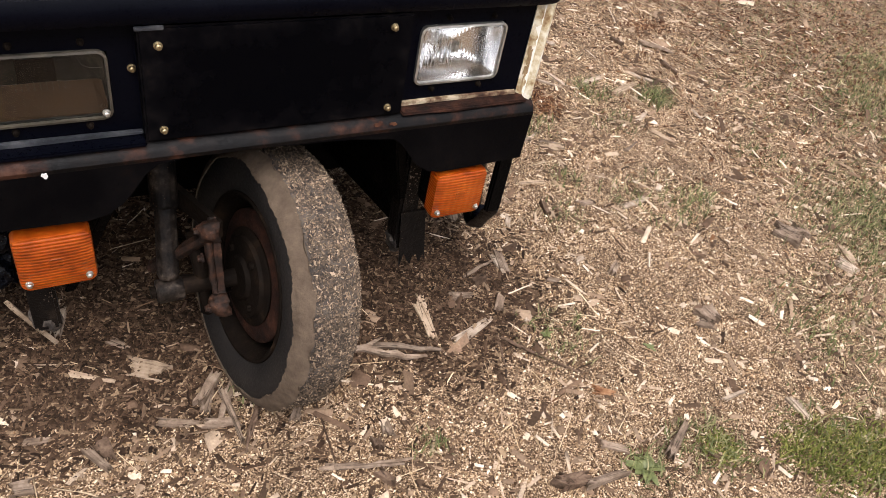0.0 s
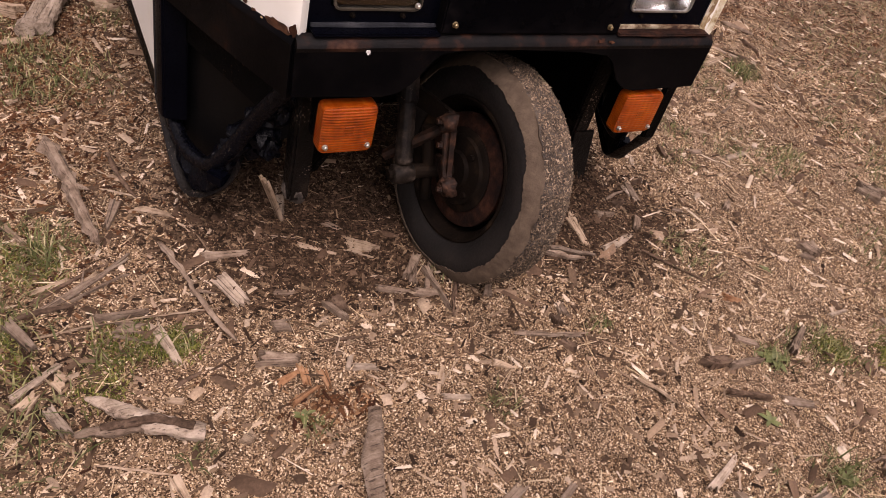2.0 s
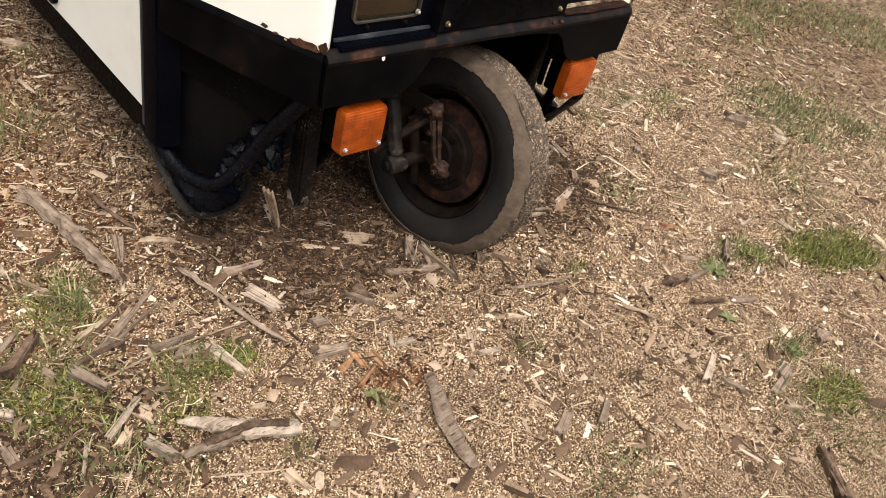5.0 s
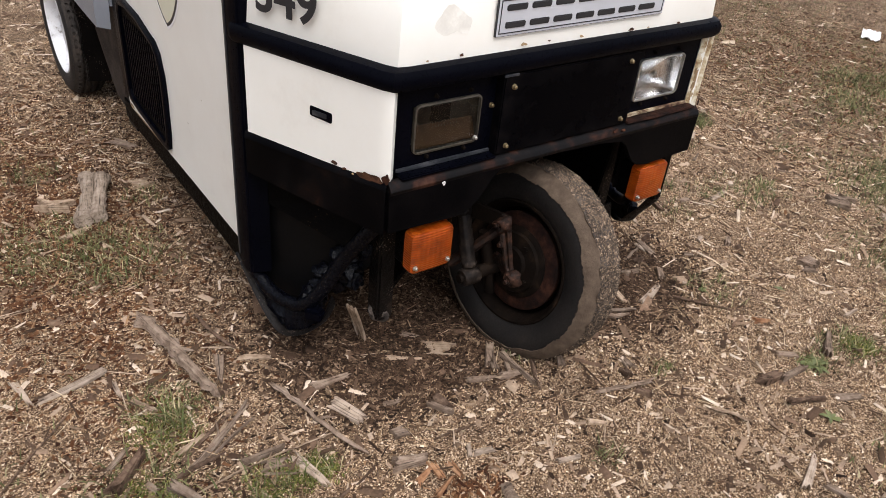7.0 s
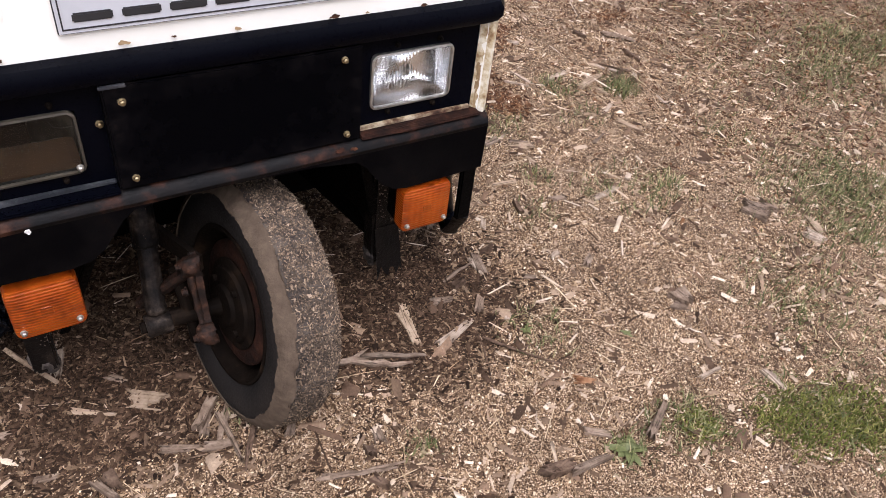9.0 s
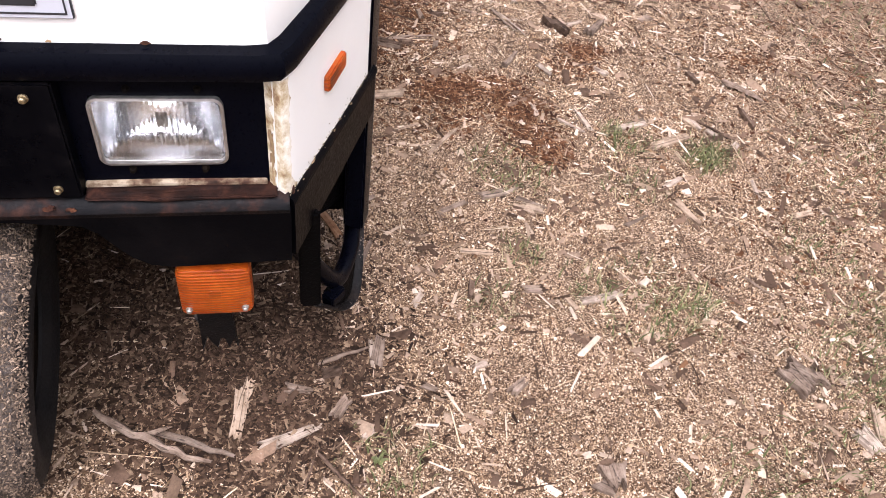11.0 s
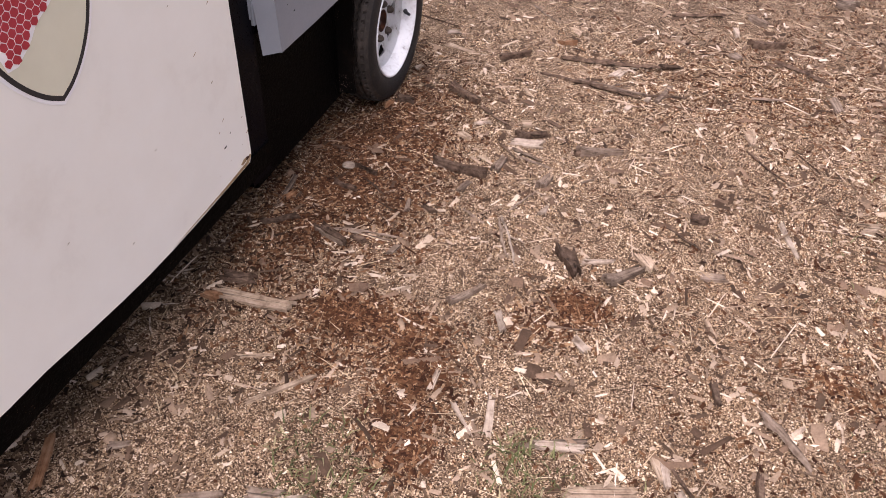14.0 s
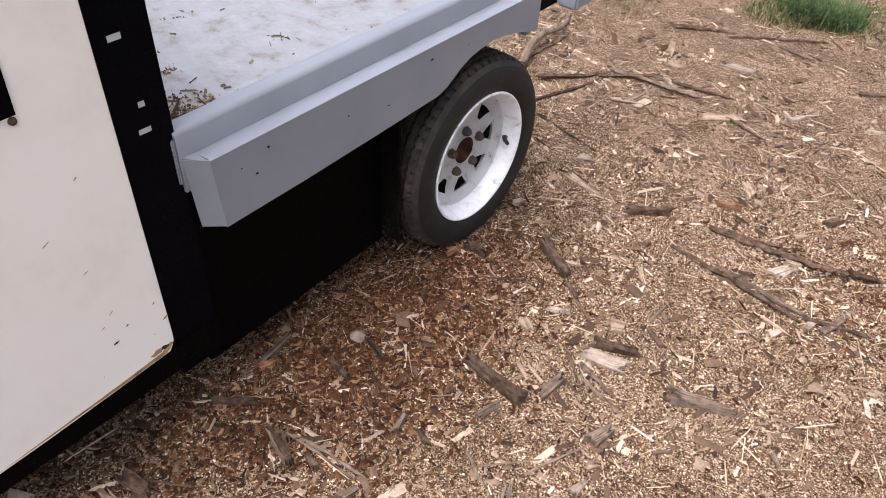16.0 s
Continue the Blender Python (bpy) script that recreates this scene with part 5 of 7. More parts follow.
# ---- tail ----
for side in (-1, 1):
    # corner post with slotted holes, built in strips
    slots = [(0.690, 0.700, 1.336, 1.358), (0.733, 0.744, 1.345, 1.357), (0.843, 0.854, 1.325, 1.347), (0.925, 0.935, 1.318, 1.340)]
    z, pieces = 0.17, []
    for z0, z1, y0, y1 in slots:
        pieces += [box(*sorted((side * 0.612, side * 0.624)), 1.302, 1.392, z, z0), box(*sorted((side * 0.612, side * 0.624)), 1.302, y0, z0, z1), box(*sorted((side * 0.612, side * 0.624)), y1, 1.392, z0, z1)]
        z = z1
    pieces += [box(*sorted((side * 0.612, side * 0.624)), 1.302, 1.392, z, 1.045), box(*sorted((side * 0.56, side * 0.612)), 1.302, 1.314, 0.17, 1.045)]
    part("slot_backing", box(*sorted((side * 0.6195, side * 0.6222)), 1.316, 1.3915, 0.67, 0.96), SIGN, truck, "pale grey sheet behind the slots")
    part("corner_post", merge(*pieces), BLACK, truck, "black slotted corner post behind the door")
    foot = ((1.39, 0.09), (1.93, 0.10), (1.95, 0.30)) if side > 0 else ((1.39, 0.10), (1.72, 0.13), (1.95, 0.36))
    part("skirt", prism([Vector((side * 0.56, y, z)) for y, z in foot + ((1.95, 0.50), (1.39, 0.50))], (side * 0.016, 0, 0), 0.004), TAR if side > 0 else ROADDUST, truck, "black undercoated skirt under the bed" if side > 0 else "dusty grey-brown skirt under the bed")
    ridge = [(side * x, 1.905, z) for x, z in ((0.545, 0.48), (0.632, 0.48), (0.637, 0.40), (0.629, 0.33), (0.635, 0.25), (0.627, 0.18), (0.632, 0.12), (0.545, 0.11))]
    part("mud_flap", prism([Vector(p) for p in ridge], (0, 0.012, 0), 0.003), SPLASHED, truck, "torn rubber mud flap")

bed = new("flatbed")
bed.parent = truck
tagged(bed, "blue-grey painted steel flatbed with litter on its floor")
part("floor_plate", box(-0.608, 0.608, 1.396, 2.352, 0.628, 0.646, 0.002), BEDFLOOR, bed, "scuffed light grey bed floor with dirt stains")
part("bed_frame", box(-0.54, 0.54, 1.41, 2.34, 0.42, 0.626, 0.01), TAR, bed)
for side in (-1, 1):
    inner = [(0.590, 0.646), (0.590, 0.666), (0.592, 0.671), (0.597, 0.6735), (0.619, 0.6735), (0.626, 0.671), (0.630, 0.665), (0.631, 0.560), (0.590, 0.560)]
    part("inner_rail", loft([[Vector((side * x, y, z)) for x, z in inner] for y in (1.387, 1.395, 1.7, 2.05, 2.355)]), GREY, bed, "raised grey inner rail", True)
    arch = [(1.424, 0.487), (1.6, 0.490), (1.8, 0.497), (1.985, 0.505), (2.012, 0.513), (2.035, 0.527), (2.060, 0.542), (2.095, 0.556), (2.13, 0.563), (2.166, 0.566), (2.20, 0.565), (2.232, 0.560), (2.27, 0.552), (2.31, 0.541), (2.355, 0.527)]
    skin = [(1.414, 0.628)] + arch + [(2.355, 0.628)]
    part("outer_rail", prism([Vector((side * 0.672, y, z)) for y, z in skin], (-side * 0.006, 0, 0)), GREY, bed, "grey outer rail cut away over the wheel")
    part("ledge", loft([[Vector((side * x, y, z)) for x, z in ((0.631, 0.619), (0.631, 0.625), (0.667, 0.6305), (0.6725, 0.628), (0.6725, 0.619))] for y in (1.4145, 1.7, 2.05, 2.355)]), GREY, bed, smooth=True)
    part("ledge_corner", prism([Vector((side * x, y, 0.6200)) for x, y in ((0.631, 1.391), (0.6705, 1.4145), (0.631, 1.4145))], (0, 0, 0.0060)), GREY, bed)
    part("end_cap", prism([Vector((side * 0.6715, 1.4145, 0.628)), Vector((side * 0.6715, 1.4245, 0.488)), Vector((side * 0.636, 1.398, 0.484)), Vector((side * 0.631, 1.390, 0.622))], (0, 0.006, 0)), GREY, bed)
    part("rail_tab", box(*sorted((side * 0.600, side * 0.628)), 1.381, 1.387, 0.575, 0.66, 0.002), GREY, bed)
    part("tail_lamp", moved(lathe([(-0.02, 0.001), (-0.02, 0.03), (0.012, 0.03), (0.018, 0.02), (0.018, 0.001)], 20), Matrix.Translation((side * 0.62, 2.385, 0.585))), INK, truck, "dark round tail lamp")
for side in (-1, 1):
    for k, (y, z) in enumerate(((1.47, 0.585), (1.50, 0.56), (1.53, 0.600), (1.72, 0.575), (1.83, 0.55), (1.96, 0.60), (2.08, 0.59))):
        part("paint_chip", blotch((side * 0.6722, y, z), (0, 1, 0.2), (0, 0, 1), 0.0016 + 0.0008 * (k % 3), 300 + k, 0.0005, 1.0 + 0.6 * (k % 2)), GRIMY, bed)
for k, (x, y, r) in enumerate(((0.592, 1.415, 0.016), (0.575, 1.45, 0.009), (0.42, 1.52, 0.006), (0.30, 1.62, 0.006))):
    part("dirt_smear", blotch((x, y, 0.6462), (1, 0.5, 0), (-0.5, 1, 0), r, 320 + k, 0.0005, 1.5), MUD, bed, "dried dirt smear on the floor")
part("rear_step", box(0.645, 0.705, 2.47, 2.60, 0.548, 0.600, 0.006), GREY, truck, "grey steel step behind the bed")
part("step_arm", box(0.595, 0.645, 2.374, 2.58, 0.550, 0.590, 0.004), TAR, truck, "dark step arm")
part("tail_sill", box(-0.64, 0.64, 2.356, 2.376, 0.50, 0.64, 0.004), GREY, bed)

# ---- sign and numbers on the hood ----
# reflection on the hood front, drawn as a thin greyish patch
part("reflection_patch", blotch((-0.335, 0.0134, 0.893), (1, 0, 0.15), (0, 0.057, 1), 0.040, 517, 0.0005, 1.2), REFLECTED, hood, "greyish patch on the cream paint, a painted reflection")
sign = part("sign_plate", box(-0.242, 0.250, 0.0055, 0.0115, 0.862, 0.941, 0.001), INK, truck, "silver maker's plate with black border and lettering bars")
part("sign_face", box(-0.2405, 0.2485, 0.0045, 0.0062, 0.8635, 0.9395), SIGN, sign, "silver plate face")
part("inner_border", merge(box(-0.236, 0.244, 0.0035, 0.0052, 0.868, 0.8700), box(-0.236, 0.244, 0.0035, 0.0052, 0.933, 0.935), box(-0.236, -0.234, 0.0035, 0.0052, 0.870, 0.933), box(0.242, 0.244, 0.0035, 0.0052, 0.870, 0.933)), INK, sign)
for k in range(7):
    x = -0.221 + 0.0640 * k
    for z in (0.8785, 0.9130):
        part("lettering_bar", box(x, x + 0.052, 0.0025, 0.0052, z, z + 0.0125, 0.002), INK, sign)


def lettering(text, m, size, mat, parent, name):
    cu = bpy.data.curves.new("tmp", "FONT")
    cu.body, cu.size, cu.extrude, cu.offset = text, size, 0.0006, 0.0022
    cu.align_x = "CENTER"
    tmp = bpy.data.objects.new("tmp", cu)
    scene.collection.objects.link(tmp)
    bpy.context.view_layer.update()
    me = bpy.data.meshes.new_from_object(tmp.evaluated_get(bpy.context.evaluated_depsgraph_get()))
    bpy.data.objects.remove(tmp)
    me.name = name
    me.materials.clear()
    me.materials.append(mat)
    ob = new(name, me)
    ob.parent = parent
    ob.matrix_basis = m
    return ob


for side in (-1, 1):
    along = Vector((FACET.x * -side * -1, FACET.y, 0)) if side > 0 else Vector((FACET.x, -FACET.y, 0))
    up = Vector((0, 0, 1))
    out = along.cross(up)
    at = facet(0.262 if side < 0 else 0.187, 0.866, side, -0.003)
    m = Matrix.Identity(4)
    for c, axis in enumerate((along, up, out)):
        for r in range(3):
            m[r][c] = axis[r]
    m.translation = at + out * 0.001
    lettering("349", m, 0.105, INK, hood, "number")


# ---- litter on the ground ----
def scatter(name, mat, xy, length, width, thick, seed, tilt=0.25, lift=0.0, base=None):
    """Many small roof-shaped shards in one mesh. All but the seed are arrays, one value a shard."""
    rng = np.random.default_rng(seed)
    n = len(xy)
    yaw = rng.uniform(0, 2 * np.pi, n)
    corner = np.array([(-1, -1, 0), (1, -1, 0), (1, 1, 0), (-1, 1, 0), (-0.8, 0, 1), (0.8, 0, 1)], float)
    p = np.repeat(corner[None], n, 0)
    p[:, :, :2] *= rng.uniform(0.55, 1.15, (n, 6, 2))
    p[:, 4:, 1] += rng.uniform(-0.6, 0.6, (n, 1))
    p *= np.stack([length / 2, width / 2, thick], 1)[:, None, :]
    ta, tb = rng.normal(0, tilt, n), rng.normal(0, tilt, n)
    z = p[:, :, 2] + p[:, :, 0] * np.sin(ta)[:, None] + p[:, :, 1] * np.sin(tb)[:, None]
    c, s = np.cos(yaw)[:, None], np.sin(yaw)[:, None]
    x, y = p[:, :, 0] * c - p[:, :, 1] * s, p[:, :, 0] * s + p[:, :, 1] * c
    low = z.min(1)
    ground_z = lie(xy[:, 0], xy[:, 1]) if base is None else base
    z += (ground_z - 0.55 * np.maximum(low * -1, 0) * -1 + lift)[:, None] - 0.0005
    verts = np.stack([x + xy[:, :1], y + xy[:, 1:], z], 2).reshape(-1, 3)
    loops = np.array([0, 1, 5, 4, 2, 3, 4, 5, 1, 2, 5, 3, 0, 4])
    index = (np.arange(n)[:, None] * 6 + loops).ravel()
    starts = (np.arange(n)[:, None] * 14 + np.array([0, 4, 8, 11])).ravel()
    me = bpy.data.meshes.new(name)
    me.vertices.add(n * 6)
    me.vertices.foreach_set("co", verts.ravel())
    me.loops.add(n * 14)
    me.loops.foreach_set("vertex_index", index.astype(np.int32))
    me.polygons.add(n * 4)
    me.polygons.foreach_set("loop_start", starts.astype(np.int32))
    me.update(calc_edges=True)
    me.validate()
    me.materials.append(mat)
    return new(name, me)


rng = np.random.default_rng(7)


def field(n, x0, x1, y0, y1):
    return np.stack([rng.uniform(x0, x1, n), rng.uniform(y0, y1, n)], 1)


DRIFTS = [(math.cos(1.9 * k + 0.4), math.sin(1.9 * k + 0.4), 2 * math.pi / (0.045 * 1.33 ** k), 2.3 * k) for k in range(9)]


def clumped(xy, keep):
    """Keeps the points that fall on drifts: uneven cover with bare soil between."""
    d = np.zeros(len(xy))
    for cx, cy, f, phase in DRIFTS:
        d += np.sin(f * (cx * xy[:, 0] + cy * xy[:, 1]) + phase + 1.6 * np.sin(f * 0.45 * (cy * xy[:, 0] - cx * xy[:, 1]) + phase))
    return xy[rng.uniform(0, 1, len(xy)) < np.clip(keep + 0.26 * d, 0.08, 1.0)]


near = clumped(np.concatenate([field(370000, -1.5, 2.3, -0.9, 2.9), field(105000, -2.6, 5.0, -1.4, 7.5)]), 0.82)
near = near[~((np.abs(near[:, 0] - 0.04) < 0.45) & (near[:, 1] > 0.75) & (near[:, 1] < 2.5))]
# pale sawdust thinned under the nose, so the ground there shows the truck's shade
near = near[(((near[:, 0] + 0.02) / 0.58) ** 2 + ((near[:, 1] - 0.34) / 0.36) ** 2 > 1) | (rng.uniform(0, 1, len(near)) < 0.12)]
n = len(near)
tagged(scatter("sawdust_and_shavings", CHIPS, near, rng.gamma(1.6, 0.0018, n) + 0.0020, rng.gamma(2.0, 0.0010, n) + 0.0016, rng.uniform(0.0012, 0.0040, n), 1, 0.32), "loose tan sawdust and fine wood shavings over the ground", "wood shavings", kind="stuff")
mid = clumped(np.concatenate([field(20000, -1.6, 2.8, -1.0, 3.6), field(40000, -3.0, 6.5, -1.4, 8.5)]), 0.55)
# chips thinned there too, for the same painted shade
mid = mid[(((mid[:, 0] + 0.02) / 0.52) ** 2 + ((mid[:, 1] - 0.36) / 0.32) ** 2 > 1) | (rng.uniform(0, 1, len(mid)) < 0.5)]
n = len(mid)
tagged(scatter("wood_chip_litter", GREYCHIPS, mid, rng.gamma(2.2, 0.009, n) + 0.009, rng.gamma(2.2, 0.0026, n) + 0.0025, rng.uniform(0.002, 0.005, n), 2, 0.12, 0.001), "small flat wood chips and bark bits lying about", "wood chips", kind="stuff")
bits = clumped(np.concatenate([field(420, -1.6, 2.8, -1.0, 3.4), field(8000, -3.0, 6.5, -1.4, 8.5)]), 0.5)
n = len(bits)
tagged(scatter("bark_bits", BROWNBITS, bits, rng.gamma(3.0, 0.010, n) + 0.015, rng.gamma(3.0, 0.0036, n) + 0.006, rng.uniform(0.003, 0.010, n), 12, 0.14, 0.002), "small brown bark bits and split chips in the mulch", "bark bits", kind="stuff")
straw = np.concatenate([field(1500, -1.6, 2.8, -1.0, 3.4), field(2400, -2.8, 5.6, -1.4, 7.5)])
n = len(straw)
tagged(scatter("straw_and_needles", STRAW, straw, rng.gamma(4.0, 0.013, n) + 0.015, rng.uniform(0.0012, 0.003, n), rng.uniform(0.001, 0.002, n), 3, 0.06, 0.003), "dry straw, needles and thin splinters", "straw", kind="stuff")

twigs = np.concatenate([field(1000, -1.6, 2.8, -1.0, 3.4), field(900, -3.0, 6.0, -1.4, 8.0)])
n = len(twigs)
tagged(scatter("twig_litter", GREYCHIPS, twigs, rng.gamma(3.0, 0.016, n) + 0.02, rng.uniform(0.002, 0.0045, n), rng.uniform(0.002, 0.004, n), 13, 0.05, 0.003), "thin broken twigs strewn over the mulch", "twigs", kind="stuff")

# damp dark litter: along the truck's offside and in the scraped patches; under the truck, dark soil shreds that also
# paint in its shade
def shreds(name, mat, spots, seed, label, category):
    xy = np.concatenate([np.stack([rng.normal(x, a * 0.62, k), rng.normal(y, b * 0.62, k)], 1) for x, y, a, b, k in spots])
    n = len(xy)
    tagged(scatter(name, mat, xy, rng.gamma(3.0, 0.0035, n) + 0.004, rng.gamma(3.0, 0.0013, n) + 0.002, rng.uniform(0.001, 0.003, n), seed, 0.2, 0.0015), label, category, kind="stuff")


SCRAPED = [(0.80, 1.75, 0.22, 0.45, 8500), (0.70, 1.45, 0.12, 0.40, 1500), (1.02, 1.1, 0.15, 0.06, 1700), (1.18, 1.0, 0.08, 0.09, 800), (1.2, 0.84, 0.07, 0.09, 800), (0.95, 0.98, 0.12, 0.1, 350), (1.42, 1.2, 0.1, 0.06, 250), (1.5, 1.31, 0.06, 0.05, 600), (-0.95, 1.0, 0.3, 0.7, 7500), (-1.2, 1.6, 0.5, 0.6, 6500), (3.0, 0.7, 1.2, 1.0, 14000), (2.8, 2.6, 1.2, 1.4, 9000), (3.6, 4.6, 1.6, 1.6, 6500), (2.6, 4.2, 1.0, 1.2, 3000), (1.9, 2.6, 0.5, 0.35, 2000), (1.24, 0.78, 0.05, 0.05, 250), (2.1, 1.25, 0.1, 0.06, 220), (-0.45, -0.33, 0.08, 0.04, 200)]
# dark soil, piled densest under the nose to deepen the shade by colour
SOIL_SHADE = [(0.0, 1.1, 0.5, 1.1, 17000), (-0.05, 0.36, 0.42, 0.14, 12000), (-0.22, 0.28, 0.24, 0.12, 11000), (-0.32, 0.06, 0.24, 0.12, 5500), (0.35, 0.0, 0.15, 0.12, 1800), (0.48, 0.12, 0.16, 0.16, 2500), (0.0, 0.42, 0.4, 0.2, 9000), (0.36, 0.2, 0.2, 0.16, 8000), (-0.34, 0.21, 0.22, 0.12, 7000), (0.42, 0.02, 0.20, 0.14, 5500), (-1.06, -0.12, 0.18, 0.16, 2200), (0.66, 1.05, 0.05, 0.35, 500)]
shreds("damp_litter", DAMP, SCRAPED, 4, "damp dark brown shredded bark in scraped patches", "damp litter")
shreds("soil_shade_litter", SHADEDSOIL, SOIL_SHADE, 14, "dark shreds and soil under the truck, coloured darker for its shade", "trodden litter")

# chips caked on the front tread
k = 30000
ang, across = rng.uniform(0, 2 * np.pi, k), np.clip(rng.uniform(-0.036, 0.0595, k) + rng.normal(0, 0.0035, k), -0.047, 0.0595)
tread = scatter("chip_crust", TREADBITS, np.zeros((k, 2)), rng.gamma(1.6, 0.0020, k) + 0.0022, rng.gamma(2.0, 0.0006, k) + 0.0013, rng.uniform(0.0012, 0.0034, k), 5, 0.35, 0, np.zeros(k))
co = np.empty(k * 18)
tread.data.vertices.foreach_get("co", co)
co = co.reshape(k, 6, 3)
r = np.interp(np.abs(across), [0, 0.026, 0.040, 0.047, 0.056, 0.0605], [0.2612, 0.2602, 0.2572, 0.2532, 0.2464, 0.2405])[:, None] + co[:, :, 2]
aa = ang[:, None] + co[:, :, 1] / 0.26
out = np.stack([across[:, None] + co[:, :, 0], r * np.cos(aa), r * np.sin(aa)], 2)
tread.data.vertices.foreach_set("co", out.ravel())
tread.data.update()
tread.parent = front_wheel
tagged(tread, "wood chips stuck in the muddy tread", kind="stuff")

# litter on the bed floor
kb = 110
bedlit = np.stack([rng.uniform(-0.58, 0.58, kb), rng.uniform(1.41, 2.33, kb)], 1)
corner_lit = np.stack([0.58 - np.abs(rng.normal(0, 0.05, 420)), 1.41 + np.abs(rng.normal(0, 0.05, 420))], 1)
clots = [np.stack([rng.normal(x, 0.014, 12), rng.normal(y, 0.014, 12)], 1) for x, y in ((0.42, 1.52), (0.25, 1.66), (0.45, 1.75), (0.1, 1.5), (0.3, 1.95), (0.5, 2.1), (-0.1, 1.8))]
bedlit = np.concatenate([bedlit, corner_lit] + clots)
n = len(bedlit)
bl = scatter("bed_litter", TREADBITS, bedlit, rng.gamma(0.8, 0.007, n) + 0.0015, rng.gamma(1.5, 0.0016, n) + 0.001, rng.uniform(0.001, 0.004, n), 6, 0.1, 0.001, np.full(n, 0.6465))
bl.parent = bed
tagged(bl, "wood crumbs and twigs on the bed floor", kind="stuff")


# grass in tufts
def grass(patches, seed, height=1.0, name="grass", mat=GRASS, thick=1.2):
    g = np.random.default_rng(seed)
    root, size = [], []
    for x, y, r, d in patches:
        count = int(4600 * thick * d * r * r * 3.14 / (1 + 1.5 * r)) + 14
        a, q = g.uniform(0, 6.283, count), np.sqrt(g.uniform(0, 1, count)) * r * g.uniform(0.6, 1.3, count)
        root.append(np.stack([x + q * np.cos(a), y + q * np.sin(a)], 1))
        size.append(g.uniform(0.010, 0.034, count) * height * (1.9 if 1.55 < d < 2.5 else 1.0))
    root, size = np.concatenate(root), np.concatenate(size)
    n = len(root)
    a, lean, w = g.uniform(0, 6.283, n), g.uniform(0.3, 1.5, n), g.uniform(0.0009, 0.0023, n)
    dx, dy = np.cos(a), np.sin(a)
    z0 = lie(root[:, 0], root[:, 1])
    pts = np.empty((n, 5, 3))
    for k, (s, ww) in enumerate(((0, 1), (0, -1), (0.55, 0.8), (0.55, -0.8), (1, 0))):
        bend = lean * s * s * size
        pts[:, k, 0] = root[:, 0] + dx * bend - dy * w * ww
        pts[:, k, 1] = root[:, 1] + dy * bend + dx * w * ww
        pts[:, k, 2] = z0 + size * s * (1 - 0.25 * s * lean)
    me = bpy.data.meshes.new(name)
    me.vertices.add(n * 5)
    me.vertices.foreach_set("co", pts.ravel())
    loops = np.array([0, 1, 3, 2, 2, 3, 4])
    me.loops.add(n * 7)
    me.loops.foreach_set("vertex_index", (np.arange(n)[:, None] * 5 + loops).ravel().astype(np.int32))
    me.polygons.add(n * 2)
    me.polygons.foreach_set("loop_start", (np.arange(n)[:, None] * 7 + np.array([0, 4])).ravel().astype(np.int32))
    me.update(calc_edges=True)
    me.materials.append(mat)
    return new(name, me)


PATCHES_A = [(1.42, -0.36, 0.22, 0.55), (1.12, -0.70, 0.12, 0.5), (0.61, -0.51, 0.06, 1.3), (0.22, -0.30, 0.04, 1.3), (0.77, -0.52, 0.08, 1.0), (0.64, -0.14, 0.09, 0.8), (1.73, 0.76, 0.08, 1.0), (1.39, 0.17, 0.09, 0.5), (1.95, -0.04, 0.20, 0.9), (1.49, 0.83, 0.10, 0.5), (1.07, -0.58, 0.11, 0.25), (2.49, 0.46, 0.18, 0.5), (-1.04, 0.03, 0.14, 1.2), (-0.80, -0.09, 0.07, 1.2), (-0.91, 0.21, 0.09, 1.0), (1.96, -0.12, 0.35, 1.0)]
PATCHES_B = [(-0.90, 0.195, 0.030, 2.0), (-0.20, -0.75, 0.09, 0.8), (-0.50, -0.37, 0.03, 1.5), (-0.06, -0.04, 0.05, 1.2), (1.22, -0.69, 0.23, 0.4), (0.81, -0.54, 0.09, 1.0), (0.42, -0.99, 0.21, 0.8), (-0.69, -0.10, 0.04, 1.0), (-0.71, -0.36, 0.03, 1.2), (0.53, -0.81, 0.05, 1.6), (-0.12, -0.43, 0.04, 1.0), (-0.98, -0.22, 0.12, 1.0), (-0.96, 1.02, 0.18, 1.5), (-0.81, 0.87, 0.16, 1.54), (-0.63, 1.20, 0.07, 1.0), (-0.90, 1.49, 0.10, 0.8), (-0.91, 0.25, 0.10, 0.8)]
PATCHES_C = [(1.69, 0.72, 0.06, 1.9), (1.08, 0.70, 0.12, 0.8), (1.45, 0.82, 0.08, 1.0), (1.32, 0.21, 0.15, 0.6), (1.20, 0.28, 0.08, 0.5), (1.04, 0.38, 0.06, 1.0), (1.44, 0.61, 0.09, 0.5), (0.93, 0.23, 0.08, 0.4), (1.85, 0.34, 0.12, 0.5), (1.45, 0.20, 0.05, 1.0), (0.86, 4.15, 0.14, 2.4), (0.98, 4.22, 0.10, 2.4), (1.05, 4.32, 0.20, 0.9), (1.25, 4.40, 0.25, 0.9), (0.33, 3.81, 0.12, 1.0)]
SPARSE = [(2.6, 0.6, 0.6, 0.4), (2.2, -0.4, 0.6, 0.35), (3.2, 1.8, 0.9, 0.45), (-1.6, 0.3, 0.5, 0.25), (1.5, 5.2, 0.7, 0.7), (2.6, 4.8, 0.7, 0.6), (3.4, 3.6, 0.8, 0.4), (-1.4, 1.6, 0.6, 0.15), (4.2, 2.2, 0.8, 0.3), (0.6, 5.4, 0.5, 0.4), (3.6, 0.4, 0.8, 0.6)]
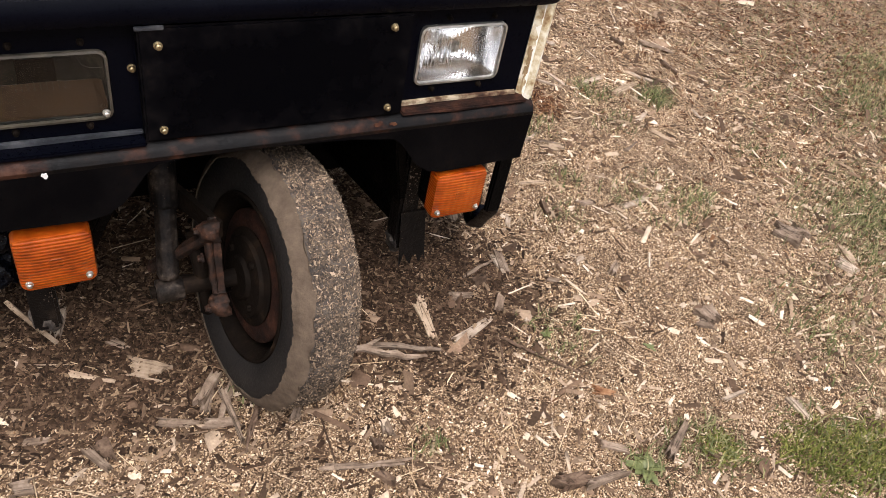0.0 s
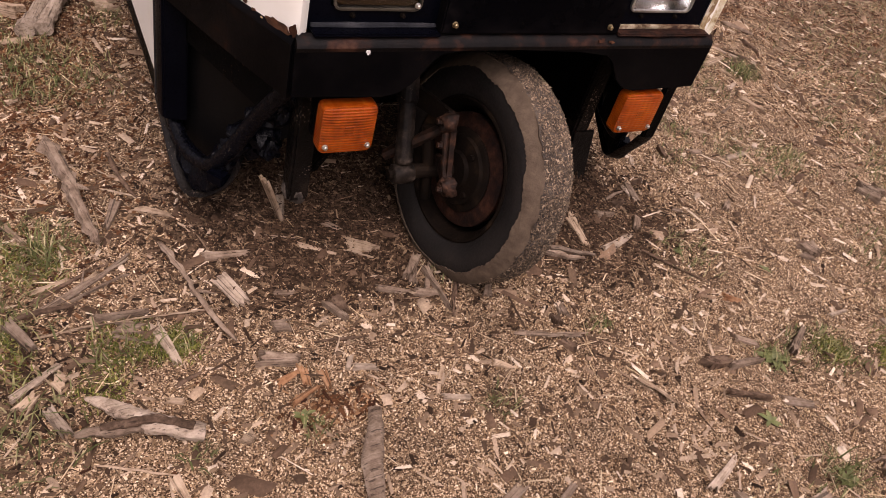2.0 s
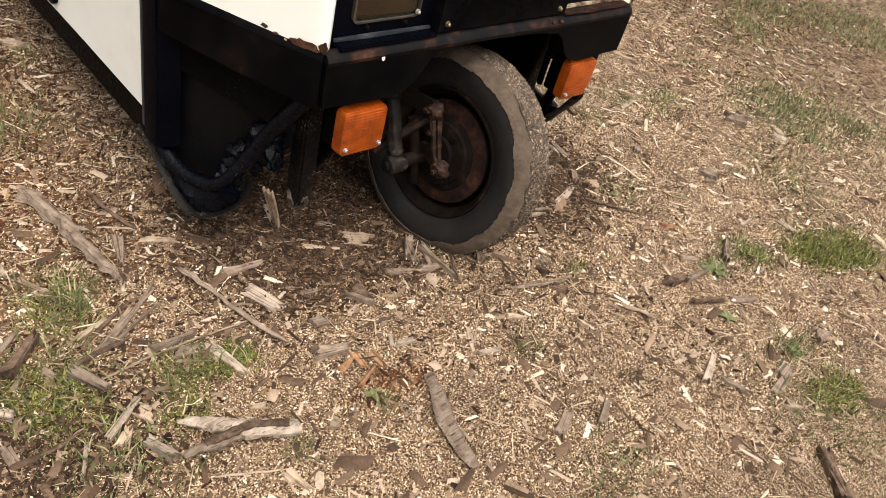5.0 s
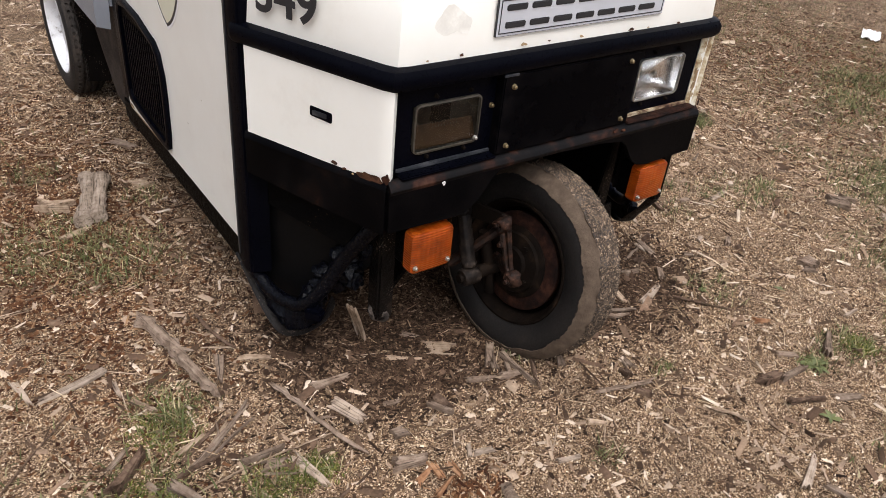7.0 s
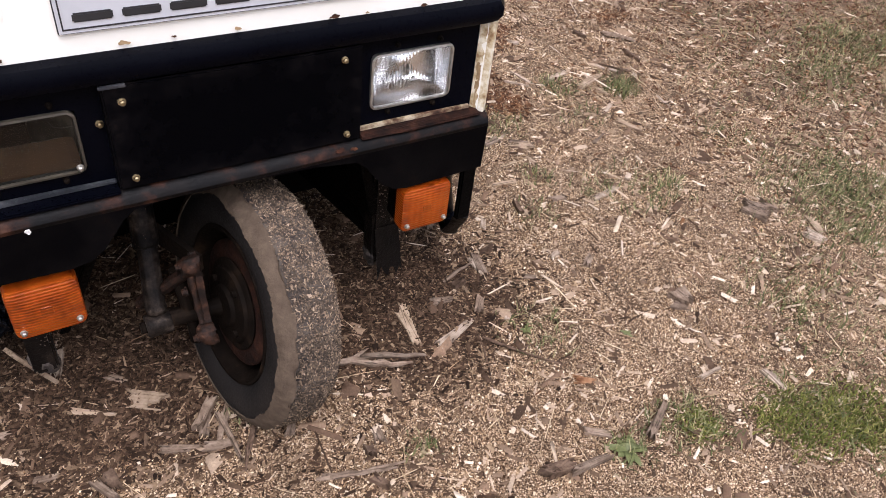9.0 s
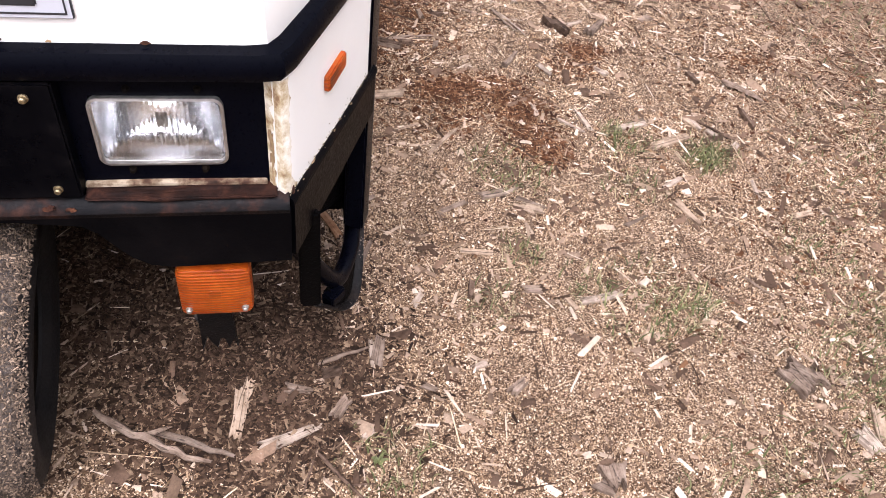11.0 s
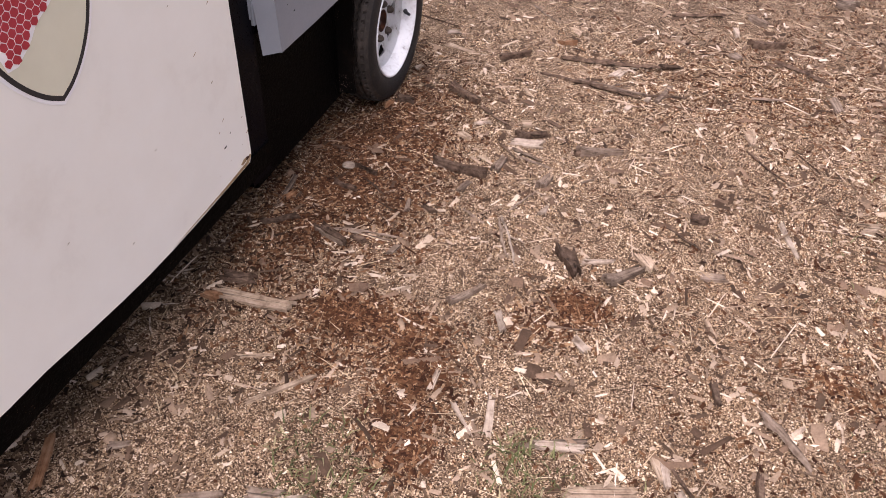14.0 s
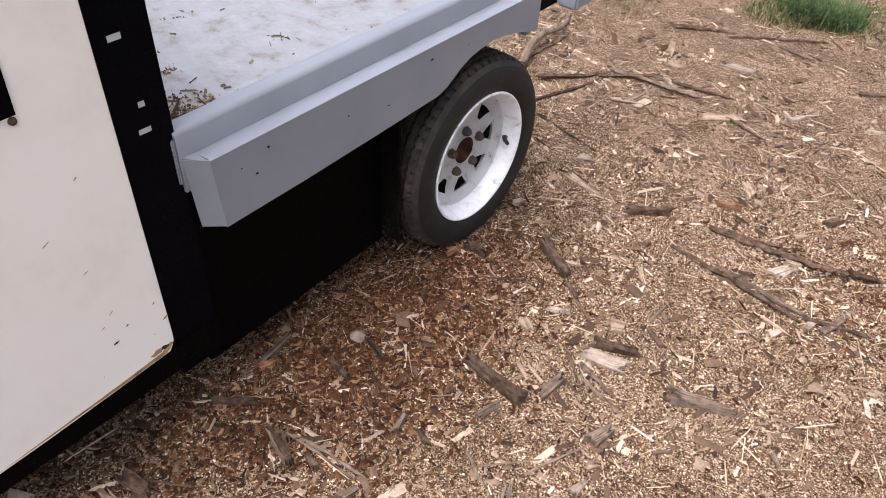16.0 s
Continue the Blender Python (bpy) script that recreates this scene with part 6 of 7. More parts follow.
WEEDS = [(-0.518, -0.336, 0.026), (0.611, -0.514, 0.045), (0.451, -0.653, 0.028), (0.527, -0.827, 0.034), (0.840, -0.255, 0.018), (0.622, -0.128, 0.020)]
MOSS = [(1.45, 4.75, 0.22, 1.2), (1.65, 4.85, 0.25, 1.2), (1.90, 4.90, 0.30, 1.0), (1.95, 4.40, 0.16, 1.5), (1.85, 4.25, 0.08, 1.5), (1.40, 4.42, 0.05, 2.0), (1.20, 4.50, 0.08, 1.5), (2.20, 4.60, 0.25, 1.2), (1.02, -0.64, 0.10, 1.6), (1.16, -0.70, 0.10, 1.6), (0.80, -0.54, 0.05, 3.5), (1.15, -0.74, 0.06, 1.6), (1.07, -0.65, 0.10, 1.6), (1.20, -0.71, 0.10, 1.6), (0.82, -0.54, 0.05, 3.5), (0.46, -0.96, 0.07, 3.5), (0.54, -0.97, 0.06, 3.5), (-1.04, -0.00, 0.09, 3.5), (-0.79, -0.08, 0.07, 3.5), (-0.69, -0.10, 0.05, 3.5), (-1.02, -0.07, 0.08, 3.5), (-0.93, 0.19, 0.08, 3.5), (-0.70, -0.09, 0.03, 3.5), (-0.72, -0.11, 0.04, 3.5), (-0.84, -0.17, 0.05, 3.5), (0.99, -0.61, 0.05, 3.5)]
TURF = [(3.02, 0.61, 0.25, 1.5), (3.46, 0.26, 0.35, 1.5), (2.67, 0.51, 0.15, 1.5), (2.16, -0.32, 0.12, 1.5), (2.02, -0.10, 0.15, 1.5), (1.36, -0.39, 0.10, 0.7), (1.80, -0.24, 0.08, 1.5), (1.75, 0.75, 0.04, 1.5)]
tagged(grass(PATCHES_A + PATCHES_B + PATCHES_C + SPARSE + TURF, 21), "thin green grass tufts growing through the wood chips", "grass", kind="stuff")
tagged(grass([(0.96, 4.27, 0.13, 7.0), (1.06, 4.25, 0.11, 7.0), (0.88, 4.33, 0.10, 6.0)], 24, 3.2, "tall_grass", TALLGRASS), "dense tuft of tall dark green grass", "grass", kind="stuff")
tagged(grass(MOSS, 22, 0.34, "moss", MOSSGREEN, 3.0), "low yellow-green moss patches on the soil", "moss", kind="stuff")


# small broad-leaved weeds
def weed(x, y, r, seed):
    g = random.Random(seed)
    plant = new("weed")
    plant.location = (x, y, float(lie(np.float64(x), np.float64(y))))
    tagged(plant, "small green broad-leaved weed growing in the mulch", "weed", "weeds on the ground")
    for k in range(6 if r < 0.03 else 10):
        turn, reach, wide, rise = 2.4 * k + g.uniform(-0.3, 0.3), r * g.uniform(0.5, 1.1), r * g.uniform(0.13, 0.22), g.uniform(0.25, 0.6)
        rows = []
        for s in (0.0, 0.2, 0.45, 0.7, 0.9, 1.0):
            half = wide * math.sin(math.pi * min(1.0, 0.08 + s * 0.92)) ** 0.8 + 0.0006
            h = rise * reach * (s - 0.75 * s * s) + 0.003
            rows.append([Vector((reach * s, -half, h + 0.25 * half)), Vector((reach * s, 0, h)), Vector((reach * s, half, h + 0.25 * half)), Vector((reach * s, 0, h - 0.0008))])
        part("leaf", moved(loft(rows), Matrix.Rotation(turn, 4, "Z")), LEAF, plant, smooth=True)


for k, (x, y, r) in enumerate(WEEDS):
    weed(x, y, r, 800 + k)


# single pieces of wood that can be told apart
def outline_slab(length, width, thick, seed, rough, ends):
    """A split slab along x: nearly straight sides, broken slanting ends with splintered teeth, an uneven top."""
    g = random.Random(seed)
    half, side = length / 2, width / 2
    near, far = g.uniform(0.72, 1.05), g.uniform(0.25, 1.0)
    slant = [g.uniform(-0.9, 0.9) * width * ends for _ in range(2)]
    bow = g.uniform(-1, 1) * 0.035 * length
    teeth = 3 if width < 0.014 else 5

    def edge(s):
        return side * (near + (far - near) * s)

    def arc(s):
        return bow * (1 - (2 * s - 1) ** 2)

    top = []
    for k in range(4):
        s = 0.06 + 0.29 * k
        top.append((length * (s - 0.5), arc(s) + edge(s) * g.uniform(1 - 0.16 * rough, 1 + 0.12 * rough)))
    for k in range(teeth):
        v = 1 - 2 * k / (teeth - 1)
        jag = (k % 2) * g.uniform(0.2, 0.75) * ends * min(width, 0.25 * length)
        top.append((half - jag - 0.5 * abs(slant[0]) + 0.5 * slant[0] * v, v * edge(1.0) * 0.92))
    for k in range(4):
        s = 0.93 - 0.29 * k
        top.append((length * (s - 0.5), arc(s) - edge(s) * g.uniform(1 - 0.16 * rough, 1 + 0.12 * rough)))
    for k in range(teeth):
        v = -1 + 2 * k / (teeth - 1)
        jag = (k % 2) * g.uniform(0.2, 0.75) * ends * min(width, 0.25 * length)
        top.append((-half + jag + 0.5 * abs(slant[1]) - 0.5 * slant[1] * v, v * edge(0.0) * 0.92))
    lean = g.uniform(-0.35, 0.35)
    high = [thick * g.uniform(0.8, 1.1) * (1 + lean * y / side) for x, y in top]
    rings = [[Vector((x, y, -0.003)) for x, y in top], [Vector((x, y, h * 0.75)) for (x, y), h in zip(top, high)],
             [Vector((x * (1 - min(0.0010, side * 0.2) / half), y * (1 - min(0.0010, side * 0.2) / side), h)) for (x, y), h in zip(top, high)]]
    return loft(rings)


def settle(ob, x, y, yaw, tip=0.0, lift=0.001):
    """Lays a piece on the ground."""
    ob.matrix_world = pose(x, y, float(lie(np.float64(x), np.float64(y))) + lift, 0, tip, yaw)
    return ob


WORDS = {FRESH.name: "tan freshly split", PALE.name: "pale bleached", WEATHERED.name: "weathered grey-brown", BARK.name: "dark brown", ORANGE.name: "orange-brown rotten"}
COUNT = [0]


def size_word(length):
    return "long" if length > 0.16 else "short" if length < 0.07 else "hand-length"


def chip(mat, x, y, length, width, yaw):
    COUNT[0] += 1
    ob = finish("wood_chip", outline_slab(length, width, min(0.009, 0.0025 + width * 0.16), COUNT[0], 0.5, 0.8), mat)
    tagged(settle(ob, x, y, yaw), f"{size_word(length)} {WORDS[mat.name]} wood chip lying on the mulch", "wood chip", "wood chips on the ground")


def bark(mat, x, y, length, width, yaw):
    COUNT[0] += 1
    bm = outline_slab(length, width * 0.9, min(0.022, 0.007 + width * 0.28), COUNT[0], 0.7, 0.9)
    for v in bm.verts:
        v.co.z += 6.0 * v.co.x ** 2 * 0.25 + 0.002 * math.sin(90 * v.co.x)
    ob = finish("bark_piece", bm, mat)
    tagged(settle(ob, x, y, yaw), f"{size_word(length)} {WORDS[mat.name]} piece of bark lying on the mulch", "bark", "bark pieces on the ground")


def split_pole(path, radii, g):
    """A split pole: an angular section with ridges that run along it, broken ends with splinters."""
    faces = [g.uniform(0.62, 1.18) for _ in range(9)]
    rows = []
    for k, (p, r) in enumerate(zip(path, radii)):
        last = k in (0, len(path) - 1)
        row = []
        for i in range(9):
            a = 2 * math.pi * i / 9
            q = r * faces[i] * g.uniform(0.86, 1.12)
            row.append(Vector((p[0] + (g.uniform(-1.1, 1.1) * r if last else 0), p[1] + q * math.cos(a), max(-0.002, p[2] + 0.85 * q * math.sin(a)))))
        rows.append(row)
    return loft(rows)


def stick(mat, x, y, length, width, yaw):
    COUNT[0] += 1
    g = random.Random(COUNT[0])
    width *= 0.70 if mat is BARK and length > 0.12 else 0.85
    n = max(5, int(length / 0.022))
    path, radii = [], []
    turn = g.uniform(0, 3)
    for k in range(n + 1):
        s = k / n
        path.append(((s - 0.5) * length, length * 0.03 * math.sin(3.0 * s + turn) + g.uniform(-1, 1) * width * 0.22, width * 0.42 + g.uniform(0, 1) * width * 0.12))
        radii.append(max(0.0015, width / 2 * (1.0 - 0.35 * s) * g.uniform(0.72, 1.14) * (0.6 if k in (0, n) else 1)))
    bm = split_pole(path, radii, g) if width > 0.010 else sweep(path, radii, 7)
    if length > 0.2:
        j = n // 2
        a = Vector(path[j])
        bm = merge(bm, sweep([a, a + Vector((0.02, 0.018, 0.006)), a + Vector((0.035, 0.034, 0.004))], [width * 0.25, width * 0.18, 0.0012], 6))
    ob = finish("stick", bm, mat, width <= 0.010)
    tagged(settle(ob, x, y, yaw), f"{size_word(length)} {WORDS[mat.name]} stick lying on the mulch", "stick", "sticks on the ground")


def stump(mat, x, y, length, width, yaw):
    """Two weathered halves of a split log side by side, flared at one end, with a dark crevice between."""
    log = new("split_log")
    steps = [j / 12 for j in range(13)]
    for k, (off, share) in enumerate(((-0.26, 1.0), (0.25, 0.88))):
        line = [((t - 0.5) * length * share, off * width + 0.006 * math.sin(5 * t + k), 0.020 + 0.004 * math.sin(7 * t)) for t in steps]
        radii = [width * (0.27 + 0.10 * max(0.0, 1 - 5 * t) + 0.07 * max(0.0, 4 * t - 3) + 0.02 * math.sin(9 * t + k)) for t in steps]
        part("half", rough(sweep(line, radii, 10, 0.8), 0.006, 30, 1, 3.0 * k), mat, log, smooth=True)
    part("crevice", sweep([(-0.42 * length, 0.0, 0.018), (0.0, 0.004, 0.022), (0.40 * length, 0.0, 0.018)], 0.007, 6), BARK, log, "dark crevice between the halves")
    settle(log, x, y, yaw)
    tagged(log, "pale weathered split log with a dark crevice on the mulch", "log")


def stone(mat, x, y, length, width, yaw):
    bm = bmesh.new()
    bmesh.ops.create_icosphere(bm, subdivisions=2, radius=0.5)
    for v in bm.verts:
        v.co *= 1 + 0.16 * noise.noise(v.co * 3.1)
        v.co = Vector((v.co.x * length, v.co.y * width * 1.2, v.co.z * width * 0.7 + width * 0.25))
    tagged(settle(finish("stone", bm, PALE, True), x, y, yaw), "small whitish stone on the mulch", "stone")


chip(PALE, -0.367, 0.290, 0.155, 0.027, -107)
chip(WEATHERED, 0.258, -0.792, 0.074, 0.018, -77)
chip(WEATHERED, 0.583, -0.447, 0.066, 0.024, -39)
bark(BARK, 0.106, -0.333, 0.047, 0.027, -62)
stump(PALE, -0.783, 1.208, 0.288, 0.080, -107)
bark(FRESH, -0.896, 1.223, 0.116, 0.072, -28)
chip(PALE, -1.066, 0.418, 0.172, 0.023, 13)
chip(PALE, -1.165, 0.445, 0.108, 0.024, -80)
chip(FRESH, -0.875, 1.062, 0.110, 0.026, 17)
chip(FRESH, -0.617, 1.269, 0.085, 0.067, 0)
chip(WEATHERED, -0.580, 1.576, 0.119, 0.045, -54)
stick(BARK, -1.183, 0.249, 0.224, 0.009, 46)
chip(FRESH, -0.218, -0.333, 0.085, 0.011, -124)
chip(PALE, -0.205, -0.381, 0.065, 0.014, -18)
chip(FRESH, 1.124, 0.232, 0.061, 0.018, -69)
stick(BARK, 1.822, 0.831, 0.052, 0.018, -32)
bark(BARK, 0.548, 0.076, 0.042, 0.033, 10)
bark(BARK, 0.889, 0.276, 0.061, 0.018, 76)
chip(FRESH, 1.888, 0.478, 0.077, 0.023, 10)
stick(WEATHERED, 1.623, 0.231, 0.080, 0.011, -50)
chip(PALE, 1.798, 0.589, 0.097, 0.011, -99)
chip(FRESH, 1.628, 0.738, 0.069, 0.017, -85)
chip(WEATHERED, 1.388, 0.487, 0.087, 0.012, 24)
chip(PALE, 0.762, 0.270, 0.054, 0.015, 54)
stick(WEATHERED, 1.435, 2.445, 0.259, 0.016, -4)
stone(PALE, 0.746, 1.672, 0.042, 0.028, 15)
chip(FRESH, 1.018, 1.962, 0.059, 0.029, -34)
chip(FRESH, 0.435, 3.237, 0.072, 0.025, -24)
stick(WEATHERED, 0.737, 3.229, 0.332, 0.031, 9)
chip(PALE, 1.435, 3.450, 0.062, 0.035, 22)
chip(PALE, 0.736, 2.356, 0.044, 0.029, 58)
chip(WEATHERED, 0.720, 3.119, 0.144, 0.023, 74)
stick(BARK, 0.674, 3.772, 0.228, 0.026, 25)
stick(BARK, 0.952, 3.901, 0.393, 0.024, 36)
stick(WEATHERED, 1.034, 3.838, 0.126, 0.021, -8)
chip(PALE, 0.684, 4.038, 0.077, 0.042, -3)
chip(FRESH, 0.721, 3.415, 0.080, 0.054, -26)
stick(BARK, 0.889, 3.296, 0.216, 0.022, 13)
stick(BARK, 1.099, 3.170, 0.167, 0.014, -16)
stick(BARK, 1.313, 2.623, 0.187, 0.017, 21)
stick(FRESH, 0.723, 3.049, 0.111, 0.016, 22)
chip(PALE, 0.775, 2.675, 0.059, 0.029, 24)
chip(FRESH, 1.425, 2.735, 0.053, 0.024, 49)
chip(FRESH, 1.329, 3.654, 0.052, 0.044, 10)
stick(BARK, 1.364, 3.704, 0.097, 0.022, 28)
stick(BARK, 0.649, 2.753, 0.261, 0.012, -10)
chip(WEATHERED, 1.002, 1.769, 0.042, 0.012, -14)
chip(FRESH, 1.160, 2.298, 0.073, 0.014, -52)
stick(FRESH, 0.659, 1.874, 0.111, 0.007, 76)
stick(WEATHERED, 1.168, 1.560, 0.102, 0.010, -27)
bark(BARK, 1.392, 1.980, 0.041, 0.023, 18)
chip(PALE, -0.980, 0.361, 0.073, 0.017, -89)
chip(WEATHERED, -1.045, 0.151, 0.076, 0.016, 38)
chip(WEATHERED, -1.060, 0.049, 0.047, 0.013, 44)
bark(PALE, -1.112, -0.016, 0.044, 0.021, -43)
chip(FRESH, -0.622, -0.352, 0.023, 0.035, -52)
chip(WEATHERED, -0.484, -0.108, 0.049, 0.033, -12)
chip(WEATHERED, -0.455, -0.020, 0.056, 0.016, -12)
stick(BARK, -0.692, -0.196, 0.051, 0.015, 23)
chip(FRESH, 1.901, 2.264, 0.109, 0.033, -78)
chip(FRESH, 2.229, 1.879, 0.078, 0.051, 13)
chip(PALE, 1.329, 1.198, 0.078, 0.022, -66)
chip(PALE, 1.374, 0.919, 0.117, 0.022, 99)
chip(PALE, 1.324, 0.889, 0.099, 0.011, -49)
chip(WEATHERED, 0.689, 0.623, 0.054, 0.023, 29)
chip(ORANGE, 0.575, 0.537, 0.134, 0.024, 114)
bark(BARK, 1.764, 1.757, 0.054, 0.044, 6)
chip(WEATHERED, 1.810, 1.528, 0.079, 0.036, 12)
stick(BARK, 1.719, 1.663, 0.134, 0.018, -34)
bark(WEATHERED, 2.309, 3.566, 0.095, 0.080, -17)
chip(FRESH, 1.814, 1.341, 0.064, 0.011, -64)
stick(BARK, 1.953, 2.101, 0.196, 0.014, -48)
chip(WEATHERED, 2.189, 2.599, 0.138, 0.043, -79)
bark(WEATHERED, 1.503, 3.549, 0.068, 0.080, 21)
bark(WEATHERED, 1.759, 3.792, 0.058, 0.058, 37)
stick(BARK, 1.693, 3.204, 0.239, 0.028, 24)
chip(PALE, 1.850, 3.112, 0.115, 0.029, -85)
bark(WEATHERED, 1.937, 3.228, 0.105, 0.039, -44)
bark(BARK, 1.965, 3.014, 0.148, 0.048, 17)
stick(WEATHERED, 1.963, 2.548, 0.112, 0.020, 16)
stick(BARK, 2.083, 2.812, 0.224, 0.025, -30)
chip(FRESH, 1.905, 2.273, 0.109, 0.033, -86)
chip(WEATHERED, 1.843, 2.864, 0.061, 0.055, -46)
bark(BARK, 0.451, -0.584, 0.112, 0.020, -25)
chip(WEATHERED, 0.427, -0.840, 0.073, 0.035, 5)
chip(WEATHERED, 0.661, -0.835, 0.082, 0.042, -2)
stick(WEATHERED, -0.827, 0.392, 0.375, 0.044, -79)
stick(WEATHERED, -0.628, 0.026, 0.324, 0.021, -73)
stick(FRESH, -0.764, -0.031, 0.345, 0.007, 0)
bark(WEATHERED, -0.780, -0.007, 0.104, 0.021, -2)
chip(WEATHERED, -0.772, -0.044, 0.062, 0.032, -15)
chip(WEATHERED, -0.770, -0.072, 0.076, 0.013, -30)
chip(PALE, -0.718, -0.094, 0.132, 0.036, -76)
chip(PALE, -0.562, 0.007, 0.104, 0.043, -70)
stick(WEATHERED, -0.842, 0.100, 0.235, 0.014, 32)
chip(WEATHERED, -0.822, 0.112, 0.220, 0.016, 36)
chip(BARK, -0.852, 0.118, 0.180, 0.013, 28)
chip(FRESH, -0.858, 0.084, 0.150, 0.011, 41)
chip(WEATHERED, -0.812, 0.082, 0.140, 0.010, 25)
chip(FRESH, -0.895, 0.115, 0.084, 0.015, 17)
stick(BARK, -0.909, 0.038, 0.125, 0.018, 11)
bark(WEATHERED, -0.960, -0.020, 0.093, 0.030, -63)
bark(BARK, -1.037, 0.100, 0.133, 0.036, 40)
chip(WEATHERED, -1.009, 0.040, 0.046, 0.021, -70)
stick(BARK, -1.039, -0.115, 0.124, 0.016, 8)
chip(PALE, -0.944, -0.128, 0.110, 0.015, 34)
chip(FRESH, -0.960, -0.169, 0.052, 0.027, 47)
chip(FRESH, -0.906, -0.140, 0.053, 0.032, -63)
bark(PALE, -0.918, -0.224, 0.078, 0.028, -69)
chip(PALE, -1.034, -0.170, 0.078, 0.009, 62)
chip(WEATHERED, -1.131, -0.096, 0.058, 0.030, -85)
chip(FRESH, -0.946, 0.274, 0.077, 0.014, -60)
chip(FRESH, -0.752, -0.417, 0.067, 0.020, -76)
stick(FRESH, -0.811, -0.360, 0.136, 0.007, -23)
chip(FRESH, -0.727, -0.236, 0.040, 0.016, -18)
bark(WEATHERED, -0.522, -0.199, 0.088, 0.042, -17)
chip(ORANGE, -0.514, -0.245, 0.068, 0.018, 21)
chip(ORANGE, -0.484, -0.247, 0.059, 0.021, -94)
chip(ORANGE, -0.498, -0.293, 0.074, 0.019, 23)
chip(ORANGE, -0.446, -0.265, 0.057, 0.022, -89)
chip(BARK, -0.347, -0.085, 0.061, 0.034, -72)
stick(BARK, -0.380, -0.177, 0.113, 0.009, -3)
chip(PALE, -0.385, -0.238, 0.045, 0.016, -121)
chip(PALE, -0.360, -0.259, 0.057, 0.018, -17)
chip(FRESH, -0.667, 0.291, 0.094, 0.029, -28)
stick(BARK, -0.707, 0.431, 0.181, 0.023, -78)
chip(WEATHERED, -0.752, 0.299, 0.107, 0.026, -111)
chip(WEATHERED, -0.542, 0.112, 0.110, 0.026, -6)
chip(WEATHERED, -0.142, -0.030, 0.088, 0.028, -117)
chip(WEATHERED, -0.116, -0.062, 0.120, 0.020, -122)
stick(BARK, -0.091, -0.138, 0.116, 0.017, -115)
chip(WEATHERED, -0.204, -0.073, 0.074, 0.017, -25)
chip(WEATHERED, -0.136, -0.105, 0.081, 0.025, -17)
chip(PALE, 0.253, -0.718, 0.135, 0.024, 21)
chip(WEATHERED, 0.376, -0.859, 0.120, 0.033, 7)
chip(FRESH, 0.332, -0.914, 0.060, 0.040, -71)
bark(BARK, 0.222, -1.067, 0.139, 0.032, -133)
chip(WEATHERED, 0.578, -0.631, 0.089, 0.026, -27)
bark(WEATHERED, 1.612, -0.045, 0.074, 0.075, -81)
chip(PALE, 1.085, -0.530, 0.070, 0.029, -94)
chip(PALE, 1.663, -0.202, 0.072, 0.047, -81)
bark(WEATHERED, 1.075, -0.222, 0.061, 0.068, -93)
bark(BARK, 0.426, -0.476, 0.040, 0.043, -63)
chip(WEATHERED, -0.112, -0.653, 0.079, 0.019, 27)
chip(WEATHERED, -0.212, -0.618, 0.089, 0.024, 23)
chip(FRESH, -0.065, -0.340, 0.057, 0.018, -40)
stick(WEATHERED, 0.080, -0.296, 0.150, 0.017, -18)
bark(BARK, 0.121, -0.259, 0.035, 0.030, -98)
stick(FRESH, 0.241, -0.506, 0.099, 0.020, -55)
stick(BARK, 1.348, 2.429, 0.378, 0.025, -5)
stick(BARK, 1.611, 2.435, 0.156, 0.018, 16)
stick(BARK, 1.397, 2.624, 0.363, 0.036, 11)
stick(BARK, 1.615, 2.673, 0.085, 0.032, 18)
chip(PALE, 1.440, 2.556, 0.090, 0.039, 66)
bark(WEATHERED, 1.448, 2.004, 0.145, 0.044, 18)
bark(BARK, 1.059, 1.772, 0.185, 0.037, -7)
stick(BARK, 1.179, 1.918, 0.101, 0.013, -37)
stick(WEATHERED, 1.232, 1.925, 0.108, 0.020, -16)
stick(WEATHERED, 1.269, 1.890, 0.120, 0.014, -11)
chip(PALE, 1.220, 1.986, 0.122, 0.037, 12)
bark(BARK, 1.228, 2.032, 0.112, 0.031, 19)
bark(BARK, 0.954, 2.203, 0.161, 0.043, -34)
stick(BARK, 1.084, 2.103, 0.153, 0.016, -33)
chip(PALE, 1.058, 2.050, 0.065, 0.016, 27)
chip(FRESH, 1.197, 2.097, 0.038, 0.053, 25)
chip(FRESH, 1.253, 2.207, 0.094, 0.014, 85)
chip(BARK, 1.284, 2.119, 0.074, 0.014, -32)
chip(WEATHERED, 1.605, 2.459, 0.144, 0.025, 73)
chip(PALE, 1.433, 2.272, 0.042, 0.016, 40)
chip(PALE, 1.498, 2.333, 0.046, 0.021, 64)
stick(FRESH, 1.490, 2.352, 0.098, 0.011, -9)
chip(PALE, 1.556, 2.407, 0.042, 0.020, 79)
bark(WEATHERED, 1.169, 1.837, 0.095, 0.031, 81)
bark(WEATHERED, 1.320, 1.789, 0.070, 0.043, 70)
stick(WEATHERED, 1.275, 1.686, 0.150, 0.009, 69)
chip(FRESH, 1.339, 1.721, 0.031, 0.019, 52)
chip(PALE, 1.343, 1.661, 0.053, 0.027, 78)
chip(WEATHERED, 1.435, 1.837, 0.048, 0.011, 45)
chip(FRESH, 1.628, 1.969, 0.046, 0.013, -49)
stick(BARK, 0.486, 3.091, 0.278, 0.030, 49)
stick(BARK, 0.518, 2.992, 0.306, 0.023, 73)
stick(BARK, 0.644, 3.212, 0.219, 0.028, 42)
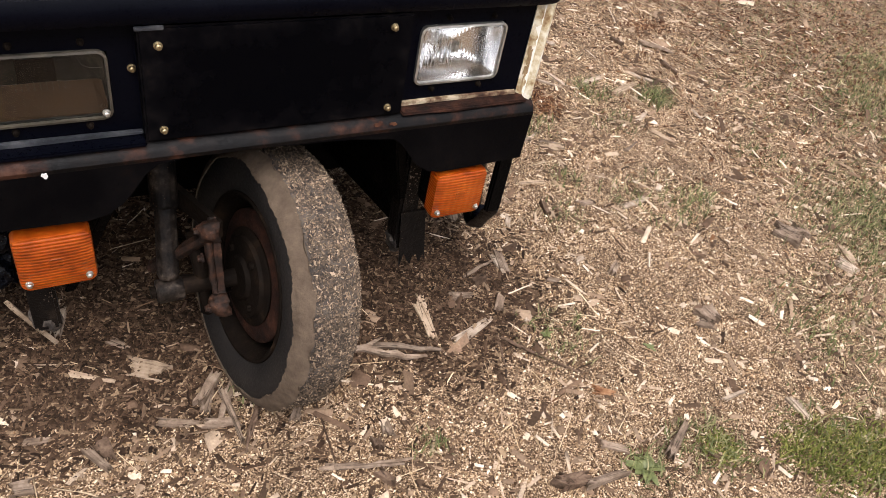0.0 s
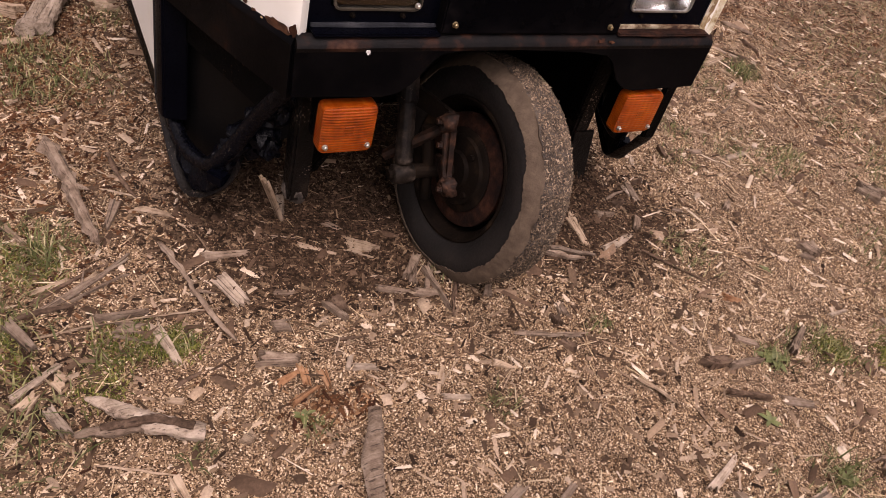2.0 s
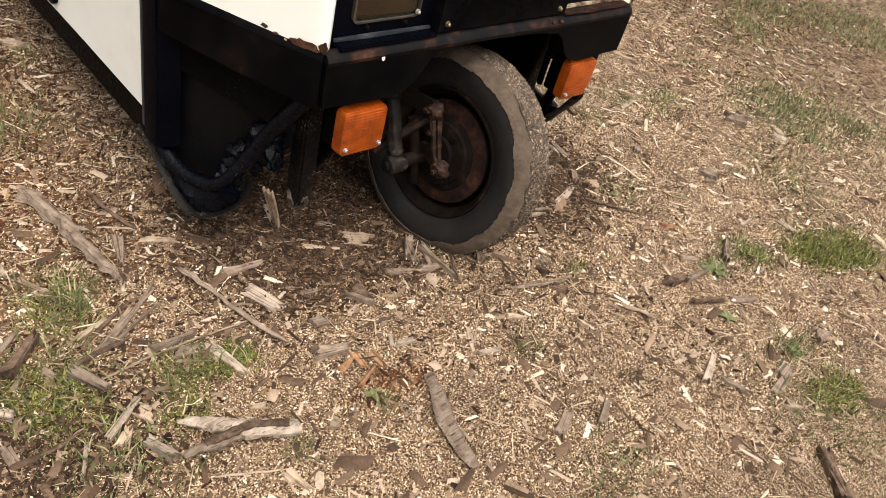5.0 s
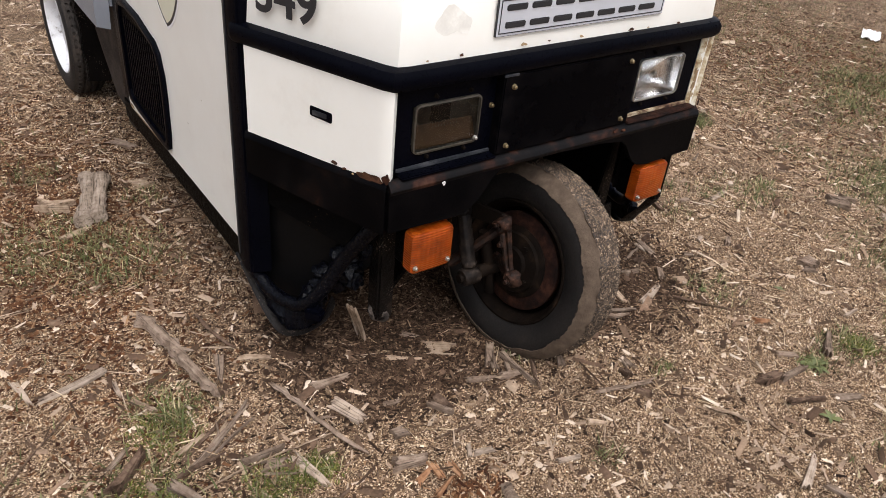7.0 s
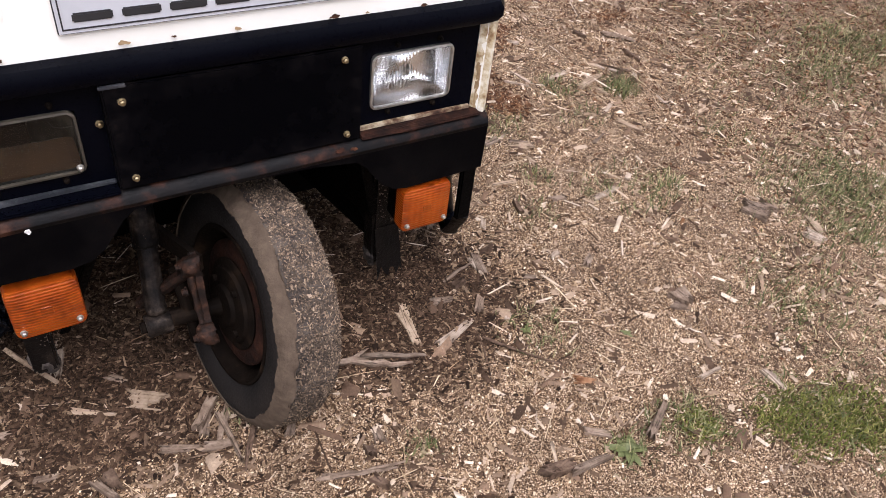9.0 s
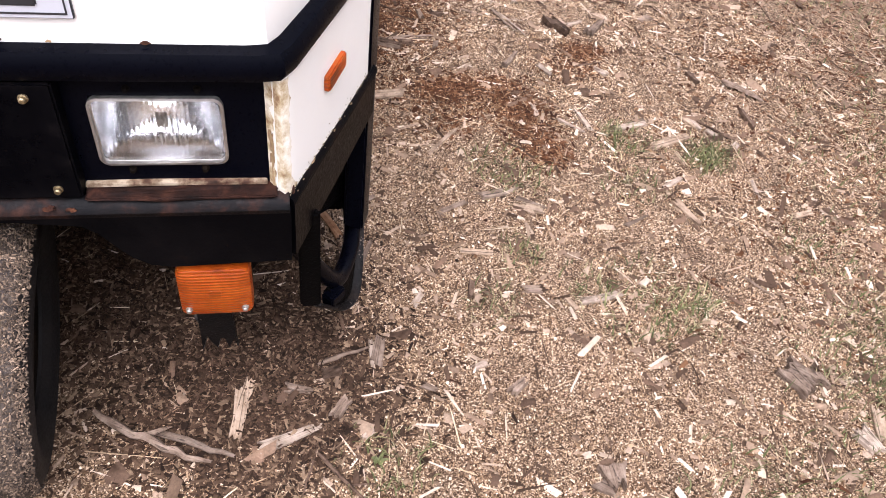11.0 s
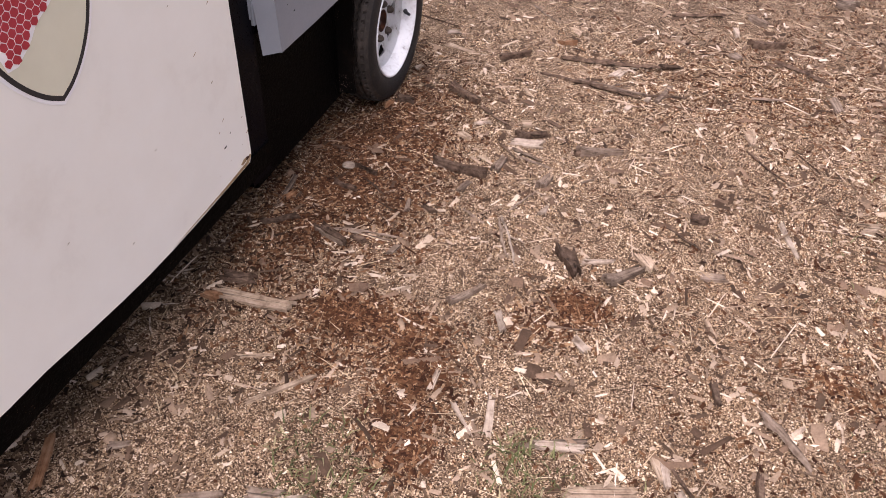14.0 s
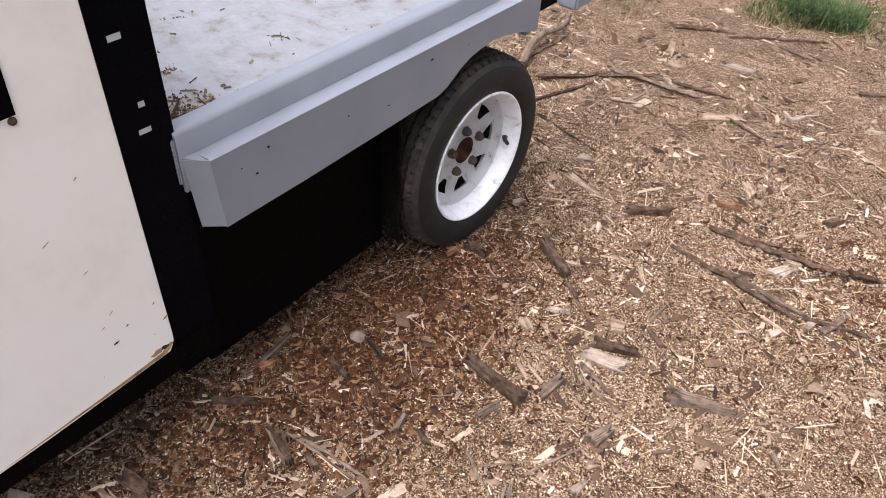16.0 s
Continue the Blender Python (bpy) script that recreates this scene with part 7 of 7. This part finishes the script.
chip(FRESH, 0.843, 2.550, 0.138, 0.028, -13)
bark(BARK, 1.051, 2.551, 0.136, 0.034, 35)
chip(FRESH, 1.240, 2.841, 0.083, 0.038, -52)
chip(PALE, 1.207, 3.370, 0.080, 0.024, 55)
chip(FRESH, 1.008, 3.188, 0.164, 0.041, 38)
chip(PALE, 0.777, 3.293, 0.143, 0.027, -40)
chip(FRESH, 0.655, 3.530, 0.141, 0.037, 107)
stick(WEATHERED, 1.083, 2.981, 0.190, 0.013, -43)
bark(ORANGE, 1.218, 2.722, 0.072, 0.034, 30)
chip(PALE, 0.925, 3.562, 0.127, 0.039, 7)
bark(BARK, 1.478, 2.862, 0.057, 0.030, 54)
chip(FRESH, 1.446, 2.607, 0.051, 0.026, 15)
stick(BARK, 0.292, 3.250, 0.253, 0.023, 91)
bark(ORANGE, 0.727, 2.061, 0.038, 0.029, 50)
bark(BARK, 0.774, 2.098, 0.074, 0.036, -9)
chip(WEATHERED, 0.623, 1.502, 0.170, 0.020, 96)
chip(ORANGE, 0.645, 1.483, 0.049, 0.026, 75)
bark(BARK, 0.672, 1.368, 0.107, 0.020, 36)
bark(BARK, 0.774, 1.579, 0.083, 0.018, -12)
bark(BARK, 0.803, 1.668, 0.079, 0.021, -19)
stick(BARK, 0.853, 1.603, 0.100, 0.009, -34)
bark(WEATHERED, 0.828, 1.352, 0.099, 0.027, -21)
bark(BARK, 0.897, 1.370, 0.047, 0.018, -17)
stick(WEATHERED, 0.894, 1.390, 0.179, 0.009, 6)
chip(WEATHERED, 1.097, 1.702, 0.063, 0.023, 75)
bark(WEATHERED, 0.974, 1.552, 0.058, 0.024, 100)
bark(BARK, 1.034, 1.558, 0.053, 0.017, -26)
chip(WEATHERED, 0.998, 1.369, 0.051, 0.021, 75)
bark(BARK, 0.680, 1.119, 0.082, 0.036, 3)
chip(FRESH, 0.748, 1.070, 0.214, 0.042, 3)
bark(BARK, 0.688, 1.119, 0.095, 0.033, 7)
bark(ORANGE, 0.651, 1.044, 0.052, 0.026, -4)
chip(FRESH, 0.928, 0.852, 0.166, 0.020, 48)
chip(FRESH, 0.824, 0.913, 0.103, 0.014, 23)
stick(PALE, 1.276, 1.486, 0.212, 0.012, -66)
stick(WEATHERED, 1.264, 1.489, 0.164, 0.012, -66)
bark(BARK, 1.452, 1.459, 0.114, 0.056, -61)
chip(PALE, 1.520, 1.493, 0.094, 0.025, 21)
bark(WEATHERED, 1.590, 1.454, 0.125, 0.035, 45)
chip(FRESH, 1.642, 1.528, 0.074, 0.048, -54)
chip(PALE, 2.005, 1.757, 0.167, 0.025, -74)
bark(BARK, 0.828, 1.359, 0.113, 0.033, -23)
stick(WEATHERED, 0.916, 1.400, 0.181, 0.013, 9)
bark(WEATHERED, 1.228, 1.260, 0.114, 0.026, 53)
stick(BARK, 1.493, 1.227, 0.098, 0.008, 15)
chip(PALE, 1.523, 1.187, 0.055, 0.024, -42)
chip(WEATHERED, 1.512, 0.897, 0.158, 0.019, 23)
chip(FRESH, 1.605, 0.818, 0.136, 0.025, 27)
chip(FRESH, 1.725, 0.910, 0.066, 0.023, -65)
stick(BARK, 1.792, 0.873, 0.150, 0.012, -47)
chip(PALE, 1.780, 0.851, 0.055, 0.018, -63)
chip(FRESH, 1.757, 0.828, 0.069, 0.012, 98)
bark(BARK, 1.828, 1.132, 0.069, 0.019, -78)
stick(WEATHERED, 1.971, 1.046, 0.143, 0.027, -45)
bark(BARK, 1.923, 0.906, 0.101, 0.017, -87)
chip(PALE, 1.823, 0.781, 0.042, 0.026, 42)
chip(WEATHERED, 1.016, 0.606, 0.079, 0.027, 10)
chip(PALE, 1.066, 0.617, 0.071, 0.013, 25)
chip(FRESH, 1.089, 0.550, 0.069, 0.015, -37)
chip(WEATHERED, 1.115, 0.568, 0.090, 0.015, -33)
chip(WEATHERED, 0.899, 0.564, 0.099, 0.015, 26)
chip(PALE, 1.236, 0.976, 0.068, 0.019, 89)
stick(WEATHERED, 0.205, -0.034, 0.250, 0.030, -31)
chip(FRESH, 0.371, 0.015, 0.146, 0.024, 76)
stick(WEATHERED, 0.573, 0.116, 0.125, 0.015, 20)
chip(WEATHERED, 0.652, 0.128, 0.091, 0.031, 75)
bark(WEATHERED, 0.479, 0.040, 0.060, 0.028, -18)
bark(WEATHERED, 0.561, -0.009, 0.058, 0.026, 51)
chip(PALE, 0.613, -0.066, 0.042, 0.016, 38)
chip(PALE, 1.204, 0.240, 0.121, 0.022, 9)
chip(PALE, 1.331, 0.274, 0.038, 0.024, 37)
chip(WEATHERED, 0.645, 0.386, 0.175, 0.028, 67)
bark(WEATHERED, 0.935, 0.003, 0.055, 0.029, 35)
chip(WEATHERED, 0.746, 0.025, 0.038, 0.021, -29)
chip(PALE, 0.865, 0.067, 0.048, 0.020, 20)
bark(WEATHERED, 1.568, -0.050, 0.085, 0.051, -72)
chip(FRESH, 1.546, 0.507, 0.107, 0.029, -71)
chip(FRESH, 1.280, 0.124, 0.063, 0.026, 51)
chip(WEATHERED, 1.036, 0.272, 0.055, 0.032, -7)
chip(FRESH, 0.930, 0.403, 0.084, 0.016, -10)
chip(FRESH, 1.111, 0.548, 0.071, 0.025, -22)
chip(FRESH, 1.628, 0.820, 0.143, 0.033, 18)
chip(PALE, 1.530, 0.897, 0.119, 0.023, 13)
chip(PALE, 1.556, 0.633, 0.079, 0.020, 31)
chip(PALE, 1.744, 0.899, 0.063, 0.022, -77)
chip(PALE, 0.462, -0.056, 0.135, 0.027, 18)
stick(WEATHERED, 0.279, -0.058, 0.164, 0.022, -24)
chip(FRESH, 0.362, 0.009, 0.121, 0.029, -98)
stick(BARK, 0.480, -0.151, 0.181, 0.008, -111)
stick(BARK, 0.572, -0.179, 0.202, 0.013, -50)
bark(WEATHERED, 0.725, -0.488, 0.122, 0.030, 28)
stick(WEATHERED, 0.084, -0.294, 0.181, 0.015, -14)
bark(BARK, 0.452, -0.484, 0.082, 0.042, -12)
bark(WEATHERED, 0.512, -0.506, 0.110, 0.025, -4)
chip(PALE, 1.082, -0.529, 0.077, 0.019, -89)
chip(ORANGE, 0.649, -0.320, 0.058, 0.027, -36)
chip(WEATHERED, 1.061, -0.224, 0.057, 0.053, -36)
bark(WEATHERED, 1.590, -0.029, 0.077, 0.060, -50)
chip(FRESH, 1.714, -0.172, 0.100, 0.031, -112)
chip(PALE, 1.655, -0.204, 0.060, 0.033, -65)
chip(PALE, 0.951, -0.440, 0.076, 0.017, 1)
bark(WEATHERED, -0.142, -0.017, 0.092, 0.026, 50)
bark(WEATHERED, -0.118, -0.100, 0.136, 0.017, -89)
chip(BARK, -0.073, -0.116, 0.088, 0.016, 51)
chip(WEATHERED, -0.151, -0.097, 0.038, 0.021, -48)
chip(WEATHERED, 0.001, -0.135, 0.051, 0.025, 58)
chip(WEATHERED, 0.155, -0.233, 0.044, 0.030, 81)
chip(FRESH, -0.341, 0.092, 0.096, 0.016, -33)
chip(WEATHERED, -0.271, 0.157, 0.067, 0.022, -47)
bark(WEATHERED, -0.362, -0.097, 0.071, 0.022, -63)
chip(FRESH, -0.241, 0.077, 0.098, 0.051, -35)
chip(WEATHERED, -0.221, -0.066, 0.069, 0.019, -28)
chip(PALE, 0.639, 0.122, 0.086, 0.020, -96)


# a bent grey branch beside the rear wheel
BENT = [(0.30, 3.03, 0.012), (0.263, 3.15, 0.035), (0.256, 3.24, 0.045), (0.271, 3.319, 0.040), (0.256, 3.407, 0.026), (0.210, 3.52, 0.014)]
bent = finish("bent_branch", sweep(smooth_path(BENT), [0.017 - 0.00035 * k for k in range(len(smooth_path(BENT)))], 8), WEATHERED, True)
tagged(bent, "bent weathered grey-brown branch on the mulch", "branch")

# a forked branch, bark on top and pale split wood below, and a long curved slab of bark
fork = new("forked_branch")
fork.location = (-0.785, -0.272, float(lie(np.float64(-0.785), np.float64(-0.272))))
tagged(fork, "forked broken branch, pale split wood with dark bark, on grassy soil", "branch")
trunk_line = [(0.090, -0.055, 0.016), (0.052, -0.036, 0.017), (0.012, -0.010, 0.016), (-0.012, 0.010, 0.014)]
part("trunk", rough(sweep(smooth_path(trunk_line, 4), 0.0185, 9, 0.85), 0.005, 40, 1), PALE, fork, "pale split trunk end", True)
part("long_arm", rough(sweep(smooth_path([(-0.004, 0.006, 0.014), (-0.036, 0.036, 0.015), (-0.062, 0.058, 0.013), (-0.086, 0.080, 0.008)], 4), [0.017, 0.017, 0.016, 0.016, 0.015, 0.015, 0.014, 0.013, 0.012, 0.010, 0.008, 0.006, 0.004], 9, 0.7), 0.004, 45, 1), PALE, fork, smooth=True)
part("short_arm", rough(sweep(smooth_path([(0.010, -0.008, 0.014), (-0.040, -0.004, 0.013), (-0.078, 0.004, 0.010), (-0.112, 0.006, 0.007)], 4), [0.014, 0.014, 0.014, 0.013, 0.013, 0.012, 0.012, 0.011, 0.010, 0.009, 0.008, 0.006, 0.004], 9, 0.8), 0.004, 45, 1), WEATHERED, fork, smooth=True)
part("bark_strip", rough(sweep(smooth_path([(0.074, -0.046, 0.031), (0.044, -0.030, 0.033), (0.010, -0.010, 0.030), (-0.040, -0.003, 0.025), (-0.072, 0.003, 0.020)], 4), 0.0085, 7, 0.5), 0.004, 60, 1), BARK, fork, "dark bark left on the upper side", True)

slab_line = smooth_path([(0.052, 0.106, 0.010), (0.030, 0.050, 0.013), (0.000, -0.002, 0.013), (-0.014, -0.060, 0.010), (-0.022, -0.122, 0.006)], 5)
slab = finish("bark_piece", rough(sweep(slab_line, [0.008 + 0.012 * math.sin(math.pi * min(1.0, 0.12 + 0.80 * k / (len(slab_line) - 1))) for k in range(len(slab_line))], 8, 0.4), 0.0035, 40, 1), WEATHERED, True)
slab.location = (-0.431, -0.466, float(lie(np.float64(-0.431), np.float64(-0.466))))
tagged(slab, "long curved weathered grey-brown slab of bark on the mulch", "bark", "bark pieces on the ground")

# a pale shard leaning on the hanger post, and twigs against the front tyre
shard = finish("wood_chip", outline_slab(0.168, 0.026, 0.006, 701, 0.6, 0.9), FRESH)
shard.matrix_world = pose(-0.420, 0.198, 0.078, 0, 67, 24)
tagged(shard, "pale wood chip leaning against the muddy hanger post", "wood chip", "wood chips on the ground")

# a white rag far out on the ground
rag = bmesh.new()
bmesh.ops.create_grid(rag, x_segments=14, y_segments=9, size=0.5)
for v in rag.verts:
    v.co = Vector((v.co.x * 0.20, v.co.y * 0.11, 0.012 + 0.016 * noise.noise(v.co * 5.0) + 0.010 * noise.noise(v.co * 13.0)))
bmesh.ops.solidify(rag, geom=rag.faces[:], thickness=0.004)
tagged(settle(finish("rag", rag, PAPER, True), 3.95, 1.07, 25, 0, 0.006), "crumpled white rag lying on the ground", "rag")
